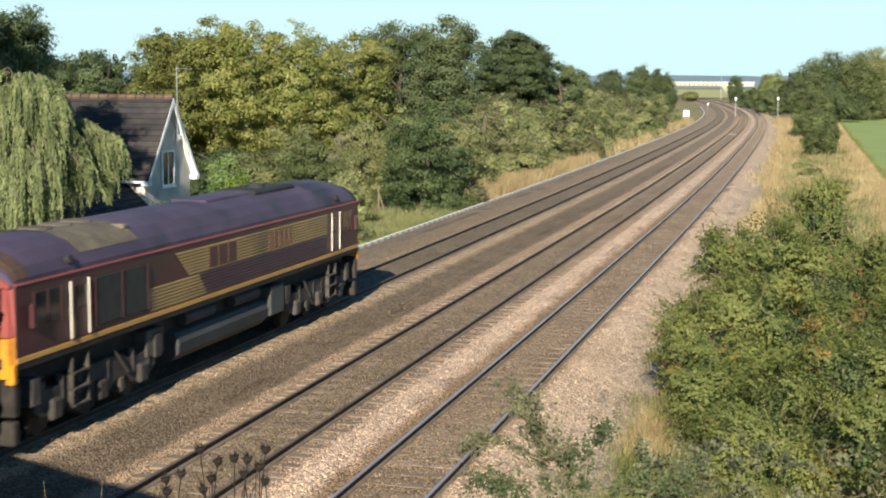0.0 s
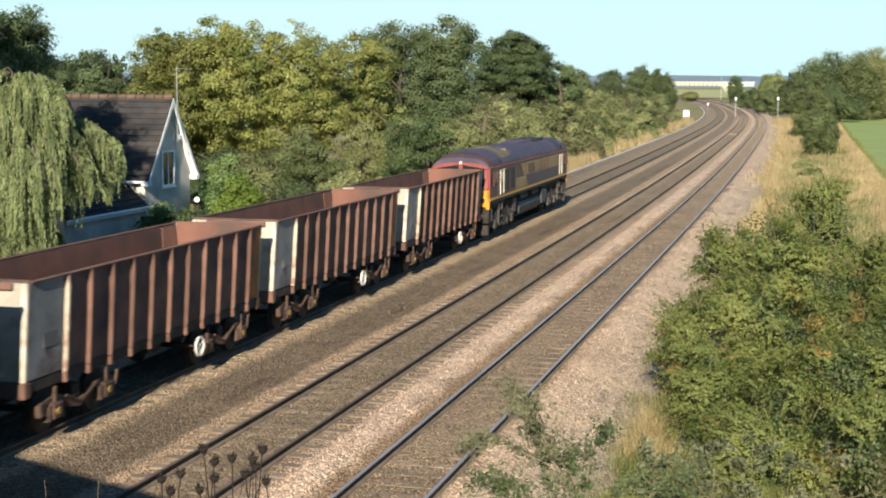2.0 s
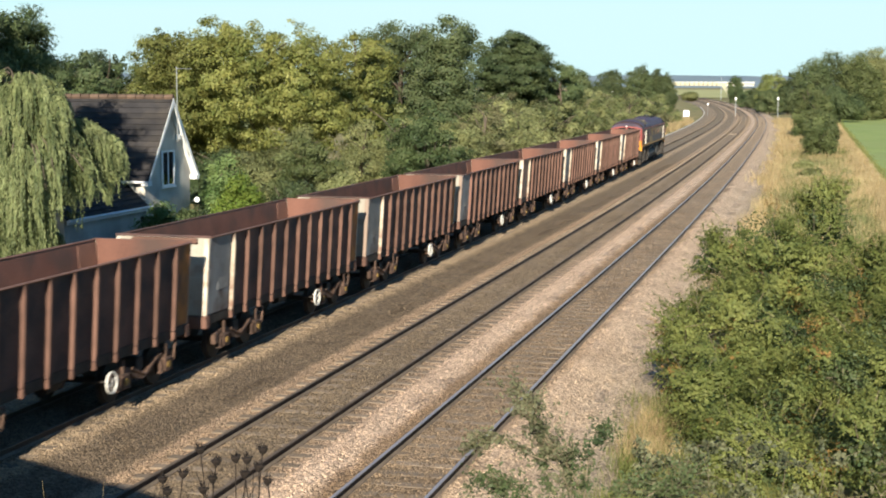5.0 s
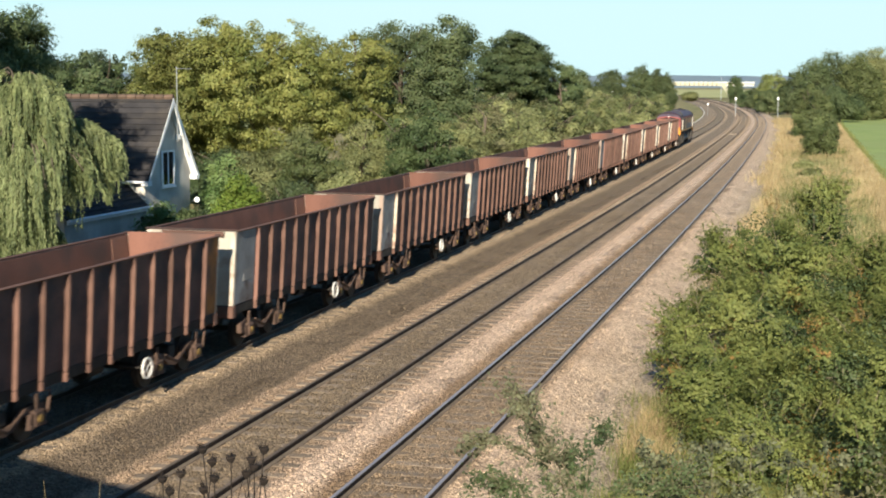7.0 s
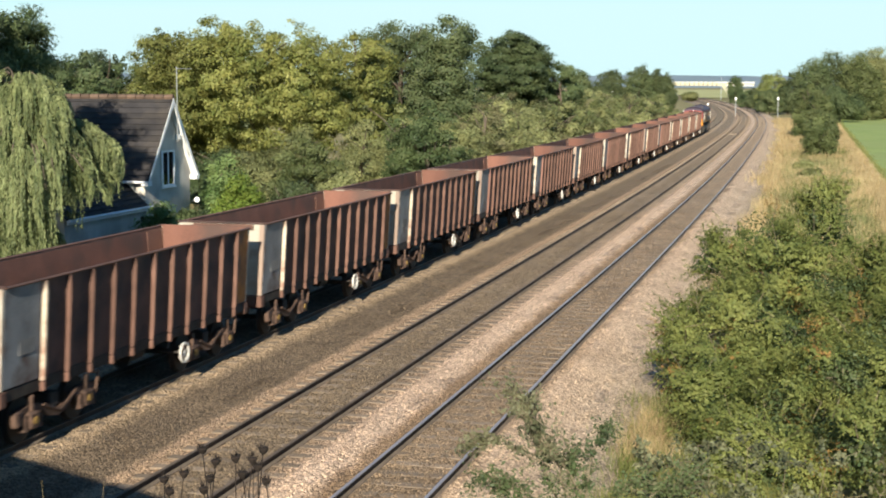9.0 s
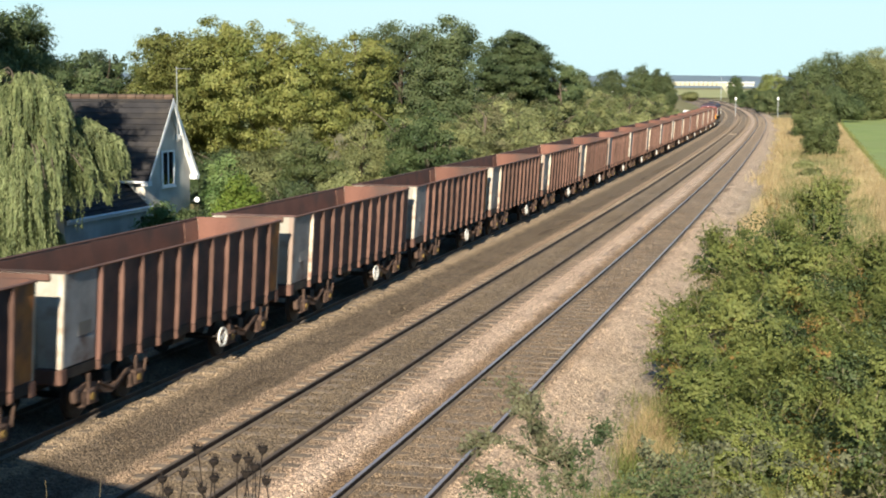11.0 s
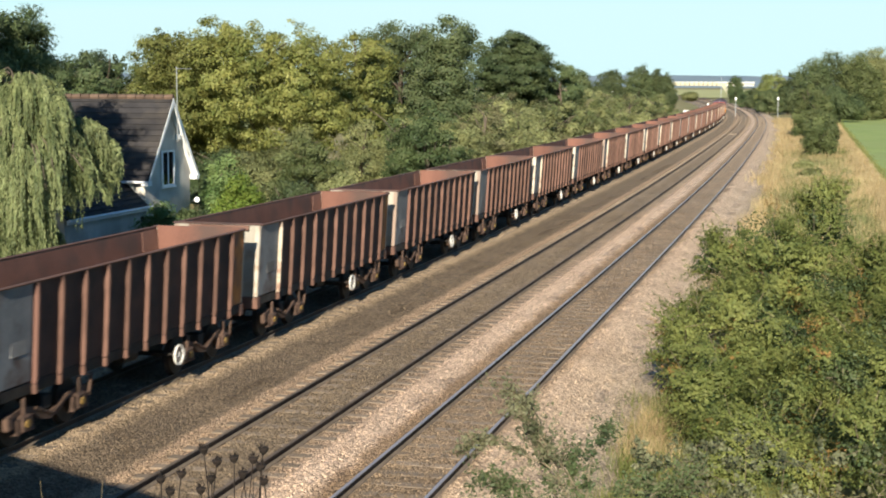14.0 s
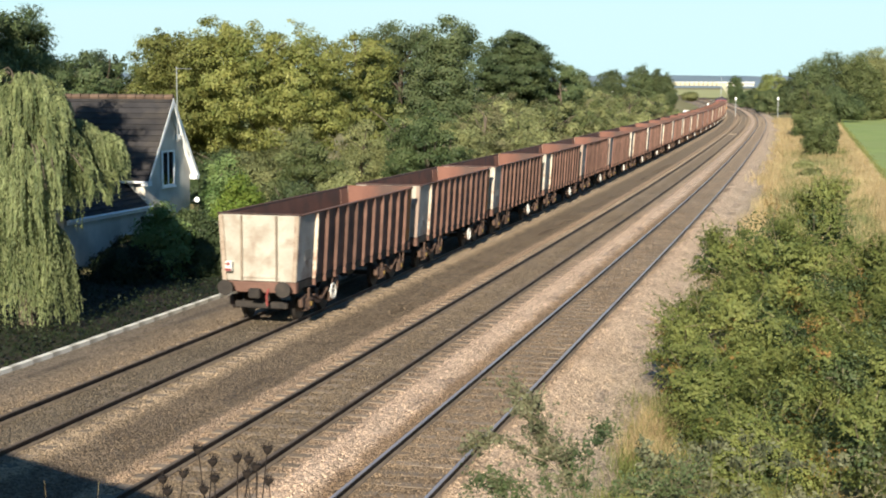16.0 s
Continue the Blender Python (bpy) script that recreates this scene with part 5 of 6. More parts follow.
    # low wing towards the viewer, its eave facing the railway
    wx, wxr, wz, wzr, wy0, wy1 = -28.1, -29.7, 1.55, 2.98, 50.8, y0 - 0.002
    bm = bmesh.new()
    prof = [(wx - 0.2, g), (wx - 0.2, wz - 0.05), (wxr, wzr - 0.1), (2 * wxr - wx + 0.2, wz - 0.05), (2 * wxr - wx + 0.2, g)]
    loft(bm, [[(x, y, z) for x, z in prof] for y in (wy0, wy1)])
    wing = part("wing", bm, M_RENDER, root)
    for sgn, xa in ((1, wx), (-1, 2 * wxr - wx)):
        for i in range(9):
            u0, u1 = i / 9, min((i + 1.2) / 9, 1)
            a = (xa + (wxr - xa) * u0, wz - 0.05 + (wzr - wz) * u0)
            b = (xa + (wxr - xa) * u1, wz - 0.05 + (wzr - wz) * u1)
            bm = bmesh.new()
            loft(bm, [[(a[0], y, a[1]), (a[0] + sgn * 0.03, y, a[1] + 0.05), (b[0] + sgn * 0.007, y, b[1] + 0.012), (b[0], y, b[1])] for y in (wy0 - 0.15, wy1)])
            part("tile_course", bm, M_TILE, wing)
    part("fascia", boxes((wx - 0.02, wx + 0.045, wy0 - 0.15, wy1 + 0.15, wz - 0.22, wz - 0.06), bevel=0.01), M_PAINT, wing, "white eave fascia")
    part("gutter", tubes(((wx + 0.1, wy0 - 0.15, wz - 0.06), (wx + 0.1, wy1 + 0.15, wz - 0.06), 0.055), n=8), M_PAINT, wing)
    xw = wx - 0.2
    lw = part("window", boxes((xw + 0.005, xw + 0.03, 55.75, 56.25, -0.30, 0.42)), M_GLASS, wing)
    for dd in ((xw + 0.006, xw + 0.06, 55.66, 55.75, -0.38, 0.5), (xw + 0.006, xw + 0.06, 56.25, 56.34, -0.38, 0.5), (xw + 0.006, xw + 0.055, 55.75, 56.25, 0.42, 0.5), (xw + 0.006, xw + 0.055, 55.75, 56.25, -0.38, -0.30)):
        part("frame", boxes(dd, bevel=0.006), M_PAINT, lw)
    part("wall_lamp", boxes((xw + 0.005, xw + 0.15, 57.3, 57.5, 0.85, 1.1), bevel=0.02), M_SOOT, wing)
    part("aerial_mast", tubes(((gx + 0.42, 60.15, 4.2), (gx + 0.42, 60.15, 7.5), 0.025), n=6), M_METAL, root)
    part("aerial_arm", tubes(((gx + 0.42, 60.15, 7.42), (gx + 0.9, 60.7, 7.42), 0.012), n=5), M_METAL, root)
    part("alarm_box", boxes((gx + 0.01, gx + 0.16, 60.85, 61.1, 4.25, 4.5), bevel=0.02), M_PAINT, root)
    dish = part("satellite_dish", tubes(((gx + 0.35, 62.2, 1.45), (gx + 0.42, 62.12, 1.47), 0.11, 0.13), n=14), M_PAINT, root)
    part("bracket", tubes(((gx - 0.02, 62.2, 1.35), (gx + 0.36, 62.2, 1.44), 0.02)), M_METAL, dish)


build_cottage()


# ---- willow ----
def fronds(anchors, outward, lengths, rng, per=52):
    """Leaf places and directions along strands that arch outwards a little and hang."""
    n = len(anchors)
    L = np.asarray(lengths).reshape(n, 1)
    way = outward + rng.normal(0, 0.06, (n, 3)) * np.array([1, 1, 0])
    u = rng.random((n, per)) ** 0.9
    wave = 0.05 * np.sin(u * 5.0 + rng.uniform(0, 6.3, (n, 1)))
    p = anchors[:, None, :] + way[:, None, :] * ((1 - (1 - u) ** 3) + wave)[:, :, None]
    p[:, :, 2] += 0.12 * u * (1 - u) - (L * u ** 1.15)
    t = way[:, None, :] * (3 * (1 - u) ** 2)[:, :, None]
    t[:, :, 2] -= L * 1.15
    return (p + rng.normal(0, 0.014, p.shape)).reshape(-1, 3), t.reshape(-1, 3)


def hanging_mesh(name, p, tan, size, width, material, parent, rng, face):
    n = len(p)
    t = tan / (np.linalg.norm(tan, axis=1)[:, None] + 1e-9) + rng.normal(0, 0.28, (n, 3))
    t /= np.linalg.norm(t, axis=1)[:, None]
    b = np.cross(t, face + rng.normal(0, 0.5, (n, 3)))
    b /= np.linalg.norm(b, axis=1)[:, None]
    s = size * rng.uniform(0.6, 1.3, (n, 1))
    v = np.stack([p, p + t * s * 0.5 + b * width, p + t * s, p + t * s * 0.5 - b * width], 1)
    me = bpy.data.meshes.new(name)
    me.vertices.add(n * 4)
    me.vertices.foreach_set("co", v.reshape(-1).astype(np.float32))
    me.loops.add(n * 4)
    me.loops.foreach_set("vertex_index", np.arange(n * 4, dtype=np.int32))
    me.polygons.add(n)
    me.polygons.foreach_set("loop_start", np.arange(0, n * 4, 4, dtype=np.int32))
    me.materials.append(material)
    me.update()
    me.validate()
    ob = new(name, me)
    ob.parent = parent
    return ob


SWAY = []


def build_willow():
    rng = np.random.default_rng(31)
    root = tagged(new("willow_tree"), "weeping willow with pale green hanging fronds swaying in the wind", "tree")
    root.location = (-23.35, 39.6, -0.6)
    trunk(root, 0, 0, 0, 5.8, 0.34, rng, 4, 1.2)
    limbs = bmesh.new()
    at, way, ln = [], [], []

    def hang(a, reach, height, drop, length, low, k=42):
        """A bough that arches out from the trunk and droops at its end, hung with bundles of strands."""
        out = np.array([math.cos(a), math.sin(a), 0.0])
        side = np.array([-out[1], out[0], 0.0])
        start = height * 0.74

        def place(u):
            z = start + (height - start) * (1 - (1 - np.minimum(u / 0.55, 1)) ** 2) - drop * np.maximum(0, (u - 0.55) / 0.45) ** 2
            return out * (reach * u)[:, None] + np.stack([0 * u, 0 * u, z], 1)
        spine = place(np.linspace(0, 1, 8))
        for i in range(7):
            tube(limbs, spine[i], spine[i + 1], 0.05 * (1 - i / 8), 0.05 * (1 - (i + 1) / 8), n=5)
        u = np.repeat(rng.uniform(0.3, 1.0, k // 6) ** 0.7, 6)
        spot = place(u) + side * np.repeat(rng.normal(0, 0.15, (k // 6, 1)), 6, 0) + rng.normal(0, 0.045, (k, 3))
        L = np.repeat(rng.uniform(*length, k // 6), 6) * rng.uniform(0.55, 1.1, k)
        at.append(spot)
        ln.append(np.minimum(L, spot[:, 2] - low - rng.uniform(0, 1.0, k) * rng.uniform(0.2, 1.8)))
        way.append(out * (0.10 + 0.42 * u[:, None] * np.repeat(rng.uniform(0.3, 1.0, (k // 6, 1)), 6, 0)))

    for i in range(66):
        a = math.radians(i * 137.5)
        if math.sin(a) > 0.45 and i % 2:
            continue
        q = rng.random()
        hang(a, 0.7 + 1.75 * q, 7.65 - 2.3 * q ** 1.4 + rng.normal(0, 0.15), 0.3 + 1.0 * q, (0.6 + 0.5 * q, 1.6 + 1.3 * q), 2.2)
    for i in range(30):
        a = math.radians(-192 + 167 * (i + rng.random()) / 30)
        hang(a, rng.uniform(1.0, 1.75), rng.uniform(3.6, 5.0), rng.uniform(0.2, 0.7), (1.6, 4.4), -0.1)
    part("limb_tangle", limbs, M_BARK, root, "brown arching limbs")["kind"] = "stuff"
    at, way, ln = np.concatenate(at), np.concatenate(way), np.concatenate(ln)
    # the side towards the cottage is cut short, under an overhanging shoulder
    open_side = at[:, 0] + way[:, 0] * ln + 0.55 * (at[:, 1] + way[:, 1] * ln) > 2.15
    ln = np.where(open_side, np.minimum(ln, at[:, 2] - 4.5 + rng.uniform(0, 0.7, len(ln))), ln)
    keep = ln > 0.25
    p, t = fronds(at[keep], way[keep], ln[keep], rng)
    axis = p * np.array([1, 1, 0])
    hanging_mesh("crown", p, t, 0.14, 0.0125, M_L_WILLOW, root, rng, axis / (np.linalg.norm(axis, axis=1)[:, None] + 0.1) + np.array([0, -0.2, 0.35]))
    # limbs of fronds that swing by themselves
    for k, (cx, cy, cz, rx, length, count) in enumerate(((0.6, 1.6, 6.1, 0.75, (0.5, 1.7), 330), (1.1, 1.9, 5.7, 0.6, (0.5, 1.5), 300), (0.55, -0.4, 3.2, 0.5, (1.2, 3.4), 220))):
        d = rng.normal(0, 1, (count, 3))
        d[:, 0] += 0.6
        d[:, 2] = np.abs(d[:, 2]) * 0.6
        d /= np.linalg.norm(d, axis=1)[:, None]
        spot = d * np.array([rx, rx * 0.8, rx * 0.4]) * rng.uniform(0.3, 1.0, (count, 1))
        L = np.minimum(rng.uniform(*length, count), spot[:, 2] + cz - 0.2)
        p, t = fronds(spot, d * np.array([0.25, 0.2, 0]) + np.array([0.32, 0, 0]), L, rng, 40)
        limb = hanging_mesh("frond_limb", p, t, 0.14, 0.0125, M_L_WILLOW, root, rng, np.array([0.5, -0.6, 0.35]))
        limb.location = (cx, cy, cz)
        SWAY.append((limb, Vector((cx, cy, cz)), (0.10, 0.22, 0.12)[k], (0.9, 0.55, 0.7)[k], k))


build_willow()


# ---- trough, posts, far things ----
def build_trough():
    root = tagged(new("cable_trough"), "line of pale concrete cable trough lids beside the track", "cable trough", kind="structure")
    me = None
    s = 22.0
    while s < 480:
        x, y, t = along(-19.42, s + 0.5)
        if me is None:
            ob = part("trough_lid", boxes((-0.085, 0.085, -0.499, 0.499, -0.12, 0.06), bevel=0.003), M_TROUGH, root)
            me = ob.data
        else:
            ob = new("trough_lid", me)
            ob.parent = root
        ob.location = (float(x), float(y), -0.28 + 0.0015 * math.sin(s * 2.3))
        ob.rotation_euler = (0.001 * math.sin(s * 3.7), 0.004 * math.sin(s * 1.9), float(t) + 0.001 * math.sin(s * 5.1))
        if s < 300:
            s += 1.0
        else:
            ob.scale = (1, 4, 1)
            s += 4.0


build_trough()


def build_lineside():
    for x, y, h, top in ((-20.4, 347, 4.1, True), (-10.4, 333, 4.3, True)):
        root = tagged(new("signal_post"), "grey signal post with a pale round head beside the line", "signal", group="signals by the line")
        root.location = (x, y, -0.5)
        part("post", tubes(((0, 0, 0), (0, 0, h - 0.3), 0.06), n=8), M_METAL, root)
        part("head", boxes((-0.23, 0.23, -0.12, 0.12, h - 0.25, h + 0.38), bevel=0.08), M_SIGNAL_WHITE, root, "pale signal head")
        part("hood", tubes(((0, 0.12, h + 0.05), (0, 0.5, h + 0.05), 0.2), n=10), M_SOOT, root)
        part("ladder", boxes((-0.10, -0.08, 0.18, 0.2, 0, h - 0.4), (0.08, 0.10, 0.18, 0.2, 0, h - 0.4), (-0.08, 0.08, 0.18, 0.2, 1.0, 1.03), (-0.08, 0.08, 0.18, 0.2, 2.0, 2.03), (-0.08, 0.08, 0.18, 0.2, 3.0, 3.03)), M_METAL, root)
    root = tagged(new("marker_post"), "thin white marker post beside the track", "post")
    root.location = (-26.6, 345, -0.5)
    part("stem", tubes(((0, 0, 0), (0, 0, 3.0), 0.045), n=6), M_METAL, root)
    part("cap", boxes((-0.18, 0.18, -0.04, 0.04, 2.6, 3.1), bevel=0.02), M_SIGNAL_WHITE, root)
    root = tagged(new("equipment_cabinet"), "white lineside equipment cabinet at the hedge foot", "cabinet")
    root.location = (-31.2, 342, -0.55)
    part("body", boxes((-0.7, 0.7, -0.4, 0.4, 0.15, 1.5), bevel=0.03), M_SIGNAL_WHITE, root)
    part("door", boxes((-0.7, -0.02, -0.43, -0.402, 0.2, 1.45), bevel=0.01), M_SIGNAL_WHITE, root)
    part("door", boxes((0.02, 0.7, -0.43, -0.402, 0.2, 1.45), bevel=0.01), M_SIGNAL_WHITE, root)
    part("plinth", boxes((-0.8, 0.8, -0.45, 0.45, -0.1, 0.149)), M_CONCRETE, root)
    root = tagged(new("fence_post"), "weathered pale boundary post in the grass", "post")
    root.location = (-24.75, 80.4, -0.6)
    part("stake", tubes(((0, 0, 0), (0.02, 0, 1.6), 0.06, 0.05), n=7), M_TWIG, root)
    part("stay", tubes(((0.35, 0.1, 0), (0.03, 0, 1.2), 0.035), n=6), M_TWIG, root)
    # far overbridge
    root = tagged(new("road_overbridge"), "far pale concrete road bridge over the railway", "bridge", kind="structure")
    root.location = (-58, 800, 0)
    part("parapet", boxes((-26, 4.0, -0.3, 0.3, 6.3, 8.1)), M_CREAM, root)
    part("parapet", boxes((4.0, 20, -0.25, 0.3, 7.2, 7.9)), M_CREAM, root)
    for k in range(13):
        part("parapet_post", boxes((-25.8 + 2.4 * k, -25.4 + 2.4 * k, -0.42, -0.302, 6.25, 8.35), bevel=0.02), M_SLEEPER, root)
    part("deck", boxes((-26, 20, 0.31, 9, 6.2, 7.2)), M_CONCRETE, root)
    bm = bmesh.new()
    loft(bm, [[(2.5, y, 7.4), (5.0, y, 7.0), (9.0, y, 2.0), (7.2, y, -0.5), (6.4, y, 1.8)] for y in (-0.5, 0.3)])
    part("wing_wall", bm, M_CREAM, root)
    part("pier", boxes((-24.5, -23.3, 0.5, 8, -0.8, 6.19)), M_CONCRETE, root)
    part("parapet", boxes((-26, 20, 9.02, 9.5, 7.0, 8.4)), M_CONCRETE, root)
    mast = tagged(new("radio_mast"), "thin distant mast beyond the bridge", "mast")
    mast.location = (-48, 700, -0.6)
    part("pole", tubes(((0, 0, 0), (0, 0, 11), 0.11, 0.08), n=6), M_METAL, mast)
    # chimneyed roofs among the far trees
    for x, y, w, h in ((-62, 420, 9, 4.6), (-74, 430, 8, 4.9)):
        house = tagged(new("far_house"), "distant red roofed house among trees", "house", group="distant houses")
        house.location = (x, y, -0.6)
        part("wall", boxes((-w / 2, w / 2, -3, 3, 0, h - 1.8)), M_PAINT, house)
        bm = bmesh.new()
        loft(bm, [[(q, -3.4, h - 1.9), (q, 0, h + 0.9), (q, 3.4, h - 1.9)] for q in (-w / 2 - 0.3, w / 2 + 0.3)])
        part("roof", bm, M_RIDGE, house)
        part("chimney", boxes((w / 4, w / 4 + 0.8, -0.5, 0.5, h - 0.2, h + 2.2)), M_PAINT, house)


build_lineside()


def build_crossing():
    root = tagged(new("foot_crossing"), "pale timber foot crossing boards laid between the rails", "crossing", kind="structure")
    for k in range(8):
        s = 212 + 0.6 * k
        x, y, t = along(TRACKS["B"], s)
        ob = part("board", boxes((-0.66, 0.66, -0.27, 0.27, -0.2, -0.03), bevel=0.01), M_SLEEPER, root)
        ob.location, ob.rotation_euler = (float(x), float(y), 0), (0, 0, float(t))


build_crossing()


def build_distance():
    # hills along the skyline
    rng = np.random.default_rng(5)
    xs = np.linspace(-3400, 2600, 200)
    h = 30 + 6 * np.sin(xs * 0.0021 + 1) + 3 * np.sin(xs * 0.009) + rng.normal(0, 0.7, len(xs))
    rows = [(3600, np.zeros_like(xs) - 2), (3800, h * 0.55), (4000, h), (4300, h * 0.9)]
    verts = [(x, y + 30 * math.sin(x * 0.003), z) for y, hh in rows for x, z in zip(xs, hh)]
    n = len(xs)
    faces = [(j * n + i, j * n + i + 1, (j + 1) * n + i + 1, (j + 1) * n + i) for j in range(3) for i in range(n - 1)]
    # the haze of distance is put into the hills' blue-grey base colour
    m = surface("haze_blue_far_hills", (0.13, 0.18, 0.22), (0.18, 0.23, 0.26), 0.004, 0.03, 0.95, 0, vary=0)
    tagged(link_mesh("backdrop_hills", verts, faces, m, smooth=True), "low wooded hills on the horizon, distance haze in their blue-green colour", "hills", kind="structure")
    # trees round the far bend and along the right
    specs = [(-47.2, 330, 10.4, 4.0, M_L_OAK), (-41.2, 334, 11.2, 3.6, M_L_OAK), (-38.0, 338, 10.2, 3.0, M_L_OAK), (-35.9, 337, 9.6, 2.7, M_L_OAK), (-54.0, 330, 10.4, 3.6, M_L_OAK), (-57.5, 300, 10.4, 2.0, M_L_OAK), (-61, 310, 8.6, 3.6, M_L_DARK), (-54.5, 340, 5.4, 3.2, M_L_HEDGE),
             (-35.6, 600, 11.0, 3.2, M_L_DARK), (-57, 640, 4.0, 3.5, M_L_HEDGE), (-66, 640, 4.4, 3.8, M_L_OAK), (-74, 650, 4.0, 4.2, M_L_OAK),
             (-14.2, 415, 10.8, 4.8, M_L_GARDEN), (-8.5, 405, 10.4, 4.4, M_L_OAK), (-19, 440, 6.0, 4.0, M_L_OAK), (-24, 470, 5.0, 4.0, M_L_DARK), (-14, 380, 5.6, 3.4, M_L_OAK), (-9.5, 385, 6.5, 3.0, M_L_OAK),
             (-2.9, 318, 12.4, 4.2, M_L_OAK), (0.6, 330, 14.4, 4.8, M_L_OAK), (5.6, 326, 14.2, 4.2, M_L_LINESIDE), (10.0, 334, 15.0, 4.8, M_L_OLIVE), (7.6, 322, 11.4, 4.4, M_L_LINESIDE), (14.2, 330, 14.0, 4.8, M_L_OLIVE), (18.5, 338, 12.6, 5.0, M_L_OLIVE), (6.0, 336, 8.0, 5.0, M_L_DARK), (15.5, 345, 12.0, 4.8, M_L_OLIVE), (21, 350, 11, 5.5, M_L_OAK), (2.5, 300, 6.5, 4.4, M_L_DARK), (9.0, 346, 7.0, 5.0, M_L_OAK), (15, 344, 6.5, 5.0, M_L_OAK),
             (-2.6, 214, 6.9, 1.9, M_L_LINESIDE), (-0.9, 208, 6.6, 1.8, M_L_LINESIDE), (-2.9, 206, 3.6, 1.6, M_L_LINESIDE), (-0.5, 150, 3.0, 1.3, M_L_LINESIDE), (0.1, 157, 3.3, 1.2, M_L_LINESIDE), (-1.0, 168, 3.6, 1.5, M_L_LINESIDE), (-0.8, 185, 4.6, 1.7, M_L_LINESIDE),
             (-0.9, 112, 0.7, 1.0, M_L_HEDGE), (-1.6, 124, 0.6, 0.9, M_L_HEDGE)]
    for i, (x, y, z, r, m) in enumerate(specs):
        # (leaves, leaf size, clump) by nearness
        n, leaf, clump = (16000, 0.15, 0.36) if y < 230 and z > 2 else (3000, 0.14, 0.25) if y < 230 else (22000, 0.26, 0.7) if x > -6 and y < 400 else (22000, 0.24, 0.45)
        small = z < 7
        tree("hedge_bush" if small else "oak_tree", "green lineside bush in dry grass" if small else "dark green tree in the distance beyond the field", x, y, z, r, r, n, leaf, m, z0=-0.7 if small else -1.6, k=24, seed=300 + i, cat="bush" if small else "tree", group="bushes by the field" if small else "trees beyond the field", clump=clump, per=45 if y > 290 else 120, fill=0.15, domed=y > 290 and z > 9, reach=(0.9, 1.02) if y > 290 else (0.82, 1.06))


build_distance()


def field_edge(s):
    """The line between the crop and its dry margin."""
    return 4.65 - 0.0115 * (s - 120)


def build_field():
    """Green crop with a straw-coloured margin, laid a little above the ground."""
    def patch(name, label, cols, ss, z, m, cat, fade=False):
        verts, n = [], len(cols(ss[0]))
        for s in ss:
            row = cols(s)
            for k, x in enumerate(row):
                drop = 0.35 if fade and k == 0 else 0.12 if fade and k == 1 else 0.0
                wob = 0.35 * math.sin(s * 1.7 + k) * math.sin(s * 0.61) if fade and k < 3 else 0.0
                verts.append((x + wob, s, z - drop + 0.06 * math.sin(x * 0.2 + s * 0.05)))
        faces = [(j * n + i, j * n + i + 1, (j + 1) * n + i + 1, (j + 1) * n + i) for j in range(len(ss) - 1) for i in range(n - 1)]
        tagged(link_mesh(name, verts, faces, m, smooth=True), label, cat, kind="structure")
    mg = surface("green_crop", (0.165, 0.225, 0.058), (0.25, 0.305, 0.092), 0.15, 4, 0.9, 0.4, 0.05, vary=0, stain=(0.21, 0.255, 0.085), stain_scale=0.05)
    ms = surface("straw_margin", (0.42, 0.31, 0.15), (0.58, 0.45, 0.24), 0.4, 8, 0.95, 0.4, 0.05, vary=0)
    # near-black sheet of soil and litter, painted for the shade under the trees
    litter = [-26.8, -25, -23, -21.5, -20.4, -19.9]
    patch("leaf_litter", "leaf litter and bare soil, coloured near black for the shade under the garden trees", lambda s: litter, list(np.arange(30, 68, 2.0)), -0.50, M_SHADE_LITTER, "ground")
    ss = list(np.arange(60, 341, 10.0))
    patch("field", "green crop field beside the railway", lambda s: [field_edge(s) + f * 320 for f in (0, 0.01, 0.03, 0.08, 0.2, 0.5, 1)], ss, -0.36, mg, "field")
    mf = surface("far_pale_field", (0.26, 0.27, 0.11), (0.38, 0.36, 0.17), 0.01, 0.2, 0.95, 0, vary=0)
    patch("far_field", "pale green and straw field beyond the bridge", lambda s: [-420, -300, -200, -120, -60, 0], [835.0, 900.0, 1000.0, 1200.0, 1600.0, 2200.0], -0.25, mf, "field")
    patch("field_margin", "straw-coloured dry margin along the field", lambda s: [field_edge(s) - 1.2, field_edge(s) - 0.8, field_edge(s) - 0.35, field_edge(s)], list(np.arange(60, 341, 2.5)), -0.37, ms, "ground", True)
    patch("field_headland", "straw-coloured far headland of the field", lambda s: [1.3 + f * 320 for f in (0, 0.05, 0.2, 1)], [340.0, 350.0, 362.0], -0.33, ms, "ground")


build_field()


# ---- grass ----
def blades(name, label, pts, height, width, material, rng, lean=0.35):
    n = len(pts)
    a = rng.uniform(0, 2 * math.pi, n)
    h = height * rng.uniform(0.5, 1.25, n)
    side = np.stack([np.cos(a), np.sin(a), np.zeros(n)], 1) * (width * rng.uniform(0.6, 1.4, n))[:, None]
    tip = np.stack([rng.normal(0, lean, n) * h, rng.normal(0, lean, n) * h, h], 1)
    v = np.stack([pts - side, pts + side, pts + tip], 1)
    me = bpy.data.meshes.new(name)
    me.vertices.add(n * 3)
    me.vertices.foreach_set("co", v.reshape(-1).astype(np.float32))
    me.loops.add(n * 3)
    me.loops.foreach_set("vertex_index", np.arange(n * 3, dtype=np.int32))
    me.polygons.add(n)
    me.polygons.foreach_set("loop_start", np.arange(0, n * 3, 3, dtype=np.int32))
    me.materials.append(material)
    me.update()
    me.validate()
    return tagged(new(name, me), label, "grass", kind="stuff")


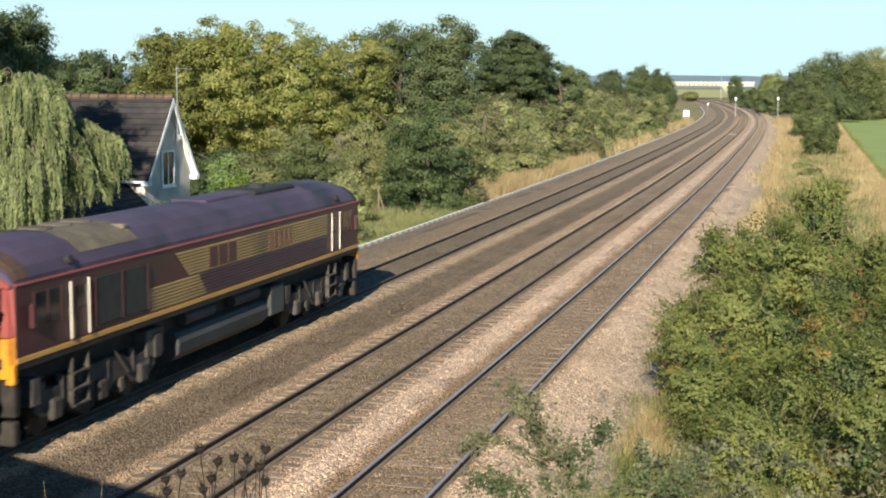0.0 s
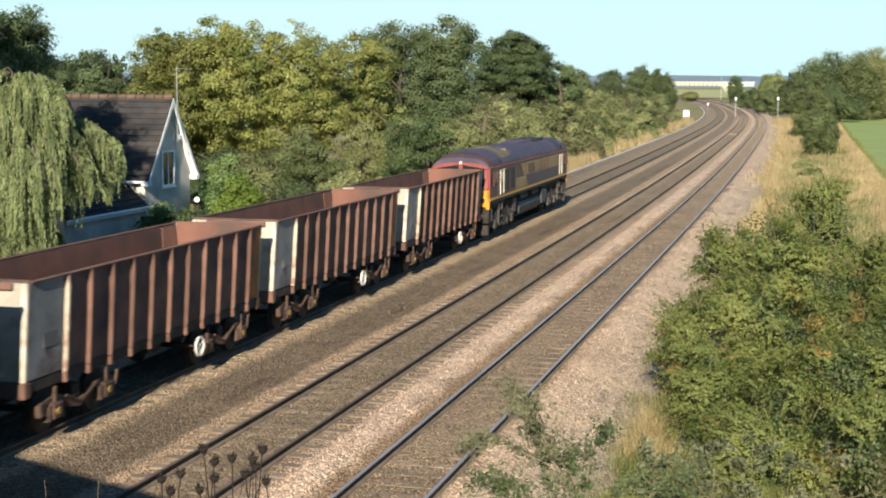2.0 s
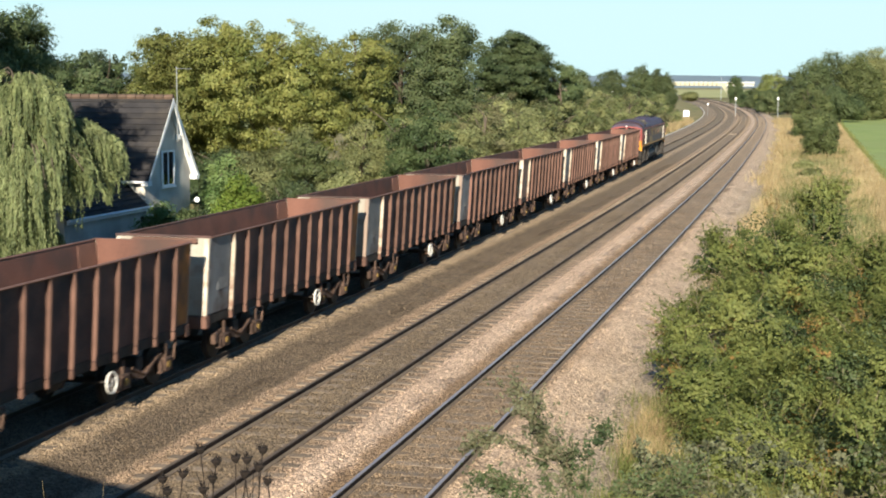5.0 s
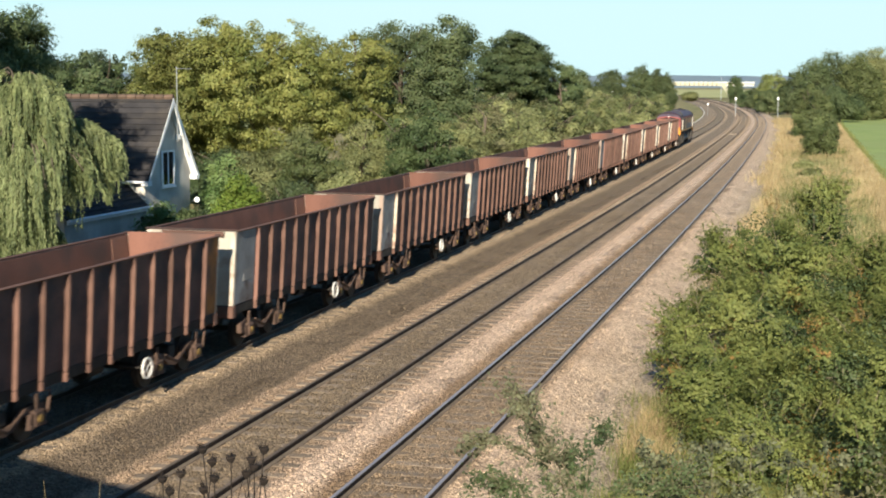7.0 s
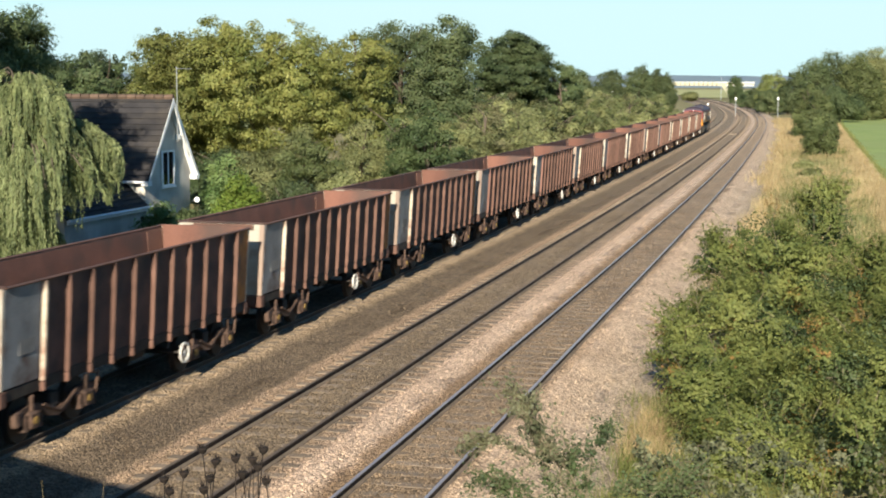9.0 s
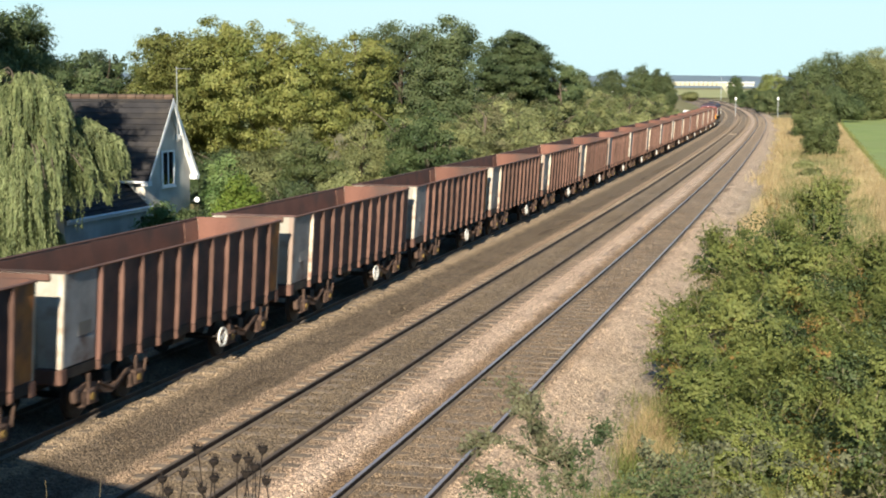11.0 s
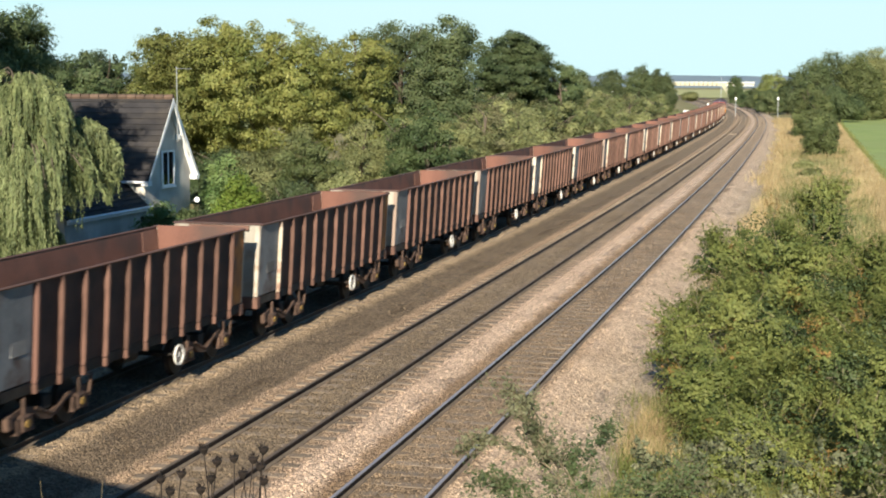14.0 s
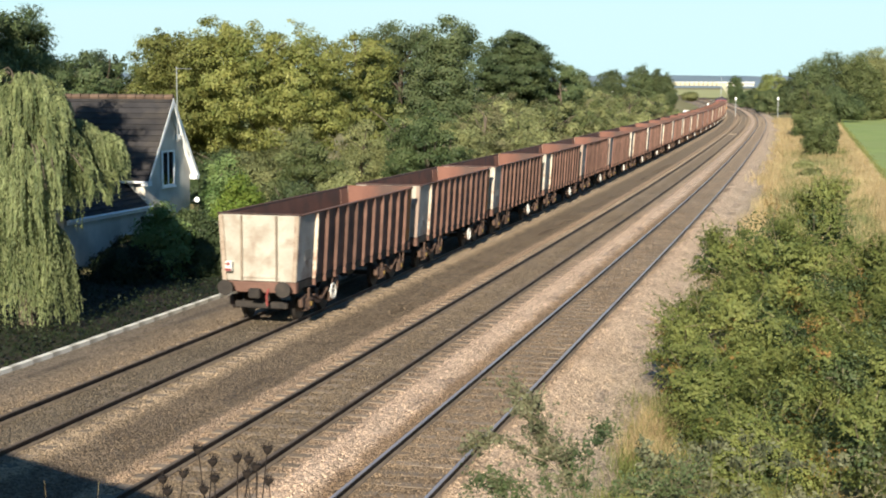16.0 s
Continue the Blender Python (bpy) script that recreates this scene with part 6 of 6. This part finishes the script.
def scatter(rng, n, off, s, clumps=0, spread=0.25):
    o, q = rng.uniform(*off, n), s[0] + (s[1] - s[0]) * rng.random(n) ** 1.4
    if clumps:
        co, cs = rng.uniform(*off, clumps), s[0] + (s[1] - s[0]) * rng.random(clumps) ** 1.4
        k = rng.integers(0, clumps, n)
        o, q = co[k] + rng.normal(0, spread, n), cs[k] + rng.normal(0, spread * 1.6, n)
    x, y, _ = along(o, q)
    return np.stack([x, y, ground_height(x, y) - 0.03], 1)


def build_grass():
    rng = np.random.default_rng(51)
    blades("dry_grass", "tall dry straw-coloured grass on the left verge", scatter(rng, 20000, (-22.4, -20.2), (87, 132), 150, 0.35), 1.0, 0.02, M_STRAW, rng)
    blades("dry_grass", "tall dry straw-coloured grass along the hedge foot", scatter(rng, 9000, (-23.4, -20.8), (120, 300), 140, 0.5), 0.9, 0.05, M_STRAW, rng)
    blades("green_grass", "green grass under the hedge", scatter(rng, 16000, (-24.5, -19.9), (60, 95), 200, 0.4), 0.35, 0.02, M_L_OLIVE, rng)
    blades("dry_grass", "tall dry pale grass beside the field", scatter(rng, 60000, (-3.3, 3.9), (44, 130), 560, 0.4), 0.8, 0.02, M_STRAW, rng)
    blades("dry_grass", "dry pale grass beside the field far off", scatter(rng, 24000, (-4.0, 3.0), (110, 320), 400, 0.6), 0.8, 0.05, M_STRAW, rng)
    blades("green_grass", "greener grass among the dry verge", scatter(rng, 46000, (-2.2, 2.9), (44, 170), 240, 0.6), 0.7, 0.022, M_GRASS, rng)
    blades("dry_grass", "straw-coloured grass along the field margin", scatter(rng, 26000, (2.2, 4.7), (70, 330), 500, 0.35), 0.42, 0.03, M_STRAW, rng)
    blades("dead_weed", "tall brown seeding weeds on the verge", scatter(rng, 8000, (-2.6, 2.4), (46, 140), 120, 0.35), 1.1, 0.02, M_L_OLIVE, rng, 0.2)
    blades("dry_grass", "dry grass tuft at the ballast edge", scatter(rng, 3000, (-3.7, -3.0), (28.5, 33), 40, 0.2), 0.36, 0.012, M_STRAW, rng)
    blades("green_grass", "green grass at the ballast edge", scatter(rng, 11000, (-4.2, 0.0), (22, 35), 120, 0.3), 0.36, 0.012, M_GRASS, rng)
    blades("green_grass", "green grass on the road bank", scatter(rng, 20000, (-4.6, 3.0), (12, 26), 260, 0.3), 0.4, 0.012, M_GRASS, rng)


    # ragged edges of the field margin
    for shift, spread, count, h, m, lab in ((0.0, 0.28, 14000, 0.30, M_GRASS, "green crop edge growing into the margin"), (-1.5, 0.45, 22000, 0.6, M_STRAW, "dry grass leaning over the field margin"), (-0.6, 0.3, 8000, 0.25, M_STRAW, "short stubble on the field margin")):
        s = 66 + 270 * rng.random(count) ** 1.6
        x = field_edge(s) + shift + rng.normal(0, spread, count) * (0.6 + np.sin(s * 0.9) * np.sin(s * 0.37) * 0.5)
        blades("margin_grass", lab, np.stack([x, s, np.full(count, -0.44)], 1), h, 0.028, m, rng)
    # ivy over the dark sheet, its leaves coloured for shade as well
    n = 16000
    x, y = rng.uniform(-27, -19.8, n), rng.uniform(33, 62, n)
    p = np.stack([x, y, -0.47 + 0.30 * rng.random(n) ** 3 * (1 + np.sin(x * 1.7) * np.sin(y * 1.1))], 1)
    ob = leaf_mesh("ground_ivy", p, np.tile([0, -0.2, 0.8], (n, 1)), 0.11, M_L_SHADE_IVY, None, rng=rng, sides=3)
    tagged(ob, "ground ivy over the soil, coloured dark for the shade", "ivy", kind="stuff")


build_grass()


# ---- foreground plants ----
def build_sprigs():
    rng = np.random.default_rng(61)
    # shrub tops that reach into the view from the bank
    def shrub(name, label, x, y, stems, m, leaf, count):
        g = float(ground_height(np.array(x), np.array(y)))
        root = tagged(new(name), label, "shrub", "bank shrubs")
        root.location = (x, y, g)
        bm = bmesh.new()
        pts = []
        for dx, dy, top in stems:
            a = np.array([dx * 0.3, dy * 0.3, 0.0])
            e = np.array([dx, dy, top - g])
            prev = a
            for i in range(1, 9):
                u = i / 8
                q = a + (e - a) * u + np.array([math.sin(u * 3 + dx) * 0.07, math.cos(u * 2.5 + dy) * 0.05, 0])
                tube(bm, prev, q, 0.012 * (1.1 - u) + 0.002, 0.012 * (1.0 - u) + 0.0018, n=5)
                if u > 0.3:
                    for _ in range(4):
                        w = q + np.array([*rng.normal(0, 0.13, 2), rng.uniform(-0.06, 0.12)])
                        tube(bm, q, w, 0.003, 0.0015, n=4)
                        f = 1.1 - 0.8 * rng.random((count, 1)) ** 2
                        pts.append(q + (w - q) * f + rng.normal(0, 0.026, (count, 3)))
                prev = q
        part("stem", bm, M_TWIG, root)["kind"] = "stuff"
        p = np.concatenate(pts)
        leaf_mesh("foliage", p, rng.normal(0, 0.7, (len(p), 3)) + np.array([0, -0.5, 0.4]), leaf, m, root, rng=rng, aspect=0.55)
        return root
    out = []
    # (x, y, stems: sideways, forward, top height)
    def sprig_shrub(name, label, x, y, sprigs, m):
        """A shrub of few long shoots; each a line of (x, height) places, twig length, leaves a twig, leaf size."""
        g = float(ground_height(np.array(x), np.array(y)))
        root = tagged(new(name), label, "shrub", "bank shrubs")
        root.location = (x, y, g)
        bm = bmesh.new()
        pts = []
        for line, twig, count, depth in sprigs:
            line = np.array([(px - x, depth, z - g) for px, z in line])
            t = np.linspace(0, len(line) - 1, 9 * (len(line) - 1) + 1)
            path = np.stack([np.interp(t, np.arange(len(line)), line[:, k]) for k in range(3)], 1)
            path += np.stack([0.012 * np.sin(t * 4.1), 0.02 * np.cos(t * 3.3), 0.008 * np.sin(t * 5.7)], 1)
            for i in range(1, len(path)):
                u = i / len(path)
                tube(bm, path[i - 1], path[i], 0.006 * (1.1 - u) + 0.0015, 0.006 * (1.05 - u) + 0.0012, n=5)
                if u < 0.18 or rng.random() < 0.35:
                    continue
                for _ in range(5):
                    way = path[i] - path[i - 1]
                    way = way / (np.linalg.norm(way) + 1e-9) + rng.normal(0, 0.75, 3)
                    w = path[i] + way / np.linalg.norm(way) * twig * rng.uniform(0.3, 2.2)
                    tube(bm, path[i], w, 0.002, 0.001, n=4)
                    f = rng.random((count + 3, 1))
                    pts.append(path[i] + (w - path[i]) * f + rng.normal(0, 0.016, (count + 3, 3)))
        part("stem", bm, M_TWIG, root)["kind"] = "stuff"
        p = np.concatenate(pts)
        leaf_mesh("foliage", p, rng.normal(0, 0.6, (len(p), 3)) + np.array([0, -0.6, 0.4]), 0.030, m, root, rng=rng, aspect=0.5)
        return root

    out.append(sprig_shrub("bramble_shrub", "leafy shrub shoot growing up from the road bank", -1.62, 9.8,
                           [([(-1.52, 3.7), (-1.70, 4.17), (-1.81, 4.37), (-1.92, 4.56), (-2.03, 4.72)], 0.13, 10, 0.0), ([(-1.70, 4.1), (-1.90, 4.40), (-2.08, 4.58)], 0.11, 10, 0.12), ([(-1.6, 4.05), (-1.82, 4.36), (-1.95, 4.66)], 0.11, 9, 0.06),
                            ([(-1.75, 4.15), (-2.02, 4.30), (-2.22, 4.36), (-2.34, 4.31)], 0.09, 8, 0.05)], M_L_SPRIG))
    out.append(sprig_shrub("bramble_shrub", "dark leafy shrub clump on the road bank", -1.58, 9.9,
                           [([(-1.62, 3.5), (-1.63, 3.95), (-1.66, 4.30)], 0.10, 16, 0.0), ([(-1.58, 3.5), (-1.58, 3.9), (-1.55, 4.22)], 0.10, 14, 0.05), ([(-1.60, 3.7), (-1.50, 4.22), (-1.44, 4.42), (-1.38, 4.46)], 0.08, 7, 0.0),
                            ([(-1.7, 3.6), (-1.98, 3.98), (-2.22, 4.08), (-2.32, 4.02)], 0.09, 8, 0.0), ([(-1.5, 3.6), (-1.32, 3.98), (-1.18, 4.10)], 0.10, 9, 0.1), ([(-1.4, 3.6), (-1.12, 3.95), (-1.0, 4.05)], 0.12, 12, 0.1), ([(-1.62, 3.6), (-1.80, 4.05), (-1.86, 4.22)], 0.10, 10, 0.05), ([(-1.8, 3.6), (-2.08, 3.92), (-2.2, 3.98)], 0.10, 10, 0.05), ([(-1.3, 3.6), (-0.95, 4.0), (-0.85, 4.15)], 0.12, 12, 0.1)], M_L_DARK))
    out.append(shrub("bramble_shrub", "leafy shrub tops growing up from the road bank", -0.75, 10.6, [(0.0, 0, 4.12), (0.3, 0.1, 4.2), (-0.3, 0, 4.05), (0.6, 0, 4.15), (0.9, 0.2, 4.1), (-0.1, 0.3, 4.15), (-0.5, 0.1, 4.1), (-0.45, 0.3, 3.98), (0.2, 0.3, 4.0)], M_L_SPRIG, 0.038, 44))
    out.append(shrub("bramble_shrub", "bramble with reddening leaves on the road bank", 0.42, 10.4, [(0.0, 0, 4.0), (0.2, 0.1, 4.1), (-0.3, 0, 3.95), (0.35, 0, 4.08)], M_L_BROWN, 0.042, 14))
    heads = ((-2.586, 5.207), (-2.50, 5.237), (-2.416, 5.344), (-2.363, 5.228), (-2.357, 5.297), (-2.413, 5.177), (-2.271, 5.317), (-2.202, 5.317), (-2.23, 5.257), (-2.173, 5.289), (-2.141, 5.363), (-2.137, 5.233), (-2.559, 5.157))
    for k, (x, top) in enumerate(heads):
        y = 5.4
        g = float(ground_height(np.array(x), np.array(y)))
        root = tagged(new("thistle"), "dried dark brown thistle heads on thin stems", "plant", "dead thistles")
        root.location = (x, y, g)
        bm = bmesh.new()
        lean = 0.06 * math.sin(k * 2.1)
        tube(bm, (-lean * 3, 0, 0), (0, 0, top - g), 0.004, 0.0025, n=5)
        tube(bm, (-lean, 0, (top - g) * 0.8), (0.05 * math.cos(k), 0, (top - g) * 0.93), 0.002, 0.0015, n=4)
        part("stem", bm, M_THISTLE, root)
        bm = bmesh.new()
        bmesh.ops.create_icosphere(bm, subdivisions=2, radius=0.0175)
        for v in bm.verts:
            v.co = v.co * (1.0 + 0.25 * rng.random()) + Vector((0, 0, 0.002))
            v.co.x, v.co.y = v.co.x * (1.0 + 14 * v.co.z), v.co.y * (1.0 + 14 * v.co.z)
            v.co.z = v.co.z * 1.3 if v.co.z < 0 else v.co.z * 0.45
        for i in range(26):
            d = Vector(rng.normal(0, 1, 3)).normalized()
            d.z = abs(d.z) * 1.1 + 0.1
            tube(bm, d * 0.013, d * 0.030, 0.002, 0.0004, n=3)
        hd = part("flower_head", bm, M_THISTLE, root)
        hd.location = (0, 0, top - g)
        out.append(root)
    for k, (x, y, top) in enumerate(((-3.0, 5.3, 5.25), (-2.86, 5.2, 5.3), (-2.72, 5.4, 5.22))):
        g = float(ground_height(np.array(x), np.array(y)))
        root = tagged(new("grass_stalk"), "single dry grass stalk on the bank", "plant", "dead stalks")
        root.location = (x, y, g)
        part("stem", tubes(((0, 0, 0), (0.18 * (k - 1) + 0.1, 0, top - g - 0.06), 0.0014, 0.0006), n=4), M_STRAW, root)
        out.append(root)
    for k, root in enumerate(out):
        SWAY.append((root, root.location.copy(), 0.010, 0.5 + 0.05 * (k % 5), k))


build_sprigs()


# ---- the skew road bridge beside the viewpoint, whose parapet shades the line ----
def build_bridge():
    root = tagged(new("road_bridge"), "skew brick and concrete road bridge over the railway", "bridge", kind="structure")
    def band(name, a, b, z0, z1, x0, x1, m):
        """A length of the bridge between two lines parallel to the road, cut off parallel to the railway."""
        def y(x, d):
            return (d - 0.425 * x) / 0.905
        bm = bmesh.new()
        loft(bm, [[(x0, y(x0, a), z), (x1, y(x1, a), z), (x1, y(x1, b), z), (x0, y(x0, b), z)] for z in (z0, z1)])
        part(name, bm, m, root)
    band("deck", -3.8, 2.4, 4.75, 5.25, -24.0, -5.4, M_CONCRETE)
    band("parapet", 2.41, 2.85, 4.75, 6.45, -24.0, -5.4, M_BRICK)
    band("parapet", -4.2, -3.81, 4.75, 6.45, -24.0, -5.4, M_BRICK)
    band("abutment", -4.2, 2.4, -1.5, 4.745, -5.4, -4.9, M_BRICK)
    band("abutment", -4.2, 2.4, -1.5, 4.745, -24.0, -21.5, M_BRICK)


build_bridge()


# ---- sleepers and loose stones ----
def build_sleepers():
    me = None
    roots = [o for o in scene.objects if o.name.startswith("railway_track")]
    for root, (key, c) in zip(roots, TRACKS.items()):
        n = 0
        rest = bmesh.new()
        s = 8.0
        while s < 330:
            x, y, t = along(c, s)
            if n < 140 and s > 14:
                if me is None:
                    ob = part("sleeper", boxes((-1.3, 1.3, -0.125, 0.125, -0.25, -0.156), bevel=0.01), M_SLEEPER, root)
                    me = ob.data
                else:
                    ob = new("sleeper", me)
                    ob.parent = root
                ob.location = (float(x), float(y), 0)
                ob.rotation_euler = (0, 0, float(t) + 0.006 * math.sin(s * 7))
                n += 1
            else:
                vs = box(rest, -1.3, 1.3, -0.125, 0.125, -0.25, -0.156)
                m = pose(float(x), float(y), 0, 0, 0, math.degrees(float(t)))
                for v in vs:
                    v.co = m @ v.co
            s += 0.70
        tagged(part("sleeper_rest", rest, M_SLEEPER, root), kind="stuff")


def build_stones():
    rng = np.random.default_rng(71)
    n = 80000
    s = 21 + 60 * rng.random(n) ** 1.8
    o = rng.uniform(-18.2, -4.2, n)
    for c in TRACKS.values():
        on_rail = np.abs(np.abs(o - c) - 0.7525) < 0.09
        o = np.where(on_rail, o + 0.2, o)
    x, y, _ = along(o, s)
    z = bed_height(o) + 0.005
    r = rng.uniform(0.012, 0.030, n)
    base = np.array([(1, 0, 0), (-1, 0, 0), (0, 1, 0), (0, -1, 0), (0, 0, 1)], float)
    v = np.stack([x, y, z], 1)[:, None, :] + (base[None] + rng.normal(0, 0.28, (n, 5, 3))) * r[:, None, None] * np.array([1, 1, 0.8])
    f = np.array([(0, 2, 4), (2, 1, 4), (1, 3, 4), (3, 0, 4)])
    faces = (np.arange(n)[:, None, None] * 5 + f[None]).reshape(-1)
    me = bpy.data.meshes.new("ballast_stones")
    me.vertices.add(n * 5)
    me.vertices.foreach_set("co", v.reshape(-1).astype(np.float32))
    me.loops.add(n * 12)
    me.loops.foreach_set("vertex_index", faces.astype(np.int32))
    me.polygons.add(n * 4)
    me.polygons.foreach_set("loop_start", np.arange(0, n * 12, 3, dtype=np.int32))
    a = me.attributes.new("across", "FLOAT", "POINT")
    a.data.foreach_set("value", np.repeat((o + 20) / 20, 5).astype(np.float32))
    me.materials.append(ballast_material(True))
    me.update()
    me.validate()
    tagged(new("ballast_stones", me), "loose crushed ballast stones between the tracks", "stones", kind="stuff")


build_sleepers()
build_stones()


# ---- all that moves ----
def motions():
    ts = [0.5 * i for i in range(33)]
    for ob, s0, half in MOVING:
        walk(ob, [(t, vehicle_pose(s0 + run(t), half)) for t in ts])
        for w in ob.children_recursive:
            if w.name.startswith("wheelset"):
                r = w.location.z
                at = Matrix.Translation(w.location)
                walk(w, [(k / FPS, at @ pose(0, 0, 0, math.degrees(-run(k / FPS) / r))) for k in range(16 * FPS + 1)])
    for ob, base, amount, rate, k in SWAY:
        rows = []
        for t in ts:
            a = amount * (math.sin(rate * t * 2.1 + k * 1.3) + 0.5 * math.sin(rate * t * 4.7 + k * 2.9)) / 1.5
            rows.append((t, Matrix.Translation(base) @ pose(0, 0, 0, math.degrees(a) * 0.4, -math.degrees(a), 0)))
        walk(ob, rows)


motions()
